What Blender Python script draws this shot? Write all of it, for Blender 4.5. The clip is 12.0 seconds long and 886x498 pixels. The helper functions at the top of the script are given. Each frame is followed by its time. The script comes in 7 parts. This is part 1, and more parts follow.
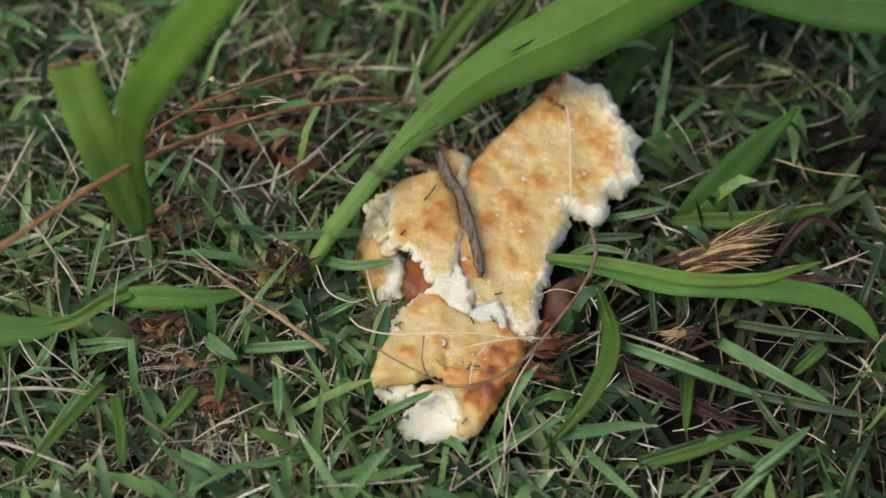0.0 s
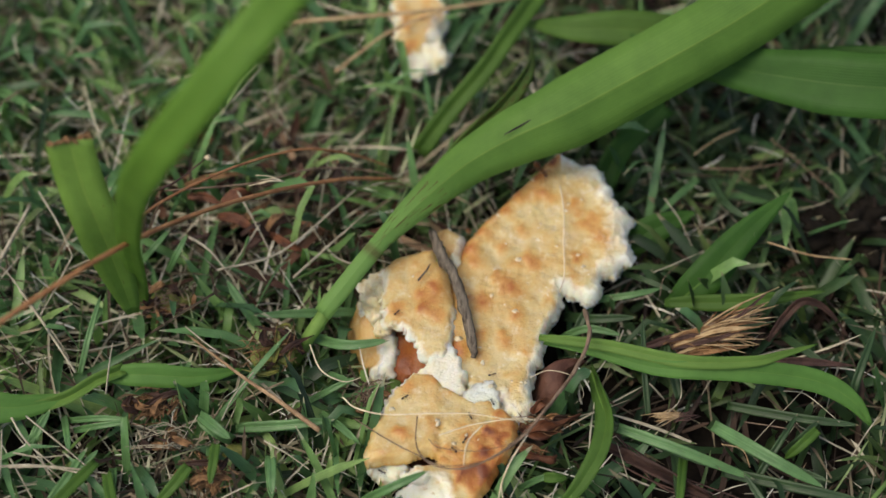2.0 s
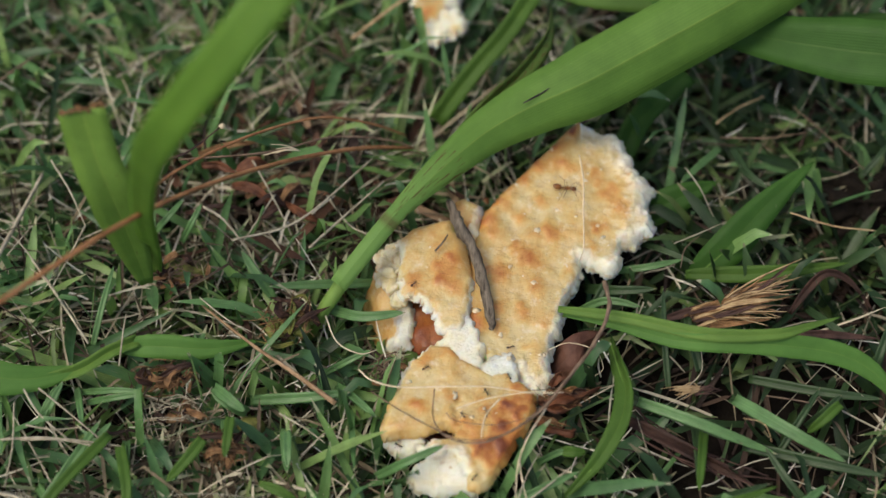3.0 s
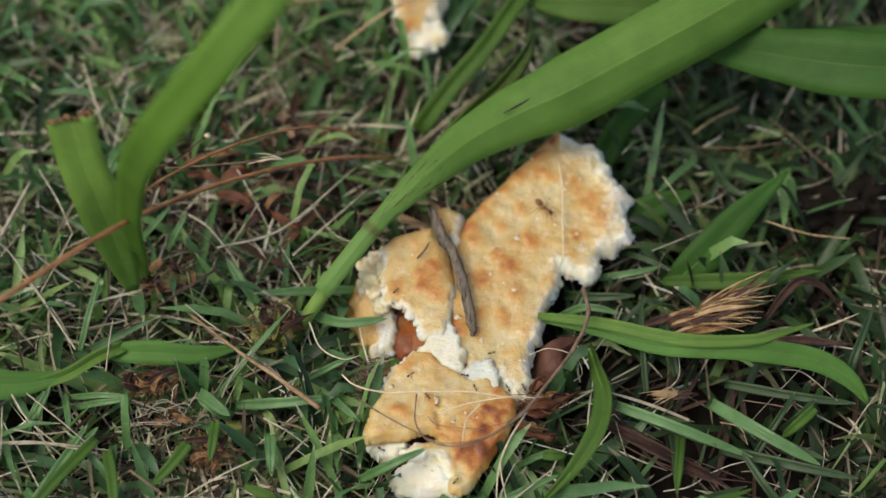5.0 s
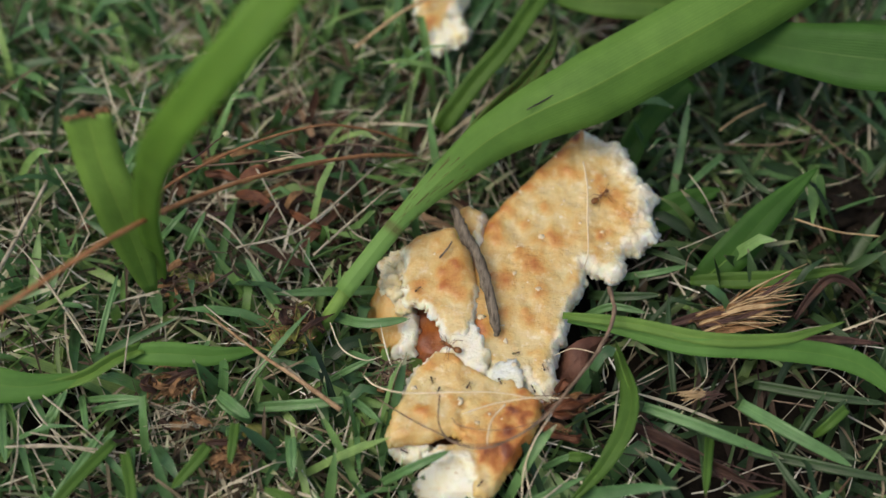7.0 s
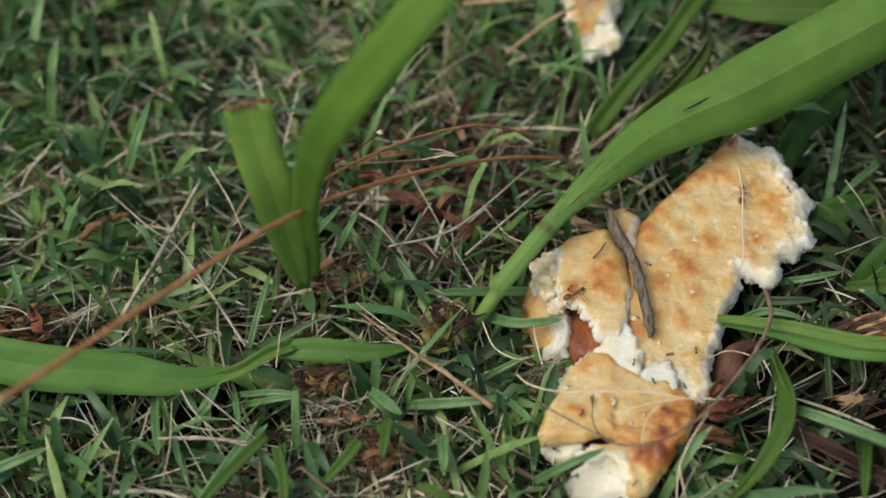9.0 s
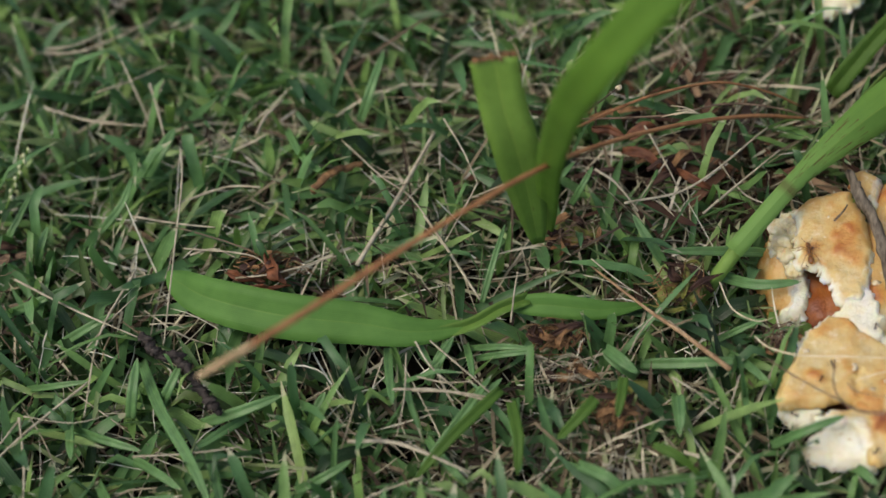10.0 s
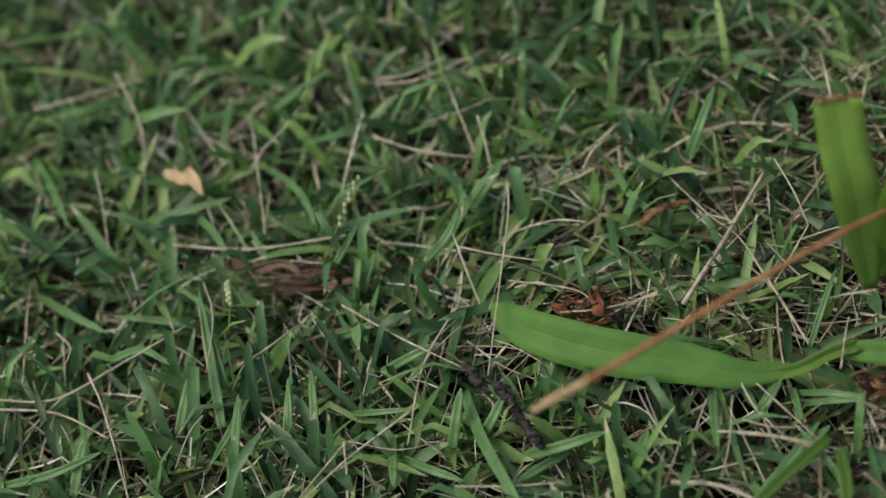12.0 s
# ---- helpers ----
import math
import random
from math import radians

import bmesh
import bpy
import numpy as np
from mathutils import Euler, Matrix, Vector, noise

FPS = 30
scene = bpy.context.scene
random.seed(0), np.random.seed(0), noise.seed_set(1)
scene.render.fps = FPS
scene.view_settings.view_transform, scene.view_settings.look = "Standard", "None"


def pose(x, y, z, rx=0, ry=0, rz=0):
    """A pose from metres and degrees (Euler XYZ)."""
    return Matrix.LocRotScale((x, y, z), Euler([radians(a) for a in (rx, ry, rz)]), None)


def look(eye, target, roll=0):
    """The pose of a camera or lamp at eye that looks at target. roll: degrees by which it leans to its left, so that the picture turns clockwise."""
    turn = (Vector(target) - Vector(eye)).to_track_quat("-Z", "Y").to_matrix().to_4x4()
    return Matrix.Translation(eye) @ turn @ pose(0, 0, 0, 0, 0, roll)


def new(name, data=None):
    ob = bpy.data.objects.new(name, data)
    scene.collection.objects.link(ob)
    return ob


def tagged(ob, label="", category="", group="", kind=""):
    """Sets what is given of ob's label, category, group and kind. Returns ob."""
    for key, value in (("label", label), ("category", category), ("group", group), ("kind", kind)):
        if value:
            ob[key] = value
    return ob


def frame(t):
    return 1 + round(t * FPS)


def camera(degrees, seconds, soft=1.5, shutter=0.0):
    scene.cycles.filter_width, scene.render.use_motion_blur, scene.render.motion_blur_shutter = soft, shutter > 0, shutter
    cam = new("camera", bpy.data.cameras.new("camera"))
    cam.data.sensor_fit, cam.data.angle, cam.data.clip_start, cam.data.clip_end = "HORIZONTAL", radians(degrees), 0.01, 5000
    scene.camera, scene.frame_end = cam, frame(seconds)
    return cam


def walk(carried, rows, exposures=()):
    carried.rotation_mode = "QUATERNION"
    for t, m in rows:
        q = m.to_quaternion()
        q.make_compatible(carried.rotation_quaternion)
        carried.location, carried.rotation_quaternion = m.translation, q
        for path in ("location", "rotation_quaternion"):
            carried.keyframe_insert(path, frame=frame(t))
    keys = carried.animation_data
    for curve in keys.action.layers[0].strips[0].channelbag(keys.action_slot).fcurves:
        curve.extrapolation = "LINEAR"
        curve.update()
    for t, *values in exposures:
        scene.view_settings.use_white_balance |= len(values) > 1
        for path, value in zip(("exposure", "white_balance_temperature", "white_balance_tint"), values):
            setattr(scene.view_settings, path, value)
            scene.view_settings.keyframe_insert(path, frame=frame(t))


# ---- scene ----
cam = camera(25.0, 12.0, soft=1.5)
cam.data.dof.use_dof = True
cam.data.dof.focus_distance = 0.519
cam.data.dof.aperture_fstop = 6.4
PATH = [
    (0, (-0.00972, -0.27441, 0.45971), (-0.00972, -0.00945, 0.03568), -0.81),
    (0.5, (-0.01157, -0.27486, 0.46106), (-0.01171, -0.00577, 0.03964), -0.77),
    (1, (-0.01395, -0.27768, 0.46380), (-0.01377, -0.00738, 0.04315), -0.46),
    (1.5, (-0.01558, -0.27625, 0.46447), (-0.01185, -0.00359, 0.04537), 0.46),
    (2, (-0.01420, -0.27257, 0.46206), (-0.00823, 0.00693, 0.04752), 0.70),
    (2.5, (-0.01370, -0.26962, 0.45790), (-0.01313, -0.00066, 0.03640), -0.42),
    (3, (-0.01491, -0.26692, 0.45676), (-0.01264, 0.00506, 0.03721), 0.19),
    (4.8, (-0.01527, -0.27126, 0.46117), (-0.00855, 0.00135, 0.04207), 0.77),
    (5, (-0.01538, -0.27336, 0.46317), (-0.00817, 0.00163, 0.04564), 1.05),
    (5.5, (-0.01680, -0.27524, 0.46488), (-0.00716, 0.00273, 0.04939), 1.49),
    (6, (-0.01804, -0.27299, 0.46237), (-0.00838, 0.00600, 0.04756), 1.47),
    (6.5, (-0.01602, -0.27012, 0.45965), (-0.00649, 0.00416, 0.04171), 1.36),
    (6.7, (-0.01639, -0.27042, 0.45699), (-0.01404, 0.00527, 0.03987), 0.04),
    (8.3, (-0.01901, -0.28253, 0.44375), (-0.00887, 0.00685, 0.03613), 0.78),
    (8.5, (-0.02244, -0.28366, 0.44252), (-0.02500, 0.00818, 0.03653), -0.92),
    (9, (-0.02906, -0.28415, 0.44209), (-0.05266, 0.00664, 0.03603), -3.42),
    (9.5, (-0.03547, -0.28264, 0.44130), (-0.07452, 0.00227, 0.03228), -5.54),
    (10, (-0.04933, -0.28198, 0.44125), (-0.11214, -0.00431, 0.03021), -8.53),
    (10.5, (-0.05955, -0.28452, 0.44223), (-0.14906, -0.01245, 0.03239), -12.16),
    (11, (-0.06163, -0.28744, 0.44430), (-0.16748, -0.01885, 0.03607), -14.16),
    (11.5, (-0.06415, -0.28643, 0.44501), (-0.18209, -0.01702, 0.04065), -15.51),
    (12, (-0.06641, -0.28241, 0.44252), (-0.19352, -0.00823, 0.04419), -16.31),
]
walk(cam, [(t, look(eye, target, roll)) for t, eye, target, roll in PATH], exposures=((0.0, 0.05, 6700, 10), (12.0, 0.05, 6700, 10)))

# ---- daylight under a bright overcast sky ----
SUN_HIGH, SUN_TURN = radians(60), radians(-115)
world = bpy.data.worlds.new("sky")
scene.world = world
world.use_nodes = True
wn = world.node_tree.nodes
sky = wn.new("ShaderNodeTexSky")
sky.sky_type, sky.sun_disc = "NISHITA", False
sky.sun_elevation, sky.sun_rotation = SUN_HIGH, SUN_TURN
sky.air_density, sky.dust_density = 1.0, 4.0
world.node_tree.links.new(sky.outputs[0], wn["Background"].inputs[0])
wn["Background"].inputs[1].default_value = 0.15
sun_data = bpy.data.lights.new("sun", "SUN")
sun_data.energy, sun_data.angle, sun_data.color = 1.5, radians(30), (1.0, 0.94, 0.80)
sun = new("sun", sun_data)
sun.matrix_world = look((math.sin(SUN_TURN) * 3, math.cos(SUN_TURN) * 3, 3 * math.tan(SUN_HIGH)), (0, 0, 0))


# ---- materials ----
class Mat:
    """A principled node material with short ways to add texture nodes."""

    def __init__(self, name, rough=0.6, spec=0.4):
        self.m = bpy.data.materials.new(name)
        self.m.use_nodes = True
        self.t = self.m.node_tree
        self.b = self.t.nodes["Principled BSDF"]
        self.b.inputs["Roughness"].default_value = rough
        self.b.inputs["Specular IOR Level"].default_value = spec

    def n(self, kind, **values):
        node = self.t.nodes.new("ShaderNode" + kind)
        for key, value in values.items():
            node.inputs[key.replace("_", " ")].default_value = value
        return node

    def link(self, a, b):
        self.t.links.new(a, b)

    def coord(self, which="Object", scale=None):
        c = self.n("TexCoord").outputs[which]
        if scale is None:
            return c
        m = self.n("Mapping")
        m.inputs["Scale"].default_value = scale
        self.link(c, m.inputs["Vector"])
        return m.outputs[0]

    def noise(self, scale, detail=4.0, rough=0.6, vec=None):
        node = self.n("TexNoise", Scale=scale, Detail=detail, Roughness=rough)
        self.link(vec or self.coord(), node.inputs["Vector"])
        return node.outputs["Fac"]

    def ramp(self, fac, stops):
        node = self.n("ValToRGB")
        e = node.color_ramp.elements
        while len(e) < len(stops):
            e.new(0.5)
        for el, (at, c) in zip(e, stops):
            el.position, el.color = at, (c if len(c) == 4 else (*c, 1))
        self.link(fac, node.inputs[0])
        return node.outputs[0]

    def mix(self, fac, a, b, mode="MIX"):
        node = self.t.nodes.new("ShaderNodeMix")
        node.data_type, node.blend_type = "RGBA", mode
        for value, socket in ((fac, node.inputs[0]), (a, node.inputs[6]), (b, node.inputs[7])):
            if hasattr(value, "is_output"):
                self.link(value, socket)
            elif isinstance(value, tuple):
                socket.default_value = (*value, 1)
            else:
                socket.default_value = value
        return node.outputs[2]

    def math(self, op, a, b=0.0):
        node = self.t.nodes.new("ShaderNodeMath")
        node.operation = op
        for value, socket in ((a, node.inputs[0]), (b, node.inputs[1])):
            if hasattr(value, "is_output"):
                self.link(value, socket)
            else:
                socket.default_value = value
        return node.outputs[0]

    def attr(self, name):
        node = self.n("Attribute")
        node.attribute_name = name
        return node.outputs["Fac"]

    def done(self, colour, bump=None, strength=0.3, distance=0.0004, rough=None):
        self.link(colour, self.b.inputs["Base Color"])
        if bump is not None:
            node = self.n("Bump", Strength=strength, Distance=distance)
            self.link(bump, node.inputs["Height"])
            self.link(node.outputs[0], self.b.inputs["Normal"])
        if rough is not None:
            self.link(rough, self.b.inputs["Roughness"])
        return self.m


def soil_material():
    m = Mat("soil", 0.95, 0.15)
    # near-black close by, blending to lawn green farther out
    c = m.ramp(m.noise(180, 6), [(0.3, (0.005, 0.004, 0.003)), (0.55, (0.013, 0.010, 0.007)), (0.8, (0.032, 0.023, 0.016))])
    far = m.ramp(m.noise(3.0, 5), [(0.35, (0.026, 0.046, 0.020)), (0.7, (0.048, 0.078, 0.030))])
    sep = m.n("VectorMath")
    sep.operation = "LENGTH"
    m.link(m.coord(), sep.inputs[0])
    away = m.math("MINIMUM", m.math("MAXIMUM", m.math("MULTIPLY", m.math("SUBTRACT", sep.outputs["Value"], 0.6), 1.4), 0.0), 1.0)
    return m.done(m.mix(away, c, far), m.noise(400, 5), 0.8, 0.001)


def blade_material(name, stops, tip=None, rough=0.5, trans=0.25, vein=30.0, spec=0.35):
    """Leaf of a grass: colour by the piece, fine veins along it, dry at the very tip."""
    m = Mat(name, rough, spec)
    geo = m.n("NewGeometry")
    c = m.ramp(geo.outputs["Random Per Island"], stops)
    uv = m.n("SeparateXYZ")
    m.link(m.coord("UV"), uv.inputs[0])
    mott = m.noise(220, 3)
    c = m.mix(0.35, c, m.ramp(mott, [(0.3, (0.35, 0.35, 0.35)), (0.7, (1.5, 1.5, 1.5))]), "MULTIPLY")
    v = m.math("SINE", m.math("MULTIPLY", uv.outputs[0], vein))
    c = m.mix(0.6, c, m.ramp(v, [(0.0, (0.82, 0.84, 0.82)), (1.0, (1.12, 1.10, 1.08))]), "MULTIPLY")
    worn_line = m.ramp(m.noise(1.0, 3, vec=m.coord("UV", (16, 2.5, 1))), [(0.60, (0, 0, 0)), (0.70, (0.30, 0.30, 0.30))])
    c = m.mix(worn_line, c, m.mix(0.5, c, (0.50, 0.52, 0.36)))
    if tip:
        rand = m.n("TexWhiteNoise")
        rand.noise_dimensions = "1D"
        m.link(geo.outputs["Random Per Island"], rand.inputs["W"])
        fray = m.math("MULTIPLY", m.math("SUBTRACT", m.noise(700, 3), 0.5), 0.10)
        at = m.math("ADD", m.math("ADD", uv.outputs[1], m.math("MULTIPLY", rand.outputs["Value"], 0.10)), fray)
        c = m.mix(m.ramp(at, [(0.0, (0, 0, 0)), (0.98, (0, 0, 0)), (1.0, (0.65, 0.65, 0.65))]), c, tip)
    m.b.inputs["Transmission Weight"].default_value = 0.0
    m.done(c, v, 0.12, 0.0002)
    if trans:
        tr = m.n("BsdfTranslucent")
        m.link(m.mix(1.0, c, (1.15, 1.25, 0.7), "MULTIPLY"), tr.inputs["Color"])
        sh = m.n("MixShader", Fac=trans)
        out = m.t.nodes["Material Output"]
        m.link(m.b.outputs[0], sh.inputs[1])
        m.link(tr.outputs[0], sh.inputs[2])
        m.link(sh.outputs[0], out.inputs[0])
    return m.m


def broad_leaf_material(name, base, light, stain=0.0, spots=(0.57, 0.66), streaky=0.2, foot=0.0):
    """Wide leaf: parallel veins, pale midrib, faint mottling, and brown stains where asked for."""
    m = Mat(name, 0.52, 0.2)
    uv = m.n("SeparateXYZ")
    m.link(m.coord("UV"), uv.inputs[0])
    u, v = uv.outputs[0], uv.outputs[1]
    st = m.n("Mapping")
    st.inputs["Scale"].default_value = (60, 2.2, 1)
    m.link(m.coord("UV"), st.inputs["Vector"])
    streak = m.noise(1.0, 3, vec=st.outputs[0])
    c = m.mix(m.ramp(streak, [(0.2, (0.5 - streaky,) * 3), (0.8, (0.5 + streaky,) * 3)]), base, light)
    rib = m.math("LESS_THAN", m.math("ABSOLUTE", m.math("SUBTRACT", u, 0.5)), 0.018)
    c = m.mix(m.math("MULTIPLY", rib, 0.25), c, (light[0] * 1.6, light[1] * 1.2, light[2] * 1.2))
    c = m.mix(0.5, c, m.ramp(m.noise(90, 4), [(0.3, (0.6, 0.65, 0.55)), (0.7, (1.3, 1.25, 1.2))]), "MULTIPLY")
    if foot:
        c = m.mix(m.ramp(v, [(0.08, (0.85, 0.85, 0.85)), (foot, (0, 0, 0))]), c, (light[0] * 1.35, light[1] * 1.30, light[2] * 1.7))
        ring = m.ramp(m.math("ABSOLUTE", m.math("SUBTRACT", m.math("ADD", v, m.math("MULTIPLY", streak, 0.02)), 0.115)), [(0.004, (0.6, 0.6, 0.6)), (0.014, (0, 0, 0))])
        c = m.mix(ring, c, (0.12, 0.085, 0.035))
    if stain:
        spot = m.ramp(m.noise(1.0, 4, vec=m.coord("UV", (15, 17, 1))), [(spots[0], (0, 0, 0)), (spots[1], (0.9, 0.9, 0.9))])
        zone = m.math("MULTIPLY", m.math("GREATER_THAN", v, 0.10), m.math("LESS_THAN", v, stain))
        c = m.mix(m.math("MULTIPLY", spot, zone), c, (0.11, 0.058, 0.024))
    veins = m.math("SINE", m.math("MULTIPLY", m.math("ADD", u, m.math("MULTIPLY", streak, 0.03)), 150.0))
    faint = m.ramp(m.noise(1.0, 3, vec=m.coord("UV", (9, 5, 1))), [(0.35, (0.08, 0.08, 0.08)), (0.7, (0.55, 0.55, 0.55))])
    c = m.mix(faint, c, m.ramp(veins, [(0.0, (0.84, 0.86, 0.82)), (1.0, (1.06, 1.05, 1.04))]), "MULTIPLY")
    fleck = m.ramp(m.noise(1.0, 3, vec=m.coord("UV", (40, 90, 1))), [(0.68, (0, 0, 0)), (0.74, (0.35, 0.35, 0.35))])
    c = m.mix(fleck, c, (light[0] * 1.5, light[1] * 1.3, light[2] * 1.6))
    m.done(c, m.math("ADD", veins, m.math("MULTIPLY", streak, 3.0)), 0.16, 0.0002)
    tr = m.n("BsdfTranslucent")
    m.link(m.mix(1.0, c, (1.2, 1.25, 0.5), "MULTIPLY"), tr.inputs["Color"])
    sh = m.n("MixShader", Fac=0.28)
    m.link(m.b.outputs[0], sh.inputs[1])
    m.link(tr.outputs[0], sh.inputs[2])
    m.link(sh.outputs[0], m.t.nodes["Material Output"].inputs[0])
    return m.m


def bread_material():
    m = Mat("baked_dough", 0.5, 0.5)
    toast = m.math("ADD", m.attr("toast"), m.math("ADD", m.math("MULTIPLY", m.math("SUBTRACT", m.noise(300, 6, 0.72), 0.5), 0.50), m.math("MULTIPLY", m.math("SUBTRACT", m.noise(1700, 3), 0.5), 0.16)))
    c = m.ramp(toast, [(0.0, (0.625, 0.505, 0.255)), (0.14, (0.59, 0.41, 0.155)), (0.34, (0.56, 0.30, 0.082)), (0.62, (0.42, 0.15, 0.034)), (0.95, (0.19, 0.05, 0.016))])
    glaze = m.math("MULTIPLY", m.ramp(m.noise(320, 6, 0.7), [(0.54, (0, 0, 0)), (0.66, (0.75, 0.75, 0.75))]), m.math("SUBTRACT", 1.0, m.math("MINIMUM", m.math("MULTIPLY", m.attr("toast"), 2.2), 1.0)))
    c = m.mix(glaze, c, (0.72, 0.64, 0.44))
    crumb = m.ramp(m.math("ADD", m.attr("crumb"), m.math("MULTIPLY", m.math("SUBTRACT", m.noise(420, 5), 0.5), 0.8)), [(0.25, (0, 0, 0)), (0.85, (1, 1, 1))])
    pale = m.ramp(m.noise(230, 6), [(0.30, (0.69, 0.59, 0.33)), (0.42, (0.76, 0.72, 0.54)), (0.65, (0.82, 0.805, 0.69))])
    pores = m.ramp(m.noise(900, 4, 0.7), [(0.26, (0.85, 0.80, 0.68)), (0.36, (1, 1, 1))])
    c = m.mix(crumb, c, m.mix(0.8, pale, pores, "MULTIPLY"))
    height = m.math("ADD", m.math("MULTIPLY", m.noise(1500, 4, 0.65), 0.6), m.math("MULTIPLY", m.noise(420, 4), 1.1))
    height = m.math("MULTIPLY", height, m.math("ADD", 0.8, m.math("MULTIPLY", m.attr("crumb"), 0.7)))
    rough = m.ramp(crumb, [(0, (0.34, 0.34, 0.34)), (1, (0.9, 0.9, 0.9))])
    m.b.inputs["Subsurface Weight"].default_value = 0.45
    m.b.inputs["Subsurface Radius"].default_value = (0.005, 0.0032, 0.0015)
    m.b.inputs["Subsurface Scale"].default_value = 1.0
    return m.done(c, height, 0.5, 0.0009, rough)


def woody_material(name, dark, light, rough=0.75, scale=(300, 300, 300), spread=0.2):
    m = Mat(name, rough, 0.3)
    f = m.noise(1.0, 5, vec=m.coord("Object", scale))
    c = m.ramp(f, [(0.5 - spread, dark), (0.5 + spread, light)])
    return m.done(c, m.noise(900, 3), 0.6, 0.0006)


def ant_material(name, a, b):
    m = Mat(name, 0.28, 0.5)
    return m.done(m.ramp(m.noise(900, 2), [(0.35, a), (0.65, b)]), m.noise(3000, 2), 0.1, 0.0001)


SOIL = soil_material()
GREEN = blade_material("lawn_blade", [(0.0, (0.048, 0.116, 0.045)), (0.3, (0.088, 0.196, 0.074)), (0.6, (0.127, 0.262, 0.092)), (0.82, (0.19, 0.335, 0.096)), (1.0, (0.26, 0.38, 0.13))], tip=(0.52, 0.47, 0.34), trans=0.28, rough=0.42, spec=0.45)
MOWN = blade_material("mown_bits", [(0.0, (0.07, 0.14, 0.045)), (0.45, (0.13, 0.22, 0.075)), (0.8, (0.25, 0.31, 0.14)), (1.0, (0.56, 0.54, 0.38))], tip=(0.50, 0.45, 0.30), trans=0.25, rough=0.5)
# lawn green at about a third strength: shade put into the colour
SHADED_GREEN = blade_material("shaded_blade", [(0.0, (0.017, 0.038, 0.015)), (0.4, (0.029, 0.065, 0.024)), (0.8, (0.047, 0.095, 0.031)), (1.0, (0.10, 0.15, 0.042))], tip=(0.30, 0.25, 0.15), trans=0.25, rough=0.45, spec=0.4)
DRY = blade_material("dry_straw", [(0.0, (0.03, 0.019, 0.012)), (0.35, (0.09, 0.064, 0.038)), (0.65, (0.25, 0.205, 0.13)), (1.0, (0.66, 0.61, 0.47))], rough=0.7, trans=0.1)
LEAF = broad_leaf_material("broad_leaf", (0.052, 0.118, 0.020), (0.092, 0.185, 0.034))
PALE_LEAF = broad_leaf_material("pale_leaf", (0.082, 0.198, 0.042), (0.125, 0.275, 0.062))
LEAF_STAINED = broad_leaf_material("stained_leaf", (0.088, 0.197, 0.032), (0.150, 0.286, 0.058), stain=0.30, spots=(0.565, 0.63), foot=0.34)
YOUNG = broad_leaf_material("soft_young_leaf", (0.110, 0.240, 0.032), (0.148, 0.288, 0.046), streaky=0.1)
YOUNG_STAINED = broad_leaf_material("spotted_young_leaf", (0.150, 0.285, 0.050), (0.210, 0.360, 0.075), stain=0.92, spots=(0.64, 0.76))
WITHERING = broad_leaf_material("withering_leaf", (0.070, 0.150, 0.030), (0.13, 0.22, 0.05), stain=0.98, spots=(0.50, 0.62))
LEAF_DARK = broad_leaf_material("deep_green_leaf", (0.032, 0.100, 0.016), (0.055, 0.142, 0.025), streaky=0.12)
STEM = broad_leaf_material("green_stem", (0.10, 0.20, 0.035), (0.17, 0.30, 0.07))
SHEATH = broad_leaf_material("pale_sheath", (0.19, 0.33, 0.075), (0.23, 0.37, 0.095), streaky=0.1)
BREAD = bread_material()
BARK = woody_material("grey_bark", (0.034, 0.025, 0.017), (0.23, 0.19, 0.14), scale=(1000, 140, 800), spread=0.15)
RED_STALK = woody_material("red_stalk", (0.19, 0.080, 0.032), (0.40, 0.20, 0.088), 0.55)
PALE_STRAW = woody_material("pale_straw", (0.22, 0.19, 0.125), (0.52, 0.47, 0.35), 0.7)
PURPLE_STRAW = woody_material("purple_straw", (0.030, 0.016, 0.014), (0.105, 0.058, 0.046), 0.75)
CREAM_STRAW = woody_material("cream_straw", (0.55, 0.45, 0.28), (0.78, 0.68, 0.48), 0.6)
BROWN_ROOT = woody_material("brown_root", (0.10, 0.065, 0.042), (0.25, 0.175, 0.12), 0.8)
TAN_STALK = woody_material("tan_stalk", (0.19, 0.110, 0.055), (0.42, 0.285, 0.165), 0.7, (400, 400, 400))
HUSK = woody_material("dry_husk", (0.045, 0.022, 0.010), (0.33, 0.185, 0.085), 0.8)
HUSK_GREEN = woody_material("green_husk", (0.05, 0.06, 0.012), (0.20, 0.20, 0.045), 0.6)
DEAD_LEAF = woody_material("dead_leaf", (0.06, 0.024, 0.016), (0.16, 0.075, 0.05), 0.6, (160, 160, 160))
DARK_LEAF = woody_material("dark_dead_leaf", (0.016, 0.008, 0.006), (0.065, 0.031, 0.020), 0.65, (200, 200, 200))
YELLOWED = woody_material("yellowed_leaf", (0.34, 0.24, 0.12), (0.50, 0.38, 0.23), 0.6, (200, 200, 200))
TAN_STRAW = woody_material("tan_straw", (0.24, 0.15, 0.07), (0.52, 0.39, 0.22), 0.7)
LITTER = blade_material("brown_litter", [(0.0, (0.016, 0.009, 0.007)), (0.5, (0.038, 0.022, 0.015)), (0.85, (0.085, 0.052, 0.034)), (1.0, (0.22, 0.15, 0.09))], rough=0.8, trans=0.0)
WISP = blade_material("pale_wisp", [(0.0, (0.26, 0.22, 0.15)), (0.5, (0.54, 0.50, 0.39)), (0.8, (0.74, 0.71, 0.60)), (1.0, (0.82, 0.80, 0.72))], rough=0.7, trans=0.1)
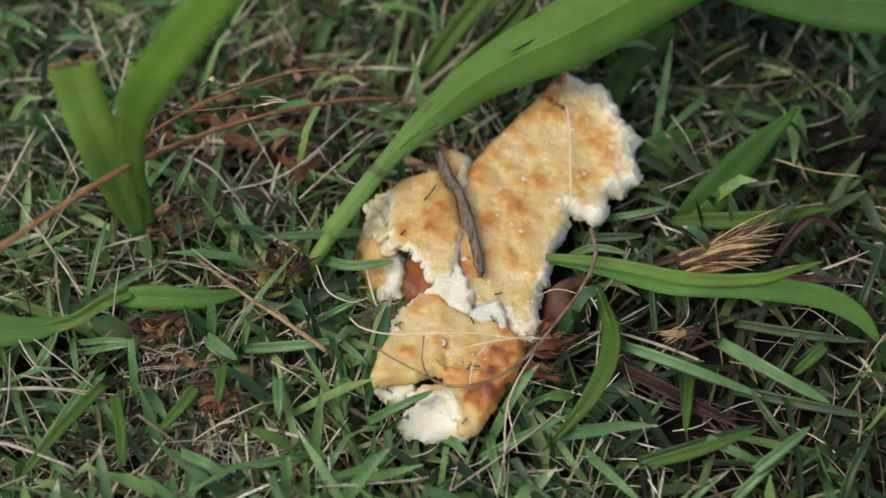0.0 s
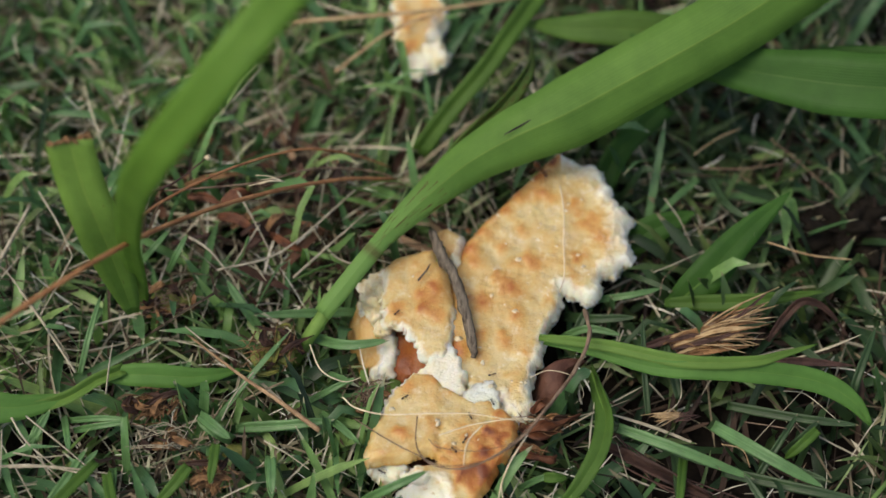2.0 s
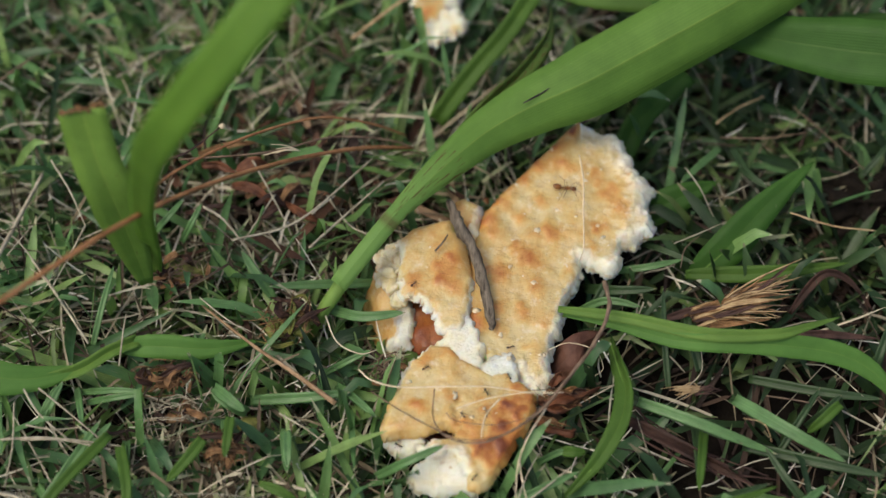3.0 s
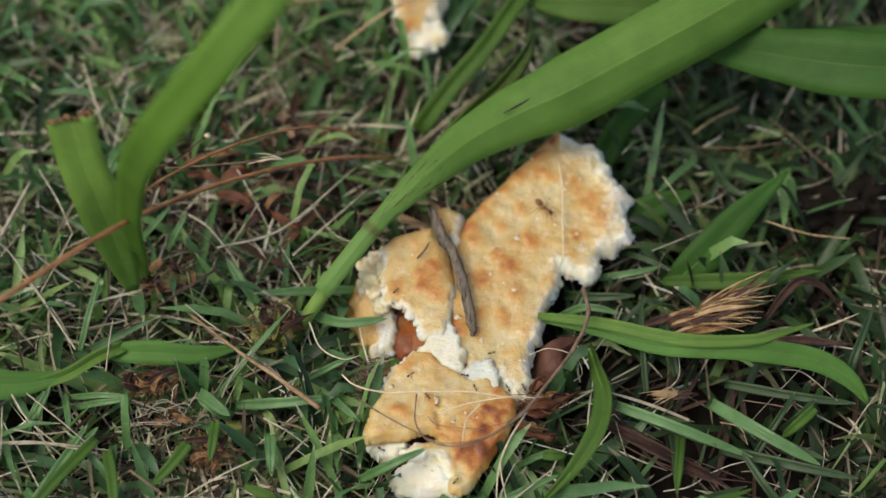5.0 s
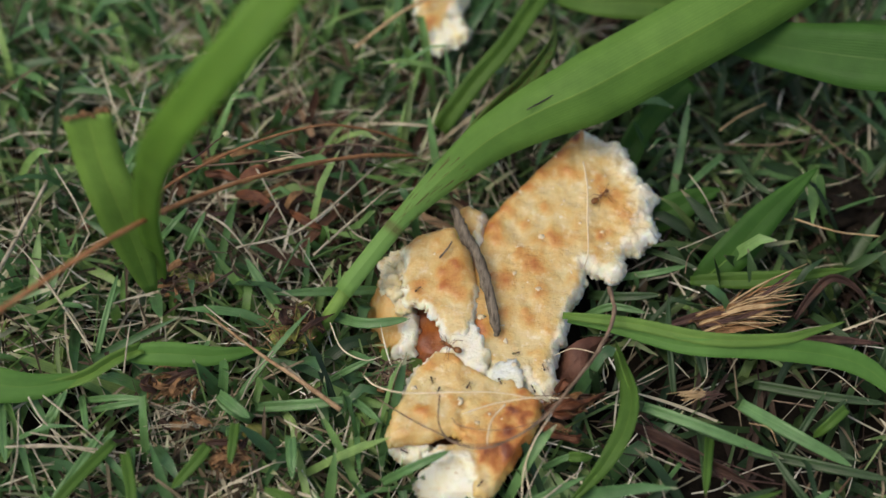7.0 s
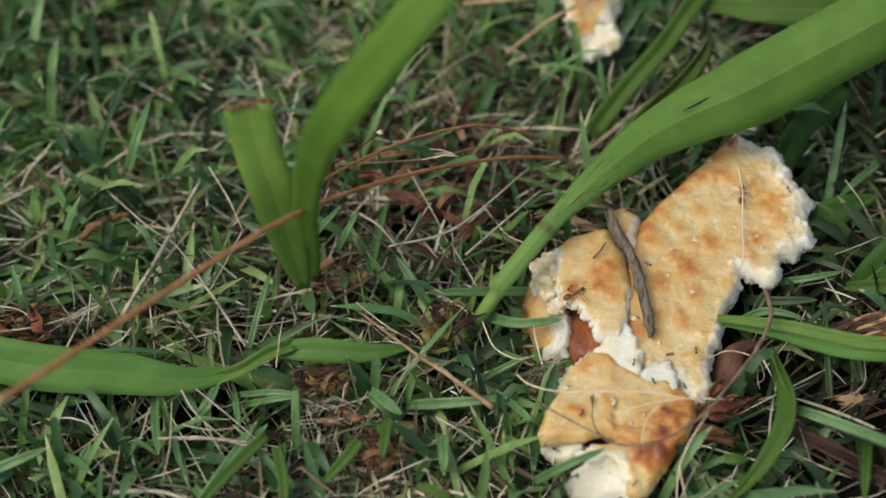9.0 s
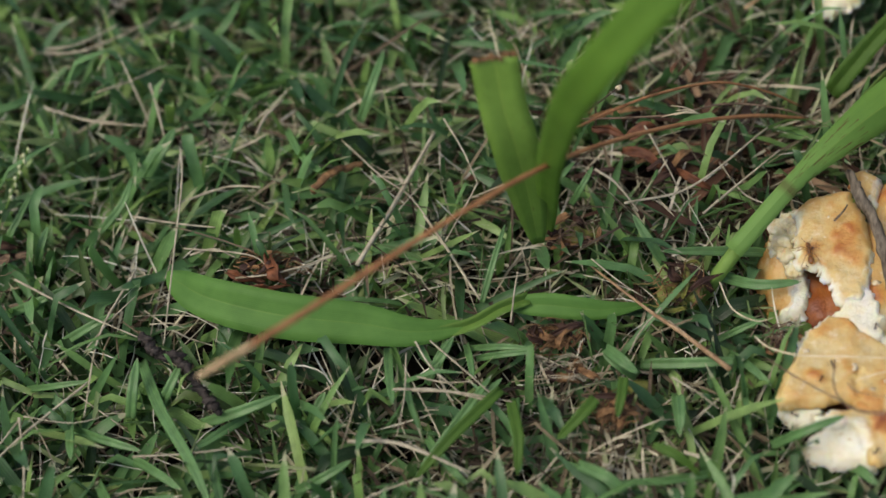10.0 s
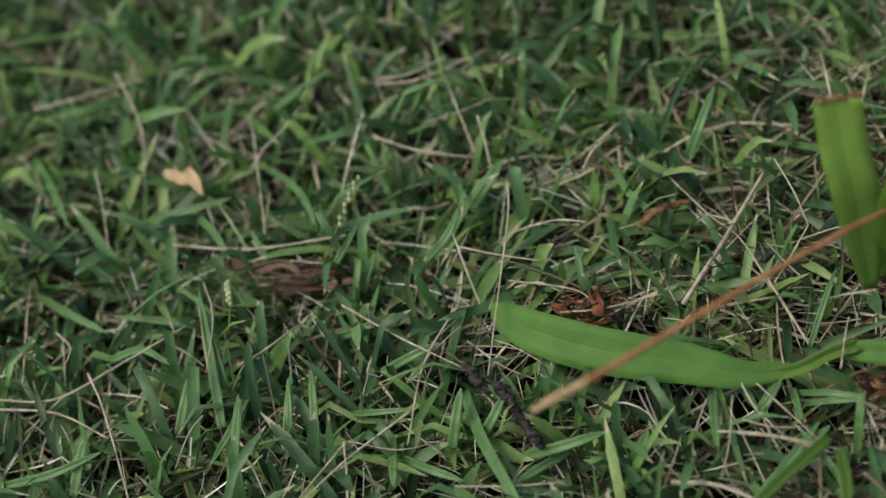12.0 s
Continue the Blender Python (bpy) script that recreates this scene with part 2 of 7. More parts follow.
RED_LEAF = woody_material("red_brown_leaf", (0.042, 0.015, 0.008), (0.19, 0.072, 0.032), 0.6, (250, 250, 250))
PALE_TIP = woody_material("pale_stalk_end", (0.34, 0.21, 0.10), (0.60, 0.46, 0.27), 0.6)
CHAR = woody_material("dark_bark", (0.005, 0.004, 0.004), (0.060, 0.048, 0.042), 0.7, (700, 700, 700), 0.24)
SUGAR = woody_material("glassy_flake", (0.62, 0.49, 0.28), (0.76, 0.70, 0.53), 0.3)
BUD = woody_material("yellow_green_bud", (0.10, 0.115, 0.022), (0.23, 0.25, 0.06), 0.5, (160, 160, 160))
SEED = woody_material("pale_seed", (0.30, 0.36, 0.16), (0.62, 0.62, 0.40), 0.6)
ANT_AMBER = ant_material("amber_shell", (0.10, 0.034, 0.007), (0.26, 0.095, 0.017))
ANT_DARK = ant_material("dark_shell", (0.018, 0.010, 0.007), (0.05, 0.025, 0.014))


# ---- ways to build ----
def mesh_of(name, verts, faces, material, smooth=True, uvs=None, attrs=None):
    me = bpy.data.meshes.new(name)
    me.from_pydata([tuple(map(float, v)) for v in verts], [], [tuple(map(int, f)) for f in faces])
    me.materials.append(material)
    if uvs is not None:
        layer = me.uv_layers.new(name="UVMap")
        idx = np.empty(len(me.loops), np.int32)
        me.loops.foreach_get("vertex_index", idx)
        layer.data.foreach_set("uv", np.asarray(uvs, np.float32)[idx].ravel())
    for key, values in (attrs or {}).items():
        a = me.attributes.new(key, "FLOAT", "POINT")
        a.data.foreach_set("value", np.asarray(values, np.float32))
    if smooth:
        me.polygons.foreach_set("use_smooth", np.ones(len(me.polygons), bool))
    me.update()
    return me


def part(name, me, parent, label=""):
    ob = new(name, me)
    ob.parent = parent
    return tagged(ob, label=label) if label else ob


def thing(name, label, category, at=(0, 0, 0), group=""):
    ob = new(name)
    ob.location = at
    ob.empty_display_size = 0.01
    return tagged(ob, label=label, category=category, group=group)


def spline(points, n):
    """A smooth line (Catmull-Rom) of n + 1 places through the given ones."""
    p = np.array(points, float)
    if len(p) == 2:
        return p[0] + np.linspace(0, 1, n + 1)[:, None] * (p[1] - p[0])
    q = np.vstack([2 * p[0] - p[1], p, 2 * p[-1] - p[-2]])
    out = []
    for s in np.linspace(0, len(p) - 1, n + 1):
        k = min(int(s), len(p) - 2)
        u = s - k
        a, b, c, d = q[k : k + 4]
        out.append(0.5 * (2 * b + (c - a) * u + (2 * a - 5 * b + 4 * c - d) * u**2 + (3 * b - a - 3 * c + d) * u**3))
    return np.array(out)


def along(line):
    t = np.gradient(line, axis=0)
    return t / np.maximum(np.linalg.norm(t, axis=1), 1e-9)[:, None]


def strap(name, points, width, material, n=24, fold=0.25, face=(0.0, -0.55, 0.85), shape="leaf", twist=(0, 0), thick=0.00025, wave=0.0, seed=0):
    """A long leaf: a folded strip with a little thickness that tapers as its shape says."""
    r = random.Random(seed + int(abs(points[0][0]) * 1e5))
    line = spline(points, n)
    t = along(line)
    s = np.linspace(0, 1, n + 1)
    prof = {
        "leaf": lambda v: min(1, 0.35 + 2.2 * v) * (1 - v**2.6) ** 0.75 + 0.02,
        "lance": lambda v: math.sin(math.pi * min(1, 0.08 + 0.92 * v) ** 0.8) ** 0.8 + 0.02,
        "open": lambda v: 0.20 + 0.80 * min(1, v * 1.7) ** 1.15,
        "rising": lambda v: 0.26 + 0.74 * min(1, v * 2.4) ** 0.75,
        "late": lambda v: math.sin(math.pi * min(1, 0.16 + 0.84 * v) ** 1.9) ** 0.8 + 0.02,
        "even": lambda v: 1.0,
        "laid": lambda v: math.sin(math.pi * min(1, 0.04 + 0.96 * v) ** 1.12) ** 0.75 + 0.02,
        "collared": lambda v: 0.25 + 0.75 * min(1, max(0, v - 0.14) / 0.42) ** 1.15,
        "sheath": lambda v: 0.42 + 0.58 * min(1, v * 1.6),
        "blade": lambda v: (1 - v**9) * (0.8 + 0.2 * min(1, v * 5)) * (1 - 0.25 * v) + 0.015,
    }[shape]
    verts, uvs, faces = [], [], []
    across = (-1, -0.5, -0.05, 0, 0.05, 0.5, 1)
    ph = r.uniform(0, 6)
    for k in range(n + 1):
        f = Vector(face)
        tv = Vector(t[k])
        side = tv.cross(f).normalized()
        side.rotate(Matrix.Rotation(radians(twist[0] + (twist[1] - twist[0]) * s[k]), 3, tv))
        up = side.cross(tv).normalized()
        w = 0.5 * width * prof(s[k])
        for lay in (0, 1):
            for a in across:
                lift = fold * w * (abs(a) - 0.35) - lay * thick + wave * math.sin(s[k] * 9 + ph + a) * abs(a) * w
                verts.append(Vector(line[k]) + side * (a * w) + up * lift)
                uvs.append((0.5 + 0.5 * a, s[k]))
    m = len(across)
    row = 2 * m
    for k in range(n):
        for a in range(m - 1):
            i = k * row + a
            faces.append((i, i + 1, i + row + 1, i + row))
            j = i + m
            faces.append((j, j + row, j + row + 1, j + 1))
        for a, flip in ((0, 1), (m - 1, 0)):
            i = k * row + a
            q = (i, i + row, i + row + m, i + m)
            faces.append(q if flip else q[::-1])
    for k in (0, n):
        i = k * row
        for a in range(m - 1):
            q = (i + a, i + a + m, i + a + m + 1, i + a + 1)
            faces.append(q if k == 0 else q[::-1])
    return mesh_of(name, verts, faces, material, uvs=uvs)


def rod(name, points, radii, material, n=28, sides=7, rough=0.0, seed=0):
    """A twig, stalk or fibre: a round, uneven tube through the places, closed at both ends."""
    r = np.random.default_rng(seed + int(abs(points[0][0]) * 1e5))
    line = spline(points, n)
    t = along(line)
    rad = np.interp(np.linspace(0, 1, n + 1), np.linspace(0, 1, len(radii)), radii)
    line = line + r.normal(0, 1, line.shape) * rad[:, None] * rough * 0.6
    verts, faces = [], []
    ref = np.array([0.31, 0.17, 0.93])
    for k in range(n + 1):
        a = np.cross(t[k], ref)
        a /= np.linalg.norm(a)
        b = np.cross(t[k], a)
        for j in range(sides):
            g = 2 * math.pi * j / sides
            verts.append(line[k] + (a * math.cos(g) + b * math.sin(g)) * rad[k] * (1 + rough * r.normal()))
    for k in range(n):
        for j in range(sides):
            i, i2 = k * sides + j, k * sides + (j + 1) % sides
            faces.append((i, i + sides, i2 + sides, i2))
    faces += [tuple(range(sides)), tuple(range(n * sides, (n + 1) * sides))[::-1]]
    return mesh_of(name, verts, faces, material)


def inside_distance(pts, poly):
    """Signed distance of places to a closed line, negative inside."""
    a, b = poly, np.roll(poly, -1, 0)
    best = np.full(len(pts), 1e9)
    which = np.zeros(len(pts), int)
    odd = np.zeros(len(pts), bool)
    for k in range(len(a)):
        e, w = b[k] - a[k], pts - a[k]
        h = np.clip(w @ e / (e @ e), 0, 1)
        dd = np.hypot(*(w - h[:, None] * e).T)
        which[dd < best] = k
        best = np.minimum(best, dd)
        cross = (a[k, 1] > pts[:, 1]) != (b[k, 1] > pts[:, 1])
        with np.errstate(divide="ignore", invalid="ignore"):
            odd ^= cross & (pts[:, 0] < (b[k, 0] - a[k, 0]) * (pts[:, 1] - a[k, 1]) / (b[k, 1] - a[k, 1]) + a[k, 0])
    return np.where(odd, -best, best), which


def fbm(p, scale, seed, octaves=3):
    out = np.empty(len(p))
    for k, v in enumerate(p):
        out[k] = noise.fractal(Vector((v[0] * scale + seed * 7.1, v[1] * scale, seed * 3.7 + (v[2] * scale if len(v) > 2 else 0))), 1.0, 2.0, octaves)
    return out


def slab(name, outline, torn, thick, seed, step=0.0008, ragged=0.0011, toast=0.15, axis=0.6, spots=1.0, spacing=0.0070, edge_toast=0.12, rimw=0.0035, bare=False, sag=0.0, burnt=(), dents=()):
    """A torn piece of flat bread. torn: for each stretch of its outline, 1 for a torn edge that shows the crumb, 0 for a baked one."""
    r = np.random.default_rng(seed)
    o = np.array(outline, float)
    coef = np.linalg.lstsq(np.c_[o[:, :2], np.ones(len(o))], o[:, 2], rcond=None)[0]
    poly, flags = [], []
    turn = np.sign(np.sum(o[:, 0] * np.roll(o[:, 1], -1) - o[:, 1] * np.roll(o[:, 0], -1)))
    for k in range(len(o)):
        a, b = o[k, :2], o[(k + 1) % len(o), :2]
        m = max(2, int(np.linalg.norm(b - a) / 0.0007))
        for s in range(m):
            q = a + (b - a) * s / m
            amp = ragged if torn[k] != "0" else ragged * 0.25
            nx = 1.0 * fbm([q], 190, seed)[0] + 0.65 * fbm([q], 480, seed + 5)[0] + 0.45 * fbm([q], 1000, seed + 6)[0]
            d = np.array([b[1] - a[1], a[0] - b[0]]) / np.linalg.norm(b - a)
            poly.append(q + d * (amp * nx + turn * 0.4 * amp))
            flags.append(float(torn[k]) * 0.001)
    poly, flags = np.array(poly), np.array(flags)
    lo, hi = poly.min(0) - 2 * step, poly.max(0) + 2 * step
    nx, ny = (np.ceil((hi - lo) / step)).astype(int) + 1
    gx, gy = np.meshgrid(lo[0] + step * np.arange(nx), lo[1] + step * np.arange(ny), indexing="ij")
    pts = np.c_[gx.ravel(), gy.ravel()]
    sd, which = inside_distance(pts, poly)
    g = np.gradient(sd.reshape(nx, ny), step)
    grad = np.c_[g[0].ravel(), g[1].ravel()]
    grad /= np.maximum(np.linalg.norm(grad, axis=1), 1e-6)[:, None]
    keep = sd < 0.55 * step
    near = keep & (sd > -0.45 * step)
    pts[near] -= sd[near, None] * grad[near]
    sd = np.where(near, 0.0, sd)
    num = np.full(len(pts), -1)
    num[keep] = np.arange(keep.sum())
    q = num.reshape(nx, ny)
    quads = np.stack([q[:-1, :-1], q[1:, :-1], q[1:, 1:], q[:-1, 1:]], -1).reshape(-1, 4)
    quads = quads[(quads >= 0).all(1)]
    p, d, fl = pts[keep], -sd[keep], flags[which[keep]]
    # surface: blisters on a slanted lattice, waviness, round baked rims and crumbly torn ones
    ca, sa = math.cos(axis), math.sin(axis)
    lu, lv = (p @ [ca, sa]) / spacing, (p @ [-sa, ca]) / spacing
    lu = lu + 0.5 * np.floor(lv) + 0.5 * fbm(p, 110, seed + 2)
    lv = lv + 0.5 * fbm(p, 110, seed + 3)
    cell = np.floor(lu) * 13.7 + np.floor(lv) * 71.3 + seed
    rand = np.abs(np.sin(cell * 12.9898) * 43758.5453) % 1
    bump = np.exp(-((lu % 1 - 0.5) ** 2 + (lv % 1 - 0.5) ** 2) / 0.13)
    n1, n2, n3 = fbm(p, 60, seed + 9), fbm(p, 260, seed + 11), fbm(p, 900, seed + 13)
    ripped = fl > 0.0005
    rim = np.where(ripped, 0.0012 + 0.45 * fl * (1 + 0.6 * n1), rimw)
    prof = np.sqrt(np.clip(1 - (1 - np.clip(d / rim, 0, 1)) ** 2, 0, 1))
    c = np.where(ripped, np.clip(1.1 - d / np.maximum(fl * (1 + 1.3 * n1 + 0.5 * n2), 0.0003), 0, 1), 0)
    if bare:
        c, rim, prof = np.ones(len(p)), 0.0009, np.sqrt(np.clip(1 - (1 - np.clip(d / 0.0009, 0, 1)) ** 2, 0, 1))
    top = np.c_[p, np.ones(len(p))] @ coef
    top += 0.0008 * bump * (0.4 + 0.6 * rand) * min(1.0, spots * 2) + 0.0009 * n1 + 0.00042 * n2 + 0.00016 * n3 + (0.00015 if bare else 0.0007) * n3 * c + (0.0002 if bare else 0.0008) * n2 * c
    if bare:
        top -= 0.0002 * n2 + 0.0002 * n3 + 0.0005 * n1
    top -= sag * np.clip(1 - d / 0.012, 0, 1) ** 2
    z = top - thick * 0.55 * (1 - prof)
    patch = np.clip(0.5 + 1.4 * n1, 0, 1)
    tone = toast + spots * bump * (0.14 + 0.33 * rand) * (0.55 + 0.6 * patch) + 0.11 * n1 + 0.07 * n2 + np.where(~ripped, edge_toast * np.clip(1 - d / 0.006, 0, 1), 0)
    wx, wy = p[:, 0] + 0.0016 * n2 + 0.0005 * n3, p[:, 1] + 0.0016 * fbm(p, 240, seed + 17) - 0.0005 * n3
    for bx, by, br, much in burnt:
        blot = np.exp(-((((wx - bx) ** 2 + (wy - by) ** 2) / (1.1 * br) ** 2) ** 1.1))
        tone = tone + much * blot * (0.8 + 0.6 * n2)
        z = z + 0.0004 * blot * prof
    for bx, by, br, deep in dents:
        z = z - deep * np.exp(-(((p[:, 0] - bx) ** 2 + (p[:, 1] - by) ** 2) / br**2) ** 2)
    keep_clear(poly, 0.0, float(o[:, 2].min() - thick - 0.001), True)
    # rim faces
    edges = {}
    for f in quads:
        for a, b in zip(f, np.roll(f, -1)):
            if (b, a) in edges:
                del edges[(b, a)]
            else:
                edges[(a, b)] = 1
    verts = [np.c_[p, z]]
    crumb, tones = [c], [tone]
    rimv = sorted({a for e in edges for a in e})
    pos = {v: k for k, v in enumerate(rimv)}
    faces = [tuple(f) for f in quads]
    base = len(p)
    out = grad[keep][rimv]
    for lev, (drop, push) in enumerate(((0.35, 0.0005), (0.7, 0.0004), (1.0, -0.001))):
        jag = fbm(np.c_[p[rimv], np.full(len(rimv), drop * 0.004)], 430, seed + 20 + lev) + 0.7 * fbm(np.c_[p[rimv], np.full(len(rimv), drop * 0.004)], 1300, seed + 30 + lev)
        v = np.c_[p[rimv] + out * (push + 0.0009 * jag * (fl[rimv] > 0.0005))[:, None], top[rimv] - thick * (0.45 + 0.55 * drop)]
        verts.append(v)
        crumb.append(np.where(fl[rimv] > 0.0005, np.clip(0.75 + 0.8 * jag, 0.35, 1.0), 0.0))
        tones.append(tone[rimv] + 0.1)
        prev = (lambda a: a) if lev == 0 else (lambda a, o=base + (lev - 1) * len(rimv): o + pos[a])
        nxt = base + lev * len(rimv)
        for a, b in edges:
            faces.append((prev(b), prev(a), nxt + pos[a], nxt + pos[b]))
    # underside
    under = base + 3 * len(rimv)
    verts.append(np.c_[p, top - thick])
    crumb.append(c)
    tones.append(tone)
    faces += [tuple(under + v for v in f[::-1]) for f in quads]
    return mesh_of(name, np.vstack(verts), faces, BREAD, attrs={"crumb": np.concatenate(crumb), "toast": np.concatenate(tones)})


def lump(name, at, size, material, seed, squash=(1, 1, 1), amp=0.35, scale=1.6, sub=3, attrs=None):
    """An uneven clod, flake or crumb."""
    bm = bmesh.new()
    bmesh.ops.create_icosphere(bm, subdivisions=sub, radius=1.0)
    vs = []
    for v in bm.verts:
        k = 1 + amp * noise.fractal(v.co * scale + Vector((seed * 5.3, seed, -seed)), 1.0, 2.0, 3)
        vs.append((at[0] + v.co.x * k * size * squash[0], at[1] + v.co.y * k * size * squash[1], at[2] + v.co.z * k * size * squash[2]))
    faces = [[v.index for v in f.verts] for f in bm.faces]
    bm.free()
    return mesh_of(name, vs, faces, material, attrs={k: np.full(len(vs), v) for k, v in (attrs or {}).items()})


# ---- ground ----
GROUND_Z = -0.011


def ground():
    xs = np.concatenate([[-400, -60, -10, -2, -1], np.linspace(-0.7, 0.5, 90), [1, 2, 10, 60, 400]])
    ys = np.concatenate([[-400, -60, -10, -2, -1], np.linspace(-0.45, 0.6, 80), [1, 2, 10, 60, 400]])
    gx, gy = np.meshgrid(xs, ys, indexing="ij")
    p = np.c_[gx.ravel(), gy.ravel()]
    near = (np.abs(p) < 0.8).all(1)
    z = np.full(len(p), GROUND_Z)
    z[near] += 0.0025 * fbm(p[near], 25, 4) - 0.001
    q = np.arange(len(p)).reshape(gx.shape)
    f = np.stack([q[:-1, :-1], q[1:, :-1], q[1:, 1:], q[:-1, 1:]], -1).reshape(-1, 4)
    tagged(new("ground", mesh_of("ground", np.c_[p, z], f, SOIL)), "very dark soil under a mown lawn", "ground", kind="structure")


ground()


# ---- the lawn ----
CLEAR = []  # outlines under which the lawn is pressed down: line, reach, height


def keep_clear(points, reach, height, closed=False):
    CLEAR.append((np.array(points, float)[:, :2], reach, height, closed))


def room(x, y):
    """How high grass may stand at each place."""
    top = np.full(len(x), 1.0)
    p = np.c_[x, y]
    for line, reach, height, closed in CLEAR:
        lo, hi = line.min(0) - reach - 0.002, line.max(0) + reach + 0.002
        near = ((p > lo) & (p < hi)).all(1)
        if not near.any():
            continue
        if closed:
            d = inside_distance(p[near], line)[0]
        else:
            d = np.full(near.sum(), 1e9)
            for a, b in zip(line[:-1], line[1:]):
                e, w = b - a, p[near] - a
                h = np.clip(w @ e / (e @ e), 0, 1)
                d = np.minimum(d, np.hypot(*(w - h[:, None] * e).T))
        top[near] = np.minimum(top[near], np.where(d < reach, height, 1.0))
    return top


def many_blades(name, count, box, length, width, lean, rise, material, seed, label, category, curl=0.5, density=None, blunt=(3.0, 22.0), high=0.02):
    """Thousands of grass leaves in one mesh, each a folded, bent, tapered strip of its own."""
    r = np.random.default_rng(seed)
    x, y = r.uniform(box[0], box[1], count), r.uniform(box[2], box[3], count)
    ok = room(x, y) > 0.5
    if density is not None:
        ok &= r.uniform(size=count) < density(x, y)
    x, y = x[ok], y[ok]
    n = len(x)
    yaw = r.uniform(0, 2 * math.pi, n)
    ln = r.uniform(0, 1, n) ** 1.4 * (length[1] - length[0]) + length[0]
    wd = r.uniform(*width, n)
    tilt = np.radians(r.uniform(*lean, n))
    bend = r.normal(0, curl, n) + 0.35
    twist = r.uniform(-0.9, 0.9, n)
    K = 5
    s = np.linspace(0, 1, K + 1)
    line = np.zeros((n, K + 1, 3))
    pos = np.c_[x, y, GROUND_Z + r.uniform(*rise, n)]
    line[:, 0] = pos
    for k in range(K):
        a = np.clip(tilt + bend * s[k], -0.2, np.radians(100))
        ya = yaw + 0.3 * bend * s[k]
        pos = pos + (ln / K)[:, None] * np.c_[np.sin(a) * np.cos(ya), np.sin(a) * np.sin(ya), np.cos(a)]
        pos[:, 2] = np.clip(pos[:, 2], GROUND_Z + 0.001, np.minimum(room(pos[:, 0], pos[:, 1]), high))
        line[:, k + 1] = pos
    t = np.gradient(line, axis=1)
    t /= np.linalg.norm(t, axis=2, keepdims=True) + 1e-9
    up = np.zeros_like(t)
    up[..., 2] = 1
    side = np.cross(t, up) + 1e-4
    side /= np.linalg.norm(side, axis=2, keepdims=True)
    nor = np.cross(side, t)
    ct, st = np.cos(twist)[:, None, None], np.sin(twist)[:, None, None]
    side, nor = side * ct + nor * st, nor * ct - side * st
    sharp = r.uniform(*blunt, n)[:, None]
    w = (wd[:, None] * (1.03 - s**sharp) * (0.75 + 0.25 * np.minimum(1, s * 4)) * 0.5 + 0.00005)[..., None]
    v = np.stack([line - side * w + nor * w * 0.35, line, line + side * w + nor * w * 0.35], 2).reshape(-1, 3)
    uv = np.broadcast_to(np.stack([np.stack([np.full(K + 1, u), s], -1) for u in (0.0, 0.5, 1.0)], 1), (n, K + 1, 3, 2)).reshape(-1, 2)
    i0 = (np.arange(n) * (K + 1) * 3)[:, None, None] + (np.arange(K) * 3)[None, :, None] + np.arange(2)[None, None, :]
    f = np.stack([i0, i0 + 1, i0 + 4, i0 + 3], -1).reshape(-1, 4)
    me = bpy.data.meshes.new(name)
    me.vertices.add(len(v))
    me.vertices.foreach_set("co", v.astype(np.float32).ravel())
    me.loops.add(len(f) * 4)
    me.loops.foreach_set("vertex_index", f.astype(np.int32).ravel())
    me.polygons.add(len(f))
    me.polygons.foreach_set("loop_start", np.arange(0, len(f) * 4, 4, dtype=np.int32))
    me.polygons.foreach_set("use_smooth", np.ones(len(f), bool))
    layer = me.uv_layers.new(name="UVMap")
    layer.data.foreach_set("uv", uv[f.ravel()].astype(np.float32).ravel())
    me.materials.append(material)
    me.update(calc_edges=True)
    me.validate()
    return tagged(new(name, me), label, category, kind="stuff")


# ---- the torn flat bread ----
UPPER_SPOTS = [(0.021, 0.046, 0.0024, 0.42), (0.019, 0.053, 0.0019, 0.32), (0.032, 0.039, 0.0034, 0.62), (0.03, 0.028, 0.0019, 0.5), (0.036, 0.033, 0.0019, 0.35), (0.027, 0.021, 0.0021, 0.36), (0.016, 0.025, 0.0032, 0.4), (0.011, 0.017, 0.0026, 0.5), (0.014, 0.036, 0.0022, 0.32), (0.002, 0.014, 0.0029, 0.5), (0.012, 0.009, 0.0022, 0.36), (0.008, 0.03, 0.0024, 0.36), (0.001, 0.025, 0.0022, 0.32), (0.009, 0.042, 0.0025, 0.4), (0.02, 0.014, 0.0021, 0.22), (0.028, 0.043, 0.0022, 0.36), (0.004, 0.034, 0.0025, 0.42), (0.0235, 0.0585, 0.0012, 0.75)]
LOWER_SPOTS = [(-0.001, 0.029, 0.0022, 0.4), (0.015, 0.047, 0.0025, 0.36), (0.007, 0.021, 0.0015, 0.3), (0.021, 0.005, 0.0022, 0.3), (0.002, -0.003, 0.0026, 0.32), (0.01, -0.009, 0.002, 0.28), (-0.004, -0.001, 0.0023, 0.5), (-0.003, -0.01, 0.002, 0.45), (0.013, -0.002, 0.0023, 0.3), (0.009, 0.002, 0.0023, 0.3), (0.002, 0.004, 0.002, 0.3)]
FLAP_SPOTS = [(-0.013, 0.014, 0.0034, 0.5), (-0.02, 0.011, 0.0024, 0.42), (-0.015, 0.022, 0.0022, 0.3), (-0.019, 0.005, 0.0026, 0.3), (-0.009, 0.007, 0.0025, 0.4), (-0.023, 0.018, 0.0016, 0.2), (-0.01, 0.016, 0.0019, 0.35), (-0.012, 0.009, 0.0022, 0.4)]
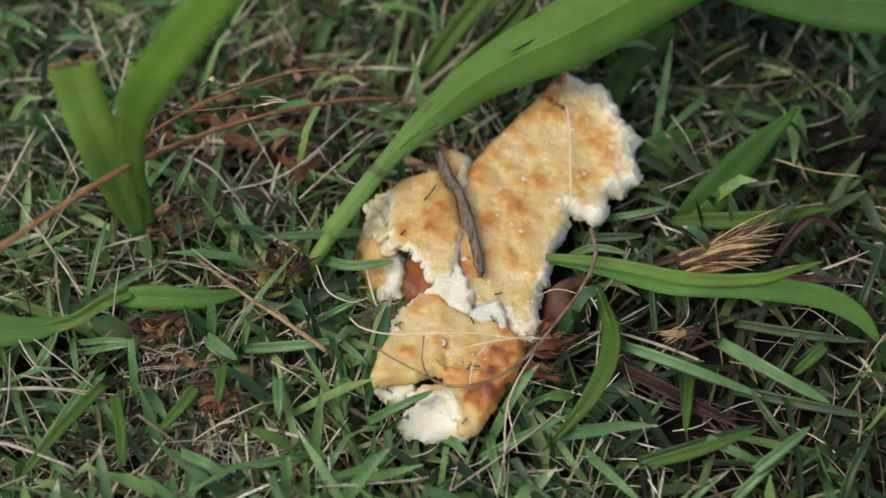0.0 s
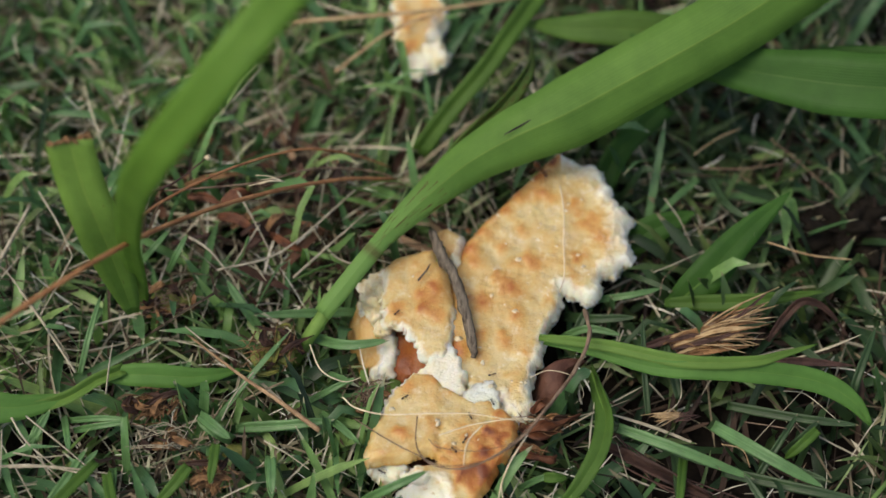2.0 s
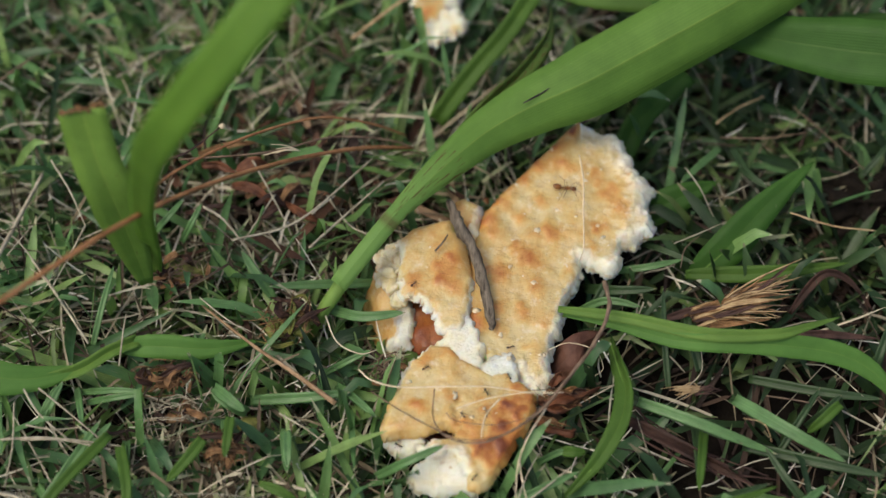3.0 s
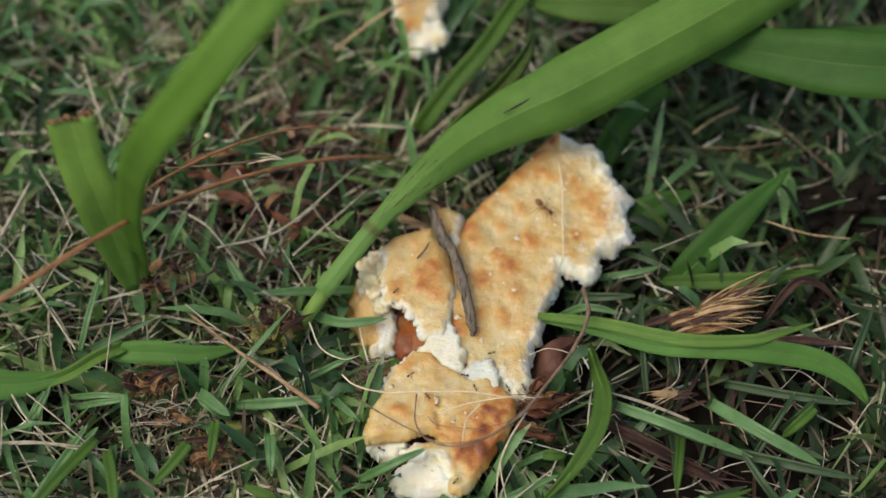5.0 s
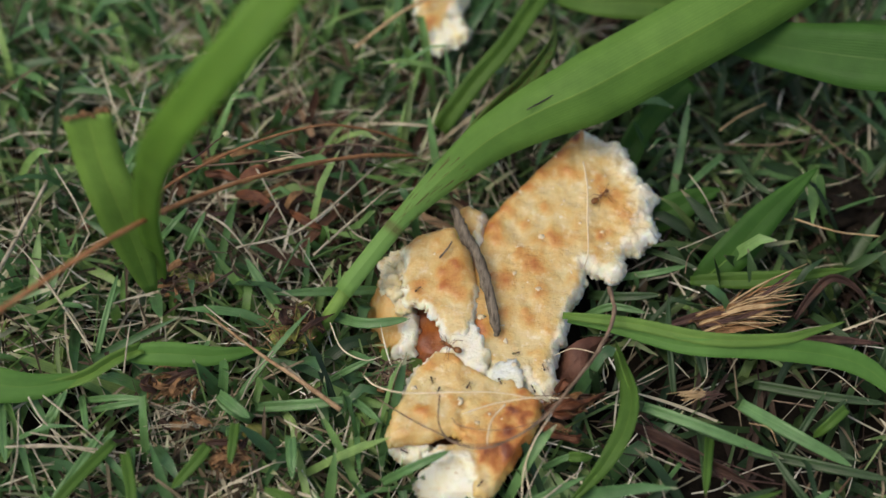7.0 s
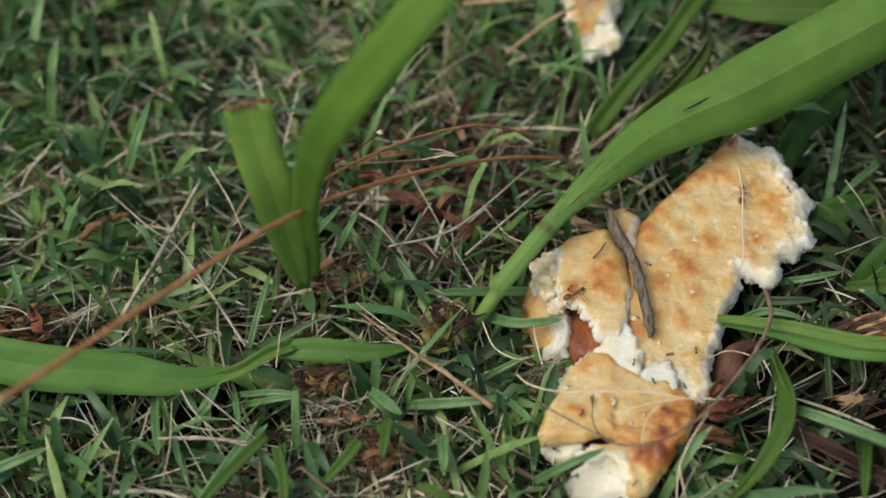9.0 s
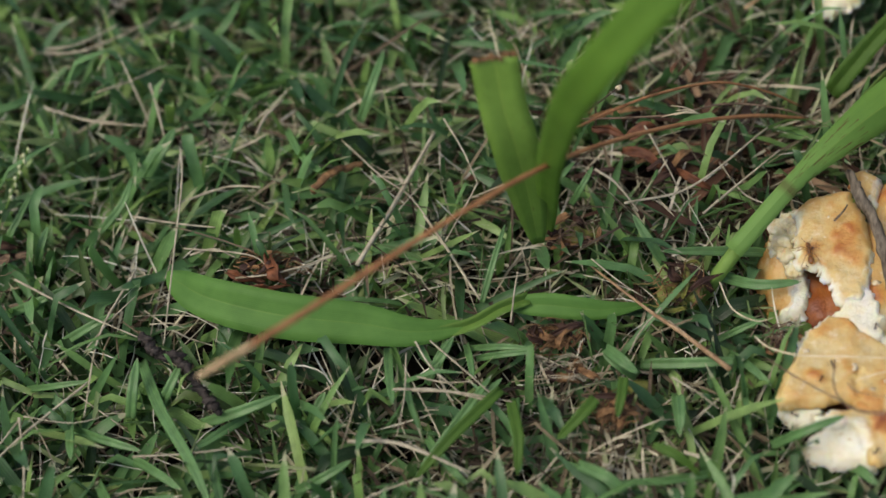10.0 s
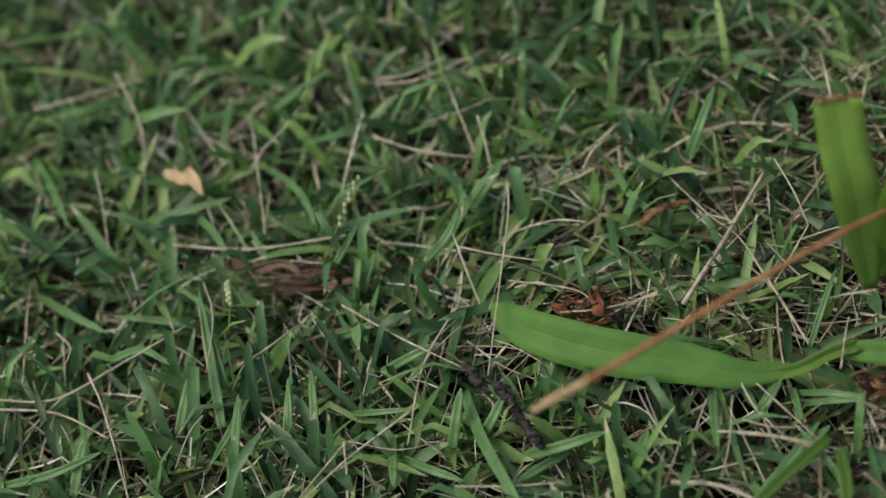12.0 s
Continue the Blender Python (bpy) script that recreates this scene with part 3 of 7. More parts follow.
FOLD_SPOTS = [(-0.019, -0.026, 0.0025, 0.42), (-0.019, -0.026, 0.0012, 0.30), (-0.011, -0.024, 0.0021, 0.45), (-0.018, -0.012, 0.0026, 0.38), (-0.007, -0.012, 0.002, 0.42), (-0.013, -0.01, 0.002, 0.30), (0.006, -0.02, 0.0026, 0.60), (0.004, -0.028, 0.0034, 0.65), (0.009, -0.025, 0.0023, 0.56), (-0.002, -0.038, 0.0032, 0.62), (0.006, -0.035, 0.0032, 0.56), (-0.001, -0.042, 0.002, 0.44), (-0.008, -0.031, 0.0018, 0.30), (-0.006, -0.034, 0.0021, 0.50), (0.001, -0.032, 0.0031, 0.50), (-0.024, -0.032, 0.0018, 0.25), (-0.002, -0.026, 0.002, 0.38), (-0.005, -0.04, 0.0018, 0.50), (0.003, -0.039, 0.0023, 0.50)]
bread = thing("flatbread", "torn golden flatbread with browned blisters lying on the grass", "bread")
part("upper_slab", slab("upper_slab", [(0.0248, 0.0614, 0.0170), (0.0299, 0.0573, 0.0170), (0.0349, 0.0579, 0.0170), (0.0389, 0.0505, 0.0160), (0.0406, 0.0455, 0.0150), (0.0447, 0.0416, 0.0140), (0.0416, 0.0348, 0.0130), (0.0437, 0.0303, 0.0120), (0.0386, 0.0241, 0.0120), (0.0352, 0.0238, 0.0120), (0.0330, 0.0160, 0.0110), (0.0276, 0.0169, 0.0110), (0.0240, 0.0182, 0.0120), (0.0231, 0.0109, 0.0110), (0.0189, 0.0078, 0.0110), (0.0178, -0.0011, 0.0120), (0.0151, -0.0053, 0.0120), (0.0151, -0.0150, 0.0110), (0.0139, -0.0200, 0.0110), (0.0104, -0.0225, 0.0110), (0.0072, -0.0174, 0.0110), (-0.0002, -0.0122, 0.0110), (-0.0057, -0.0050, 0.0120), (-0.0073, 0.0084, 0.0130), (-0.0053, 0.0216, 0.0120), (-0.0016, 0.0318, 0.0130), (0.0027, 0.0378, 0.0140), (0.0122, 0.0483, 0.0150)],
     "6899876545543333356864000000", 0.006, 21, axis=0.95, toast=0.05, spots=0.14, edge_toast=0.26, burnt=UPPER_SPOTS + LOWER_SPOTS, step=0.0006), bread)
BLISTERS = [(0.0005, -0.0301, 0.0140), (0.0074, -0.0277, 0.0140), (0.0037, -0.0262, 0.0140), (0.0019, -0.0317, 0.0140), (-0.0019, -0.0369, 0.0140), (0.0023, -0.0379, 0.0140), (0.0058, -0.0298, 0.0140)]
CREASE = [(-0.0089, -0.0243, 0.0140), (-0.0095, -0.0266, 0.0140), (-0.0093, -0.0286, 0.0140), (-0.0090, -0.0306, 0.0140)]
part("folded_end", slab("folded_end", [(-0.0217, -0.0153, 0.0120), (-0.0211, -0.0119, 0.0125), (-0.0156, -0.0080, 0.0130), (-0.0108, -0.0086, 0.0130), (-0.0076, -0.0124, 0.0130), (-0.0015, -0.0159, 0.0130), (0.0040, -0.0163, 0.0130), (0.0076, -0.0188, 0.0125), (0.0106, -0.0224, 0.0115), (0.0101, -0.0269, 0.0110), (0.0077, -0.0321, 0.0115), (0.0014, -0.0424, 0.0120), (-0.0016, -0.0471, 0.0115), (-0.0039, -0.0487, 0.0110), (-0.0064, -0.0480, 0.0110), (-0.0063, -0.0446, 0.0125), (-0.0100, -0.0397, 0.0135), (-0.0168, -0.0385, 0.0130), (-0.0190, -0.0374, 0.0130), (-0.0168, -0.0362, 0.0135), (-0.0135, -0.0352, 0.0140), (-0.0100, -0.0343, 0.0140), (-0.0096, -0.0326, 0.0140), (-0.0124, -0.0310, 0.0140), (-0.0148, -0.0320, 0.0140), (-0.0172, -0.0333, 0.0135), (-0.0231, -0.0335, 0.0125), (-0.0274, -0.0348, 0.0115), (-0.0281, -0.0315, 0.0120), (-0.0263, -0.0249, 0.0120), (-0.0234, -0.0197, 0.0120)],
     "1100010000000003221100000000001", 0.0036, 22, axis=0.5, toast=0.02, spots=0.14, sag=0.0004, rimw=0.0014, step=0.0006, ragged=0.0010, edge_toast=0.05,
     burnt=FOLD_SPOTS
     + [(b[0], b[1], 0.0012, 0.42) for b in BLISTERS],
     dents=[(c[0], c[1], 0.0010, 0.0010) for c in CREASE]), bread, "browned folded end with a torn hole")
# added dark layer below the hole, its brown standing in for shade
part("under_crust", slab("under_crust", [(-0.0225, -0.0256, 0.0010), (-0.0137, -0.0224, 0.0010), (-0.0071, -0.0242, 0.0010), (-0.0061, -0.0309, 0.0010), (-0.0123, -0.0332, 0.0010), (-0.0203, -0.0315, 0.0010)], "000000", 0.003, 38, toast=0.9, spots=0.3, ragged=0.0005), bread, "dark sheet under the torn hole, put in for shade")
part("crumb_patch", slab("crumb_patch", [(-0.0270, -0.0323, 0.0080), (-0.0232, -0.0316, 0.0090), (-0.0191, -0.0316, 0.0095), (-0.0177, -0.0342, 0.0095), (-0.0200, -0.0349, 0.0090), (-0.0206, -0.0366, 0.0080), (-0.0238, -0.0363, 0.0075), (-0.0261, -0.0346, 0.0080)], "22222222", 0.005, 35, toast=0.0, bare=True, spots=0.0), bread, "pale soft crumb of a tear")
for k, (at, size) in enumerate((((-0.0276, 0.0212, 0.0068), 0.0032), ((-0.0250, 0.0225, 0.0088), 0.0028), ((-0.0262, 0.0168, 0.0080), 0.0032), ((-0.0284, 0.0150, 0.0052), 0.0026), ((-0.0252, 0.0116, 0.0082), 0.0030), ((-0.0240, 0.0080, 0.0085), 0.0024), ((-0.0240, 0.0188, 0.0098), 0.0025))):
    part("crumb_side", lump("crumb_side", at, size, BREAD, 80 + k, (1.0, 1.1, 0.85), 0.55, 1.3, 4, {"crumb": 0.5, "toast": 0.06}), bread, "pale lumpy crumb beside the tear")
part("crumb_side", slab("crumb_side", [(-0.0248, 0.0097, 0.0080), (-0.0218, 0.0082, 0.0080), (-0.0209, 0.0024, 0.0060), (-0.0216, -0.0026, 0.0050), (-0.0240, -0.0029, 0.0040), (-0.0248, 0.0024, 0.0060)], "111111", 0.004, 37, toast=0.0, bare=True, spots=0.0, ragged=0.0015), bread, "pale crumb beside the hollow")
part("crumb_end", slab("crumb_end", [(-0.0044, -0.0476, 0.0095), (-0.0081, -0.0471, 0.0090), (-0.0107, -0.0467, 0.0085), (-0.0131, -0.0476, 0.0080), (-0.0149, -0.0475, 0.0080), (-0.0159, -0.0454, 0.0080), (-0.0188, -0.0453, 0.0085), (-0.0212, -0.0440, 0.0085), (-0.0209, -0.0423, 0.0090), (-0.0192, -0.0403, 0.0095), (-0.0165, -0.0383, 0.0110), (-0.0134, -0.0372, 0.0120), (-0.0080, -0.0376, 0.0120), (-0.0049, -0.0413, 0.0115), (-0.0049, -0.0448, 0.0105)], "222222222222222", 0.0045, 23, toast=0.0, bare=True, spots=0.0, ragged=0.0009, step=0.0007), bread, "pale soft crumb of a torn end")
part("crumb_tear", slab("crumb_tear", [(-0.0137, -0.0076, 0.0125), (-0.0119, -0.0038, 0.0130), (-0.0130, 0.0011, 0.0130), (-0.0065, 0.0024, 0.0135), (-0.0033, -0.0043, 0.0130), (-0.0025, -0.0091, 0.0125), (-0.0035, -0.0142, 0.0130), (-0.0082, -0.0129, 0.0130)], "11111111", 0.005, 24, toast=0.0, bare=True, spots=0.0, ragged=0.0014), bread, "pale soft crumb of a tear")
part("crumb_flake", slab("crumb_flake", [(-0.0020, -0.0139, 0.0120), (-0.0002, -0.0121, 0.0120), (0.0015, -0.0113, 0.0120), (0.0048, -0.0101, 0.0120), (0.0054, -0.0137, 0.0120), (0.0066, -0.0181, 0.0120), (0.0039, -0.0204, 0.0120), (-0.0012, -0.0207, 0.0120), (-0.0027, -0.0173, 0.0120)], "111111111", 0.0008, 25, toast=0.0, bare=True, spots=0.0, ragged=0.0004, step=0.0005), bread, "white flake of crumb")
part("torn_flap", slab("torn_flap", [(-0.0237, 0.0233, 0.0140), (-0.0204, 0.0267, 0.0150), (-0.0153, 0.0282, 0.0160), (-0.0108, 0.0288, 0.0160), (-0.0071, 0.0217, 0.0160), (-0.0053, 0.0115, 0.0150), (-0.0062, 0.0027, 0.0150), (-0.0082, -0.0027, 0.0140), (-0.0119, -0.0029, 0.0150), (-0.0145, 0.0009, 0.0150), (-0.0170, 0.0038, 0.0150), (-0.0200, 0.0062, 0.0140), (-0.0234, 0.0070, 0.0140), (-0.0240, 0.0134, 0.0140)], "00000122222122", 0.004, 26, axis=0.9, toast=0.07, spots=0.14, burnt=FLAP_SPOTS), bread, "lifted flap of browned crust")
part("curled_edge", slab("curled_edge", [(-0.0100, 0.0322, 0.0140), (-0.0084, 0.0365, 0.0140), (-0.0061, 0.0372, 0.0140), (-0.0035, 0.0340, 0.0140), (-0.0023, 0.0282, 0.0130), (-0.0035, 0.0258, 0.0130), (-0.0061, 0.0278, 0.0130)], "0013320", 0.005, 27, toast=0.1, spots=0.3), bread)
part("side_roll", slab("side_roll", [(-0.0236, 0.0259, 0.0100), (-0.0277, 0.0245, 0.0090), (-0.0308, 0.0210, 0.0080), (-0.0326, 0.0153, 0.0070), (-0.0332, 0.0106, 0.0060), (-0.0315, 0.0035, 0.0050), (-0.0277, -0.0015, 0.0050), (-0.0239, -0.0036, 0.0050), (-0.0212, -0.0011, 0.0060), (-0.0221, 0.0047, 0.0080), (-0.0229, 0.0094, 0.0090), (-0.0238, 0.0168, 0.0100)], "000000344333", 0.008, 28, toast=0.12, spots=0.5, sag=0.002), bread)
part("inner_crust", slab("inner_crust", [(-0.0234, 0.0135, 0.0040), (-0.0134, 0.0091, 0.0050), (-0.0056, 0.0039, 0.0060), (-0.0057, -0.0049, 0.0060), (-0.0112, -0.0051, 0.0050), (-0.0188, -0.0046, 0.0030), (-0.0225, -0.0002, 0.0030)], "0000000", 0.004, 29, toast=0.70, spots=0.5, ragged=0.0005), bread, "dark brown crust in the hollow")
scrap = thing("bread_scrap", "small pale torn bread scrap lying in the grass", "bread")
part("scrap_crust", slab("scrap_crust", [(-0.0216, 0.1206, 0.0140), (-0.0107, 0.1227, 0.0140), (-0.0060, 0.1158, 0.0130), (-0.0075, 0.1082, 0.0130), (-0.0112, 0.1040, 0.0125), (-0.0135, 0.0995, 0.0120), (-0.0178, 0.0980, 0.0120), (-0.0200, 0.1015, 0.0120), (-0.0208, 0.1105, 0.0130)], "322222022", 0.005, 31, toast=0.10, spots=0.1, ragged=0.0014,
     burnt=[(-0.0180, 0.1110, 0.0030, 0.25), (-0.0160, 0.1030, 0.0025, 0.3), (-0.0120, 0.1150, 0.0030, 0.2)]), scrap)
part("scrap_crumb", slab("scrap_crumb", [(-0.0190, 0.0984, 0.0110), (-0.0150, 0.0998, 0.0120), (-0.0118, 0.1042, 0.0125), (-0.0078, 0.1038, 0.0125), (-0.0052, 0.0993, 0.0120), (-0.0083, 0.0962, 0.0110), (-0.0150, 0.0946, 0.0105), (-0.0182, 0.0956, 0.0105)], "22222222", 0.004, 32, toast=0.0, bare=True, spots=0.0, ragged=0.0016), scrap, "white broken crumb")

# ---- broad-leaved weed grass ----
weed = thing("broad_grass", "broad-leaved weed grass with long arching green leaves", "weed")
part("stem", rod("stem", [(-0.0492, 0.0046, -0.0060), (-0.0439, 0.0050, 0.0080), (-0.0355, 0.0134, 0.0170), (-0.0279, 0.0217, 0.0220)], [0.0017, 0.0019, 0.0020, 0.0012], SHEATH), weed)
part("long_leaf", strap("long_leaf", [(-0.0399, 0.0078, 0.0160), (-0.0279, 0.0207, 0.0235), (-0.0204, 0.0296, 0.0250), (-0.0114, 0.0376, 0.0280), (-0.0007, 0.0467, 0.0300), (0.0116, 0.0529, 0.0330), (0.0252, 0.0574, 0.0370), (0.0398, 0.0640, 0.0410), (0.0558, 0.0710, 0.0460), (0.0712, 0.0788, 0.0500), (0.0898, 0.0892, 0.0560), (0.1219, 0.1106, 0.0640)], 0.0196, LEAF_STAINED, n=64, fold=-0.30, shape="collared", twist=(-8, 10)), weed, "long arching leaf with brown stains")
part("crack", strap("crack", [(0.0088, 0.0522, 0.0352), (0.0118, 0.0539, 0.0355), (0.0149, 0.0559, 0.0358), (0.0171, 0.0575, 0.0360)], 0.00045, CHAR, 14, 0.0, shape="lance", wave=1.2), weed, "dark split in the leaf")
part("side_leaf", strap("side_leaf", [(0.0451, 0.0928, 0.0260), (0.0627, 0.0805, 0.0320), (0.0868, 0.0673, 0.0400), (0.1106, 0.0598, 0.0450), (0.1394, 0.0598, 0.0460)], 0.0175, LEAF_DARK, n=40, fold=0.22, shape="open", twist=(5, -5)), weed)
part("back_leaf", strap("back_leaf", [(0.0807, 0.0872, 0.0200), (0.0643, 0.0916, 0.0260), (0.0467, 0.0948, 0.0280), (0.0293, 0.0970, 0.0260), (0.0161, 0.1039, 0.0200)], 0.0110, LEAF, n=30, fold=0.2, shape="lance"), weed)
part("low_leaf", strap("low_leaf", [(0.0959, 0.0908, 0.0180), (0.1079, 0.0889, 0.0220), (0.1234, 0.0867, 0.0240), (0.1398, 0.0862, 0.0220)], 0.007, LEAF_DARK, n=20, shape="even"), weed)
part("withered_leaf", strap("withered_leaf", [(-0.0076, 0.049, 0.027), (0.0009, 0.0563, 0.031), (0.0083, 0.0635, 0.032), (0.0138, 0.0717, 0.032), (0.017, 0.0806, 0.03), (0.018, 0.0927, 0.027)], 0.0048, WITHERING, n=30, fold=0.7, shape="lance", twist=(0, 50), wave=0.2), weed, "folded withering leaf with dark streaks")
part("side_shoot", strap("side_shoot", [(-0.0143, 0.0696, 0.0040), (-0.0046, 0.0781, 0.0140), (0.0051, 0.0876, 0.0200), (0.0125, 0.0978, 0.0240), (0.0218, 0.1119, 0.0260)], 0.0055, LEAF, n=24, fold=0.5, shape="even"), weed)

young = thing("young_weed", "young green weed with one leaf bitten off short", "weed")
part("tall_leaf", strap("tall_leaf", [(-0.0885, 0.0165, 0.008), (-0.0872, 0.0115, 0.026), (-0.0844, -0.0005, 0.062), (-0.0785, -0.0128, 0.098), (-0.072, -0.0182, 0.118), (-0.0621, -0.017, 0.134), (-0.0516, -0.0118, 0.146), (-0.0424, -0.0019, 0.152), (-0.0322, 0.0117, 0.154)], 0.0095, YOUNG, n=48, fold=0.06, shape="rising", twist=(-15, 10)), young)
part("torn_leaf", strap("torn_leaf", [(-0.0901, 0.0108, 0.0120), (-0.0914, 0.0093, 0.0340), (-0.0936, 0.0100, 0.0540), (-0.0963, 0.0137, 0.0650), (-0.0984, 0.0189, 0.0770)], 0.0116, YOUNG_STAINED, n=24, fold=0.16, shape="rising", twist=(10, -5)), young, "leaf torn off short with a browned edge")
for k, (a, b) in enumerate(zip([(-0.1026, 0.0173, 0.0770), (-0.1007, 0.0179, 0.0770), (-0.0989, 0.0182, 0.0770), (-0.0973, 0.0185, 0.0770), (-0.0957, 0.0192, 0.0770), (-0.0941, 0.0195, 0.0770)], [(-0.1029, 0.0182, 0.0780), (-0.1009, 0.0185, 0.0780), (-0.0989, 0.0189, 0.0790), (-0.0969, 0.0188, 0.0780), (-0.0953, 0.0197, 0.0790), (-0.0934, 0.0198, 0.0790)])):
    part("torn_edge", strap("torn_edge", [a, Vector(a).lerp(Vector(b), 0.5), b], 0.0022 + 0.0005 * (k % 2), HUSK, 4, 0.3, shape="leaf", wave=0.3, seed=k), young, "dried brown edge")
part("stub", lump("stub", [(-0.0807, 0.0180, 0.0060)][0], 0.0042, HUSK_GREEN, 3, (1.5, 0.8, 0.8)), young, "swollen green base with dry brown sheaths")

ground_leaf = thing("flat_leaf", "single long green leaf lying flat on the lawn", "leaf")
FLAT = [(-0.1047, -0.0130, 0.0090), (-0.1193, -0.0171, 0.0110), (-0.1338, -0.0166, 0.0130), (-0.1544, -0.0156, 0.0140), (-0.1733, -0.0109, 0.0130), (-0.1827, -0.0059, 0.0120), (-0.1874, -0.0016, 0.0110)]
part("leaf_blade", strap("leaf_blade", FLAT, 0.0118, PALE_LEAF, n=36, fold=0.22, shape="laid", wave=0.12), ground_leaf)
part("leaf_stalk", strap("leaf_stalk", [(-0.1138, -0.0161, 0.0090), (-0.1053, -0.0133, 0.0100), (-0.0984, -0.0090, 0.0110), (-0.0915, -0.0056, 0.0110)], 0.0034, STEM, n=14, fold=0.9, shape="even"), ground_leaf)
SECOND = [(-0.0966, -0.0064, 0.0090), (-0.0856, -0.0075, 0.0110), (-0.0728, -0.0077, 0.0100), (-0.0604, -0.0036, 0.0070)]
part("leaf_tail", strap("leaf_tail", SECOND, 0.0062, PALE_LEAF, n=24, shape="lance"), ground_leaf)
keep_clear(FLAT, 0.0065, 0.006)
keep_clear(SECOND, 0.004, 0.005)


def leaf_thing(points, width, material=LEAF, shape="leaf", fold=0.25, label="single green grass leaf standing among the lawn", twist=(0, 0), name="grass_leaf", group="grass leaves"):
    """A leaf that stands on its own among the lawn."""
    me = strap(name, points, width, material, n=22, shape=shape, fold=fold, twist=twist)
    if name != "grass_leaf":
        return tagged(new(name, me), label, "leaf", group)
    ob = thing(name, label, "leaf", group=group)
    part("leaf_blade", me, ob)
    drop = np.array(points) - (0, 0, 0.0004 + fold * width * 0.16)
    part("midrib", rod("midrib", drop[: max(2, len(drop) - 1)], [0.0004, 0.0003, 0.0002], STEM, 18, 6), ob)
    return ob


for_leaf = "broad pointed green leaf rising from the grass"
leaf_thing([(0.0551, 0.0189, 0.0020), (0.0635, 0.0233, 0.0090), (0.0740, 0.0329, 0.0150), (0.0871, 0.0437, 0.0200)], 0.0098, LEAF_DARK, "lance", 0.12, for_leaf)
LONG = [(0.0166, 0.0040, 0.0080), (0.0310, -0.0024, 0.0130), (0.0479, -0.0101, 0.0170), (0.0680, -0.0115, 0.0180), (0.0873, -0.0126, 0.0150), (0.0977, -0.0164, 0.0110), (0.1039, -0.0215, 0.0050)]
leaf_thing(LONG, 0.0060, PALE_LEAF, "late", 0.25, "long arching green leaf beside the bread")
NARROW = [(0.0174, 0.0031, 0.0112), (0.0340, -0.0025, 0.0162), (0.0538, -0.0093, 0.0192), (0.0712, -0.0101, 0.0202), (0.0804, -0.0072, 0.0192), (0.0899, -0.0030, 0.0172)]
leaf_thing(NARROW, 0.0034, STEM, "lance", 0.3, "narrow bright green leaf beside the bread")
leaf_thing([(0.0312, -0.0023, 0.0050), (0.0320, -0.0127, 0.0110), (0.0331, -0.0234, 0.0150), (0.0312, -0.0324, 0.0150), (0.0262, -0.0404, 0.0120), (0.0213, -0.0445, 0.0070), (0.0144, -0.0504, 0.0030)], 0.0052, LEAF, "lance", 0.4, "curved hanging green leaf beside the bread", twist=(70, -25))
leaf_thing([(0.0525, 0.0182, 0.0040), (0.0731, 0.0153, 0.0090), (0.0950, 0.0172, 0.0110)], 0.0045, LEAF, "lance", 0.3)
leaf_thing([(0.0386, 0.0372, 0.0000), (0.0509, 0.0410, 0.0060), (0.0628, 0.0455, 0.0080)], 0.0085, LEAF_DARK, "lance", 0.2, "dark green leaf lying behind the bread")
leaf_thing([(0.0364, 0.0561, 0.0020), (0.0430, 0.0674, 0.0080), (0.0561, 0.0786, 0.0140)], 0.0070, LEAF_DARK, "even", 0.3, "dark green grass leaf in the shade of the weed")
keep_clear(LONG, 0.0035, 0.006)
keep_clear(NARROW, 0.0025, 0.006)

# small bare hollows between the tufts
for hx, hy, hr in ((-0.2570, 0.0400, 0.0068), (-0.0610, 0.0990, 0.0065), (-0.0450, 0.0830, 0.0050)):
    keep_clear([(hx - 0.001, hy), (hx + 0.001, hy)], hr, GROUND_Z + 0.0012)

# single lawn blades that stand out
BLADE_LABEL = "narrow green lawn blade"


def lawn_blade(points, wide, material=None, shape="blade"):
    keep_clear(points, 0.5 * wide, min(p[2] for p in points) - 0.001)
    # most blades on the right take the green with shade painted in
    leaf_thing(points, 0.85 * wide, material or (SHADED_GREEN if points[0][0] + 0.2 * points[0][1] > 0.015 and random.random() < 0.85 else GREEN), shape, 0.35, BLADE_LABEL, name="grass_shoot", group="lawn blades")


lawn_blade([(0.0250, 0.0165, 0.0000), (0.0335, 0.0120, 0.0060), (0.0440, 0.0112, 0.0080)], 0.0034, SHADED_GREEN)
lawn_blade([(0.0262, 0.0070, 0.0000), (0.0300, 0.0130, 0.0050), (0.0345, 0.0205, 0.0060)], 0.0032, SHADED_GREEN)
lawn_blade([(0.0225, 0.0085, 0.0000), (0.0305, 0.0088, 0.0060), (0.0400, 0.0062, 0.0070)], 0.0028, GREEN)
lawn_blade([(0.0403, -0.0572, 0.01), (0.0536, -0.0553, 0.014), (0.0692, -0.05, 0.015)], 0.0036, LEAF, "lance")
lawn_blade([(0.054, -0.0272, 0.005), (0.0517, -0.0397, 0.011), (0.0501, -0.0497, 0.012)], 0.0030, LEAF, "blade")
lawn_blade([(0.0615, -0.0225, 0.009), (0.0739, -0.0338, 0.013), (0.0877, -0.0411, 0.01)], 0.0042, GREEN, "blade")
lawn_blade([(0.0368, -0.0236, 0.01), (0.0515, -0.031, 0.012), (0.0713, -0.0379, 0.008)], 0.0036, GREEN, "blade")
lawn_blade([(0.0875, -0.0262, 0.013), (0.0829, -0.0301, 0.012), (0.0791, -0.0319, 0.008)], 0.0034, LEAF, "blade")
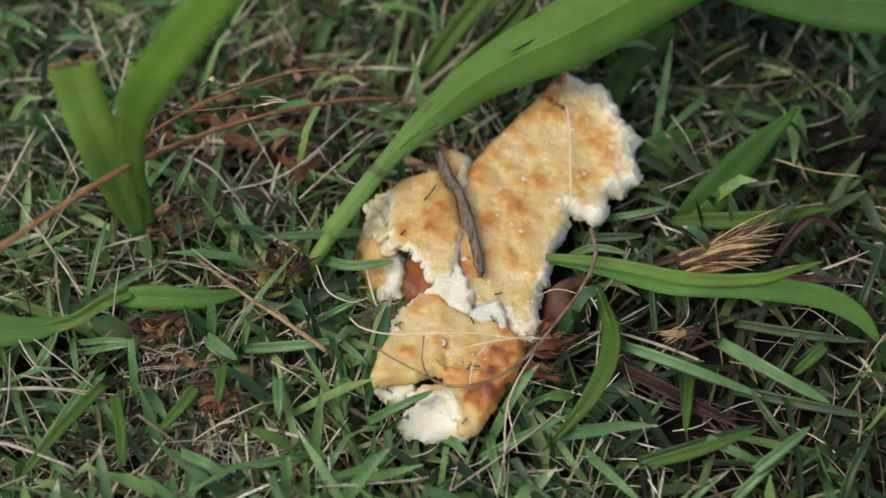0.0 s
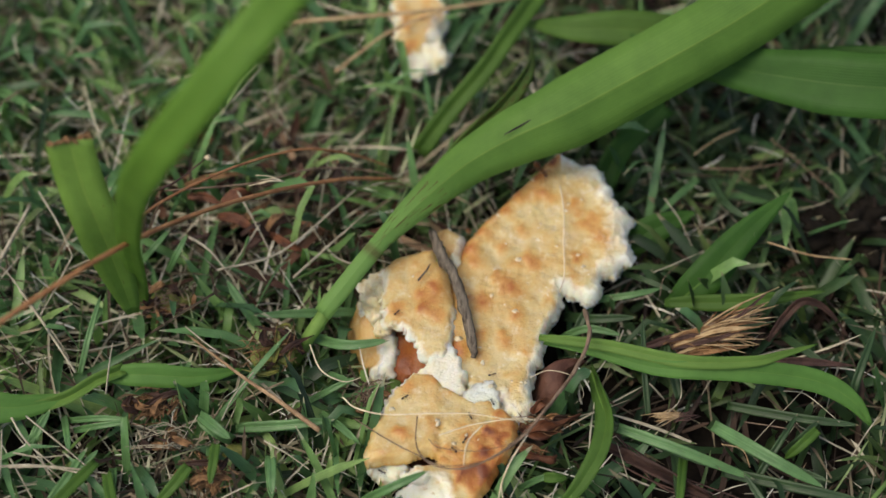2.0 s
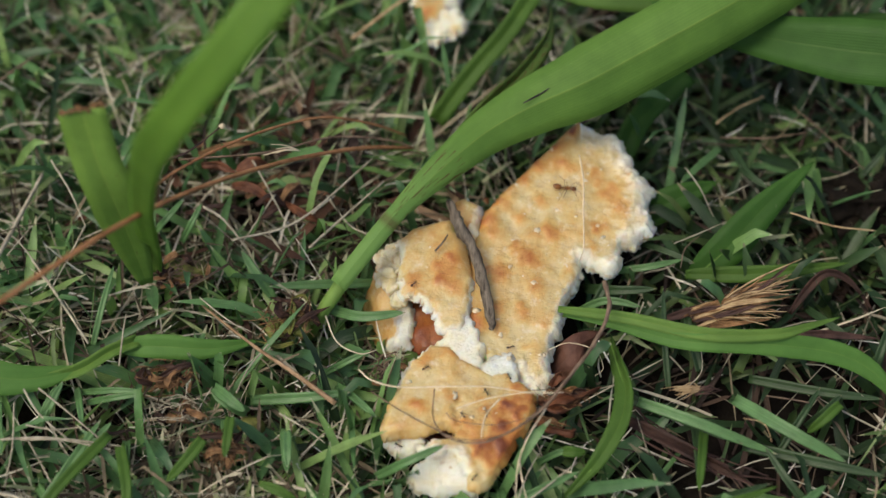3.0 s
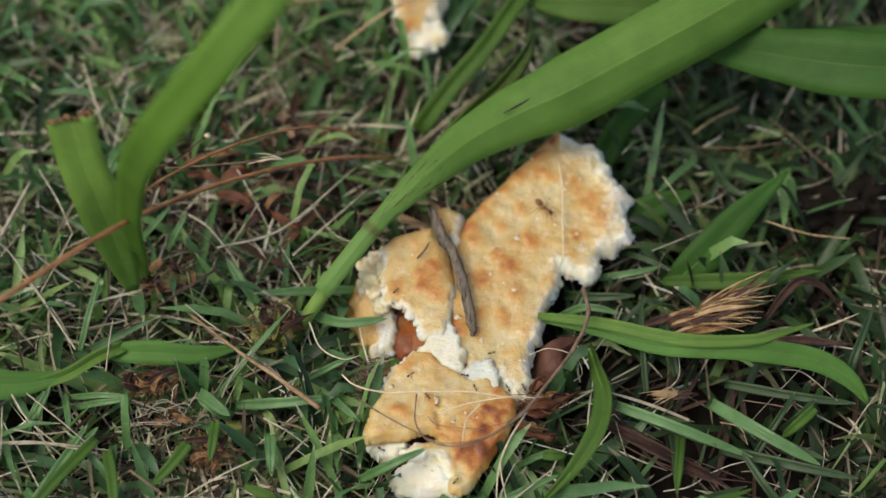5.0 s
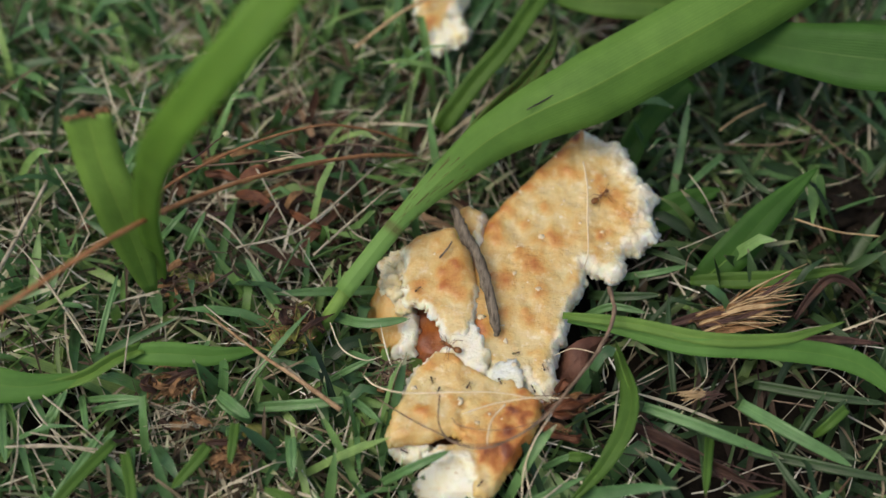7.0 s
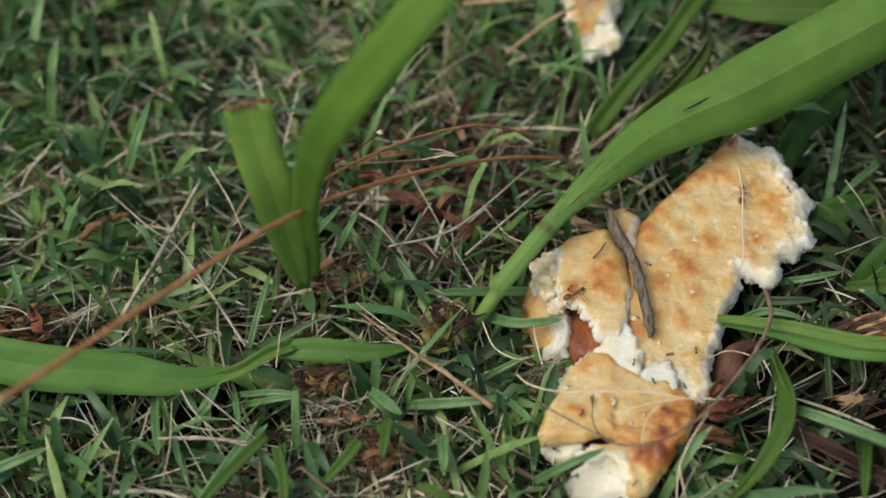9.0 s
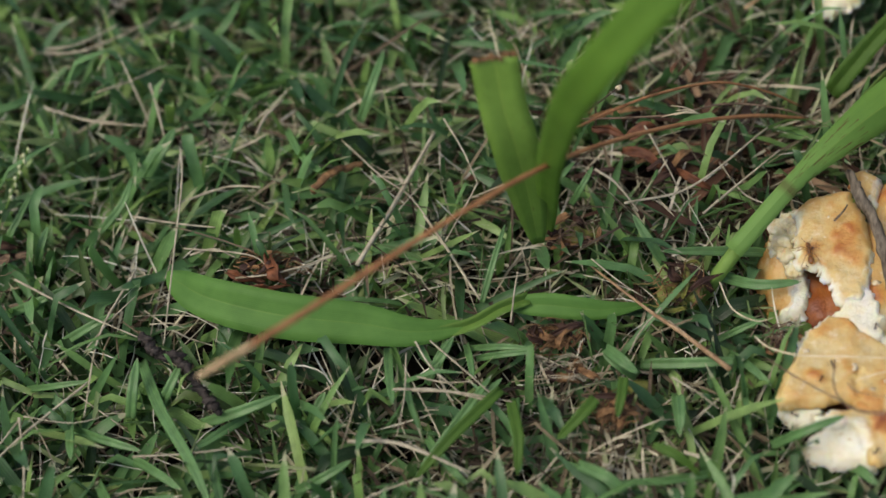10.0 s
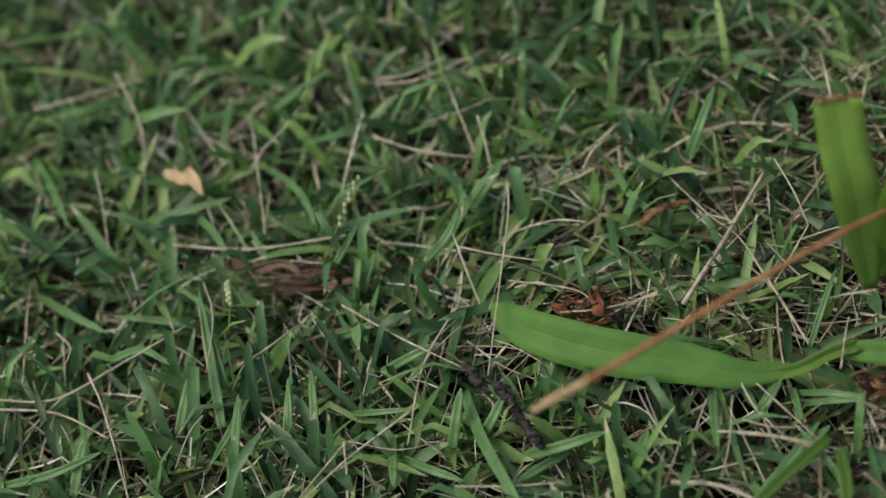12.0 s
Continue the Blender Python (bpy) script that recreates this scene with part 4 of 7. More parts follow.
lawn_blade([(0.067, -0.0591, 0.009), (0.074, -0.0545, 0.012), (0.0816, -0.0484, 0.012)], 0.0036, GREEN, "blade")
lawn_blade([(0.0557, -0.0508, 0.011), (0.0622, -0.0552, 0.012), (0.0688, -0.0564, 0.008)], 0.0030, GREEN, "blade")
lawn_blade([(0.017, -0.0387, 0.012), (0.0198, -0.0394, 0.013), (0.0228, -0.039, 0.012)], 0.0034, LEAF, "blade")
lawn_blade([(-0.0961, -0.034, 0.013), (-0.1064, -0.0471, 0.013), (-0.1157, -0.0583, 0.009)], 0.0036, LEAF, "blade")
lawn_blade([(-0.0936, -0.036, 0.011), (-0.0907, -0.0478, 0.014), (-0.0905, -0.0565, 0.01)], 0.0036, LEAF, "blade")
lawn_blade([(-0.0659, -0.0302, 0.015), (-0.0662, -0.0359, 0.016), (-0.067, -0.0411, 0.014)], 0.0032, LEAF, "blade")
lawn_blade([(-0.052, -0.0323, 0.011), (-0.0516, -0.0382, 0.013), (-0.0514, -0.0428, 0.012)], 0.0030, GREEN, "blade")
lawn_blade([(-0.0726, -0.0359, 0.014), (-0.0763, -0.0409, 0.013), (-0.0817, -0.0453, 0.009)], 0.0038, LEAF, "blade")
lawn_blade([(-0.0712, -0.019, 0.01), (-0.0667, -0.0242, 0.013), (-0.0627, -0.0271, 0.012)], 0.0038, GREEN, "blade")
lawn_blade([(-0.058, -0.0481, 0.014), (-0.0518, -0.051, 0.014), (-0.0462, -0.0541, 0.01)], 0.0030, LEAF, "lance")
lawn_blade([(-0.076, -0.0524, 0.01), (-0.069, -0.0568, 0.013), (-0.0634, -0.0593, 0.01)], 0.0036, GREEN, "blade")
lawn_blade([(-0.0302, 0.0165, 0.0031), (-0.0436, 0.0132, 0.0078), (-0.0586, 0.0118, 0.0090)], 0.0033)
lawn_blade([(-0.0575, 0.0116, 0.0035), (-0.0618, 0.0156, 0.0087), (-0.0662, 0.0225, 0.0100)], 0.0033)
lawn_blade([(-0.0624, -0.0191, 0.0031), (-0.0487, -0.0209, 0.0078), (-0.0362, -0.0201, 0.0090)], 0.0036)
lawn_blade([(-0.0629, -0.0230, 0.0035), (-0.0668, -0.0233, 0.0087), (-0.0716, -0.0207, 0.0100)], 0.0039)
lawn_blade([(-0.0686, -0.0247, 0.0038), (-0.0673, -0.0328, 0.0096), (-0.0668, -0.0394, 0.0110)], 0.0030)
lawn_blade([(-0.0532, -0.0273, 0.0035), (-0.0523, -0.0358, 0.0087), (-0.0516, -0.0433, 0.0100)], 0.0033)
lawn_blade([(-0.0434, -0.0112, 0.0031), (-0.0372, -0.0102, 0.0078), (-0.0312, -0.0076, 0.0090)], 0.0022)
lawn_blade([(-0.0403, -0.0147, 0.0031), (-0.0348, -0.0216, 0.0078), (-0.0296, -0.0274, 0.0090)], 0.0027)
lawn_blade([(-0.0453, 0.0091, 0.0038), (-0.0343, 0.0021, 0.0096), (-0.0223, 0.0025, 0.0110)], 0.0036)
lawn_blade([(-0.0296, -0.0427, 0.0063), (-0.0221, -0.0435, 0.0157), (-0.0122, -0.0398, 0.0180)], 0.0030)
lawn_blade([(-0.0124, -0.0447, 0.0028), (-0.0081, -0.0488, 0.0070), (-0.0042, -0.0531, 0.0080)], 0.0033)
lawn_blade([(0.0014, -0.0441, 0.0028), (0.0025, -0.0550, 0.0070), (0.0042, -0.0647, 0.0080)], 0.0030)
lawn_blade([(-0.0010, -0.0517, 0.0031), (0.0090, -0.0484, 0.0078), (0.0212, -0.0428, 0.0090)], 0.0030)
lawn_blade([(0.0109, -0.0377, 0.0035), (0.0165, -0.0373, 0.0087), (0.0227, -0.0377, 0.0100)], 0.0022)
lawn_blade([(0.0315, -0.0174, 0.0035), (0.0473, -0.0276, 0.0087), (0.0624, -0.0359, 0.0100)], 0.0036)
lawn_blade([(0.0635, -0.0328, 0.0031), (0.0810, -0.0399, 0.0078), (0.0974, -0.0445, 0.0090)], 0.0036)
lawn_blade([(0.0614, -0.0193, 0.0038), (0.0716, -0.0310, 0.0096), (0.0898, -0.0403, 0.0110)], 0.0033)
lawn_blade([(0.0667, -0.0133, 0.0031), (0.0832, -0.0197, 0.0078), (0.0994, -0.0228, 0.0090)], 0.0033)
lawn_blade([(0.0455, -0.0169, 0.0045), (0.0446, -0.0054, 0.0113), (0.0450, 0.0084, 0.0130)], 0.0021)
lawn_blade([(0.0516, -0.0250, 0.0038), (0.0511, -0.0380, 0.0096), (0.0506, -0.0491, 0.0110)], 0.0030)
lawn_blade([(0.0718, -0.0361, 0.0038), (0.0776, -0.0286, 0.0096), (0.0834, -0.0203, 0.0110)], 0.0024)
lawn_blade([(0.0388, -0.0535, 0.0035), (0.0513, -0.0518, 0.0087), (0.0686, -0.0468, 0.0100)], 0.0030)
lawn_blade([(0.0248, -0.0493, 0.0028), (0.0312, -0.0585, 0.0070), (0.0383, -0.0668, 0.0080)], 0.0030)
lawn_blade([(0.0984, -0.0141, 0.0042), (0.1011, -0.0075, 0.0104), (0.1069, 0.0053, 0.0120)], 0.0030)
lawn_blade([(0.0809, -0.0535, 0.0031), (0.0733, -0.0454, 0.0078), (0.0680, -0.0363, 0.0090)], 0.0027)
lawn_blade([(0.0621, -0.0641, 0.0031), (0.0683, -0.0595, 0.0078), (0.0759, -0.0532, 0.0090)], 0.0033)
lawn_blade([(0.0887, -0.0655, 0.0035), (0.0915, -0.0587, 0.0087), (0.0974, -0.0493, 0.0100)], 0.0033)
lawn_blade([(0.0800, -0.0278, 0.0035), (0.0846, -0.0257, 0.0087), (0.0887, -0.0220, 0.0100)], 0.0027)
lawn_blade([(0.0839, 0.0085, 0.0024), (0.0887, 0.0014, 0.0061), (0.0946, -0.0045, 0.0070)], 0.0027)
lawn_blade([(0.1032, 0.0502, 0.0031), (0.1085, 0.0545, 0.0078), (0.1148, 0.0624, 0.0090)], 0.0022)
lawn_blade([(0.0396, 0.0301, 0.0021), (0.0468, 0.0252, 0.0052), (0.0548, 0.0205, 0.0060)], 0.0022)
lawn_blade([(0.0328, 0.0202, 0.0024), (0.0417, 0.0192, 0.0061), (0.0517, 0.0210, 0.0070)], 0.0025)
lawn_blade([(-0.1042, -0.0030, 0.0042), (-0.1016, 0.0054, 0.0104), (-0.0993, 0.0168, 0.0120)], 0.0021)
lawn_blade([(-0.0919, 0.0304, 0.0042), (-0.0869, 0.0323, 0.0104), (-0.0821, 0.0380, 0.0120)], 0.0022)
lawn_blade([(-0.0831, 0.0290, 0.0042), (-0.0799, 0.0312, 0.0104), (-0.0774, 0.0364, 0.0120)], 0.0022)
lawn_blade([(-0.1159, -0.0264, 0.0038), (-0.1125, -0.0239, 0.0096), (-0.1096, -0.0177, 0.0110)], 0.0027)
lawn_blade([(-0.1073, -0.0155, 0.0035), (-0.1051, -0.0235, 0.0087), (-0.1038, -0.0295, 0.0100)], 0.0024)
lawn_blade([(-0.1042, -0.0342, 0.0035), (-0.1003, -0.0331, 0.0087), (-0.0964, -0.0290, 0.0100)], 0.0024)
lawn_blade([(-0.1044, -0.0198, 0.0035), (-0.0968, -0.0213, 0.0087), (-0.0887, -0.0208, 0.0100)], 0.0022)
lawn_blade([(-0.0426, -0.0490, 0.0028), (-0.0549, -0.0541, 0.0070), (-0.0661, -0.0556, 0.0080)], 0.0027)
lawn_blade([(-0.0799, -0.0485, 0.0028), (-0.0719, -0.0538, 0.0070), (-0.0645, -0.0590, 0.0080)], 0.0027)
lawn_blade([(-0.0225, -0.0495, 0.0031), (-0.0308, -0.0564, 0.0078), (-0.0419, -0.0599, 0.0090)], 0.0027)
lawn_blade([(-0.0933, -0.0306, 0.0031), (-0.0923, -0.0412, 0.0078), (-0.0905, -0.0513, 0.0090)], 0.0030)
lawn_blade([(-0.1148, -0.0431, 0.0028), (-0.1090, -0.0516, 0.0070), (-0.1025, -0.0585, 0.0080)], 0.0030)
lawn_blade([(0.0655, 0.0614, 0.0021), (0.0590, 0.0534, 0.0052), (0.0529, 0.0467, 0.0060)], 0.0027)
lawn_blade([(0.0687, 0.0614, 0.0021), (0.0721, 0.0502, 0.0052), (0.0770, 0.0448, 0.0060)], 0.0027)
lawn_blade([(0.1084, 0.0865, 0.0028), (0.1109, 0.0729, 0.0070), (0.1144, 0.0641, 0.0080)], 0.0027)
lawn_blade([(0.0544, -0.0103, 0.0018), (0.0526, -0.0013, 0.0043), (0.0510, 0.0089, 0.0050)], 0.0030)
lawn_blade([(-0.2954, 0.0624, 0.0049), (-0.2873, 0.0638, 0.0122), (-0.2817, 0.0696, 0.0140)], 0.0022)
lawn_blade([(-0.2012, 0.0327, 0.0049), (-0.1960, 0.0363, 0.0122), (-0.1927, 0.0439, 0.0140)], 0.0045)
lawn_blade([(-0.2369, 0.0068, 0.0042), (-0.2322, 0.0122, 0.0104), (-0.2292, 0.0221, 0.0120)], 0.0025)
lawn_blade([(-0.2255, 0.0031, 0.0042), (-0.2235, 0.0055, 0.0104), (-0.2224, 0.0110, 0.0120)], 0.0030)
lawn_blade([(-0.2539, -0.0427, 0.0042), (-0.2601, -0.0259, 0.0104), (-0.2689, -0.0057, 0.0120)], 0.0036)
lawn_blade([(-0.2455, -0.0618, 0.0035), (-0.2471, -0.0499, 0.0087), (-0.2498, -0.0355, 0.0100)], 0.0033)
lawn_blade([(-0.2496, -0.0315, 0.0035), (-0.2494, -0.0458, 0.0087), (-0.2515, -0.0568, 0.0100)], 0.0027)
lawn_blade([(-0.2348, -0.0448, 0.0038), (-0.2347, -0.0393, 0.0096), (-0.2372, -0.0300, 0.0110)], 0.0022)
lawn_blade([(-0.2202, -0.0347, 0.0035), (-0.2110, -0.0363, 0.0087), (-0.2018, -0.0352, 0.0100)], 0.0022)
lawn_blade([(-0.1910, -0.0423, 0.0042), (-0.1900, -0.0375, 0.0104), (-0.1901, -0.0288, 0.0120)], 0.0036)
lawn_blade([(-0.1911, -0.0255, 0.0045), (-0.1822, -0.0420, 0.0091), (-0.1711, -0.0580, 0.0130), (-0.1628, -0.0718, 0.0130)], 0.0039)
lawn_blade([(-0.1841, -0.0393, 0.0042), (-0.1806, -0.0360, 0.0104), (-0.1784, -0.0297, 0.0120)], 0.0033)
lawn_blade([(-0.1724, -0.0426, 0.0038), (-0.1613, -0.0416, 0.0096), (-0.1509, -0.0372, 0.0110)], 0.0036)
lawn_blade([(-0.2055, -0.0459, 0.0035), (-0.1951, -0.0513, 0.0087), (-0.1846, -0.0545, 0.0100)], 0.0030)
lawn_blade([(-0.2074, -0.0404, 0.0038), (-0.2040, -0.0505, 0.0096), (-0.2017, -0.0585, 0.0110)], 0.0033)
lawn_blade([(-0.1887, -0.0531, 0.0031), (-0.1805, -0.0591, 0.0078), (-0.1728, -0.0643, 0.0090)], 0.0030)
lawn_blade([(-0.1911, -0.0658, 0.0031), (-0.1819, -0.0672, 0.0078), (-0.1740, -0.0659, 0.0090)], 0.0027)
lawn_blade([(-0.1961, -0.0607, 0.0031), (-0.1912, -0.0679, 0.0078), (-0.1869, -0.0737, 0.0090)], 0.0036)
lawn_blade([(-0.1693, -0.0500, 0.0031), (-0.1649, -0.0611, 0.0078), (-0.1606, -0.0716, 0.0090)], 0.0033)
lawn_blade([(-0.1146, -0.0526, 0.0038), (-0.1068, -0.0425, 0.0096), (-0.0989, -0.0286, 0.0110)], 0.0033)
lawn_blade([(-0.1449, -0.0419, 0.0035), (-0.1425, -0.0397, 0.0087), (-0.1407, -0.0352, 0.0100)], 0.0033)
lawn_blade([(-0.1275, -0.0176, 0.0035), (-0.1251, -0.0294, 0.0087), (-0.1231, -0.0382, 0.0100)], 0.0030)
lawn_blade([(-0.0942, -0.0320, 0.0035), (-0.0927, -0.0409, 0.0087), (-0.0913, -0.0479, 0.0100)], 0.0030)
lawn_blade([(-0.0919, -0.0430, 0.0031), (-0.0909, -0.0498, 0.0078), (-0.0899, -0.0551, 0.0090)], 0.0030)
lawn_blade([(-0.1161, -0.0281, 0.0035), (-0.1137, -0.0244, 0.0087), (-0.1113, -0.0183, 0.0100)], 0.0027)
lawn_blade([(-0.1457, -0.0599, 0.0031), (-0.1383, -0.0582, 0.0078), (-0.1317, -0.0536, 0.0090)], 0.0030)
lawn_blade([(-0.1060, -0.0168, 0.0035), (-0.0977, -0.0191, 0.0087), (-0.0897, -0.0200, 0.0100)], 0.0022)
lawn_blade([(-0.1611, -0.0395, 0.0031), (-0.1665, -0.0475, 0.0078), (-0.1713, -0.0526, 0.0090)], 0.0030)
lawn_blade([(-0.2833, 0.0264, 0.0035), (-0.2725, 0.0173, 0.0087), (-0.2634, 0.0063, 0.0100)], 0.0030)
lawn_blade([(-0.2477, 0.0051, 0.0035), (-0.2537, 0.0087, 0.0087), (-0.2604, 0.0170, 0.0100)], 0.0027)
lawn_blade([(-0.2370, 0.0648, 0.0045), (-0.2404, 0.0529, 0.0113), (-0.2503, 0.0470, 0.0130)], 0.0030)
lawn_blade([(-0.1931, 0.0794, 0.0045), (-0.1859, 0.0824, 0.0113), (-0.1821, 0.0919, 0.0130)], 0.0030)
lawn_blade([(-0.1434, 0.0542, 0.0052), (-0.1402, 0.0600, 0.0131), (-0.1376, 0.0728, 0.0150)], 0.0033)
lawn_blade([(-0.1641, 0.0519, 0.0042), (-0.1565, 0.0377, 0.0104), (-0.1473, 0.0293, 0.0120)], 0.0027)
lawn_blade([(-0.2107, 0.0143, 0.0042), (-0.2041, 0.0198, 0.0104), (-0.2023, 0.0283, 0.0120)], 0.0027)
lawn_blade([(-0.2146, -0.0212, 0.0035), (-0.2062, -0.0186, 0.0087), (-0.1991, -0.0145, 0.0100)], 0.0030)
lawn_blade([(-0.2309, -0.0121, 0.0031), (-0.2221, -0.0110, 0.0078), (-0.2135, -0.0058, 0.0090)], 0.0030)
lawn_blade([(-0.2657, -0.0458, 0.0035), (-0.2645, -0.0366, 0.0087), (-0.2645, -0.0267, 0.0100)], 0.0033)
lawn_blade([(-0.2557, -0.0327, 0.0038), (-0.2584, -0.0259, 0.0096), (-0.2703, -0.0059, 0.0110)], 0.0033)
lawn_blade([(-0.2460, -0.0624, 0.0035), (-0.2467, -0.0520, 0.0087), (-0.2489, -0.0367, 0.0100)], 0.0036)
lawn_blade([(-0.2928, -0.0251, 0.0031), (-0.2818, -0.0233, 0.0078), (-0.2719, -0.0277, 0.0090)], 0.0027)
lawn_blade([(-0.3197, -0.0058, 0.0031), (-0.3048, -0.0143, 0.0078), (-0.2926, -0.0196, 0.0090)], 0.0030)
lawn_blade([(-0.2667, -0.0115, 0.0031), (-0.2748, -0.0135, 0.0078), (-0.2926, -0.0140, 0.0090)], 0.0030)
lawn_blade([(-0.2891, -0.0670, 0.0031), (-0.2884, -0.0593, 0.0078), (-0.2884, -0.0532, 0.0090)], 0.0036)
lawn_blade([(-0.2351, -0.0478, 0.0035), (-0.2358, -0.0372, 0.0087), (-0.2371, -0.0276, 0.0100)], 0.0027)
lawn_blade([(-0.2272, -0.0452, 0.0035), (-0.2289, -0.0365, 0.0087), (-0.2322, -0.0254, 0.0100)], 0.0030)
lawn_blade([(-0.3091, -0.0658, 0.0031), (-0.2951, -0.0635, 0.0078), (-0.2826, -0.0560, 0.0090)], 0.0030)
lawn_blade([(-0.2974, 0.0205, 0.0035), (-0.2849, 0.0217, 0.0087), (-0.2691, 0.0279, 0.0100)], 0.0030)
lawn_blade([(-0.2630, 0.0435, 0.0035), (-0.2503, 0.0323, 0.0087), (-0.2419, 0.0202, 0.0100)], 0.0027)
lawn_blade([(-0.2680, 0.0635, 0.0045), (-0.2584, 0.0671, 0.0113), (-0.2495, 0.0748, 0.0130)], 0.0024)
lawn_blade([(-0.3377, 0.0422, 0.0038), (-0.3253, 0.0281, 0.0096), (-0.3147, 0.0137, 0.0110)], 0.0033)
lawn_blade([(-0.3142, 0.0672, 0.0045), (-0.3197, 0.0568, 0.0113), (-0.3334, 0.0502, 0.0130)], 0.0030)

# ---- stalks, straws and twigs ----
def stick_thing(name, label, category, points, radii, material, sides=7, rough=0.05, group="", n=28):
    ob = new(name, rod(name, points, radii, material, n=n, sides=sides, rough=rough))
    return tagged(ob, label, category, group)


stalk = thing("red_stalk", "long red-brown dry stalk propped above the lawn", "stalk")
part("stem", rod("stem", [(-0.1465, -0.0608, 0.0720), (-0.1330, -0.0478, 0.0704), (-0.1120, -0.0268, 0.0675), (-0.0895, -0.0052, 0.0635), (-0.0724, 0.0183, 0.0460), (-0.0549, 0.0347, 0.0330), (-0.0361, 0.0485, 0.0200), (-0.0207, 0.0574, 0.0080)], [0.0009, 0.0008, 0.0007, 0.0006, 0.0006, 0.0005], RED_STALK, 40, 7, 0.06), stalk)
part("broken_tip", rod("broken_tip", [(-0.1557, -0.0692, 0.0732), (-0.1515, -0.0653, 0.0727), (-0.1450, -0.0593, 0.0718)], [0.0007, 0.0011, 0.00092], PALE_TIP, 14, 8, 0.06), stalk, "pale tan broken end")
stick_thing("red_stalk", "thin arching brown stalk", "stalk", [(-0.0856, 0.0139, 0.0500), (-0.0785, 0.0222, 0.0480), (-0.0654, 0.0352, 0.0420), (-0.0532, 0.0465, 0.0340), (-0.0432, 0.0531, 0.0280), (-0.0315, 0.0582, 0.0180), (-0.0224, 0.0616, 0.0080)], [0.0004, 0.0004, 0.0003], RED_STALK)
stick_thing("red_stalk", "thin arching brown stalk", "stalk", [(-0.0817, 0.0379, 0.0300), (-0.0583, 0.0432, 0.0260), (-0.0421, 0.0524, 0.0200), (-0.0254, 0.0567, 0.0120), (-0.0177, 0.0568, 0.0050)], [0.0003, 0.0003], BROWN_ROOT)
stick_thing("twig", "short grey-brown twig lying across the bread", "twig", [(-0.0107, 0.0326, 0.0180), (-0.0085, 0.0254, 0.0185), (-0.0049, 0.0176, 0.0180), (-0.0021, 0.0082, 0.0160), (-0.0003, -0.0011, 0.0140), (-0.0001, -0.0043, 0.0130)], [0.0010, 0.0016, 0.0014, 0.0014, 0.0012, 0.0005], BARK, 9, 0.14)


def straw(points, thick, material=None, label="thin pale dry straw among the grass", kind_name="straw"):
    """A dry grass stem: a flattened tube that thins towards its end."""
    r = random.Random(int(abs(points[0][0]) * 1e6))
    keep_clear(points, max(0.0007, thick), min(p[2] for p in points) - 0.0008)
    dull = points[0][0] > 0.03
    thick *= 0.6 if dull else 0.85
    points = [Vector(points[0])] + [Vector(p) + Vector((r.gauss(0, 0.0006), r.gauss(0, 0.0006), 0)) for p in points[1:-1]] + [Vector(points[-1])]
    stick_thing(kind_name, label, "straw", points, [thick * 0.7, thick * 0.66, thick * r.uniform(0.3, 0.6)], material or (r.choice((PALE_STRAW, TAN_STRAW, BROWN_ROOT)) if dull else PALE_STRAW), 5, 0.06, "dry straws", 16)


straw([(-0.1368, 0.0013, 0.0130), (-0.1294, 0.0211, 0.0130), (-0.1210, 0.0452, 0.0130)], 0.00112)
straw([(-0.1184, 0.0479, 0.0160), (-0.1128, 0.0376, 0.0160), (-0.1072, 0.0266, 0.0160)], 0.00045)
straw([(-0.1074, 0.0273, 0.0150), (-0.1103, 0.0189, 0.0150), (-0.1141, 0.0084, 0.0150)], 0.00045)
straw([(-0.1461, 0.0420, 0.0130), (-0.1335, 0.0302, 0.0130), (-0.1259, 0.0237, 0.0130), (-0.1150, 0.0097, 0.0130)], 0.00045)
straw([(-0.2272, -0.0072, 0.0130), (-0.2091, -0.0153, 0.0130), (-0.1910, -0.0233, 0.0130)], 0.00060)
straw([(-0.1953, -0.0029, 0.0130), (-0.2012, -0.0236, 0.0130), (-0.2001, -0.0476, 0.0130)], 0.00060)
straw([(-0.1891, 0.0347, 0.0160), (-0.1865, 0.0243, 0.0160), (-0.1860, 0.0038, 0.0160), (-0.1827, -0.0268, 0.0160)], 0.00053)
straw([(-0.1887, -0.0187, 0.0120), (-0.1842, -0.0187, 0.0120), (-0.1792, -0.0194, 0.0120)], 0.00038)
straw([(-0.2167, -0.0479, 0.0120), (-0.2233, -0.0615, 0.0120), (-0.2297, -0.0767, 0.0120)], 0.00045)
straw([(-0.2172, -0.0479, 0.0120), (-0.2135, -0.0623, 0.0120), (-0.2100, -0.0771, 0.0120)], 0.00060)
straw([(-0.2157, -0.0480, 0.0130), (-0.2023, -0.0477, 0.0130), (-0.1910, -0.0449, 0.0130)], 0.00030)
straw([(-0.1859, -0.0573, 0.0120), (-0.1719, -0.0547, 0.0120), (-0.1589, -0.0530, 0.0120)], 0.00045)
straw([(-0.2015, -0.0367, 0.0120), (-0.2160, -0.0544, 0.0120), (-0.2292, -0.0751, 0.0120)], 0.00060)
straw([(-0.2803, 0.0083, 0.0130), (-0.2573, 0.0083, 0.0130), (-0.2315, 0.0155, 0.0130)], 0.00075)
straw([(-0.2685, 0.0520, 0.0140), (-0.2616, 0.0366, 0.0140), (-0.2541, 0.0135, 0.0140)], 0.00053)
straw([(-0.2649, 0.0338, 0.0140), (-0.2610, 0.0437, 0.0140), (-0.2556, 0.0546, 0.0140)], 0.00053)
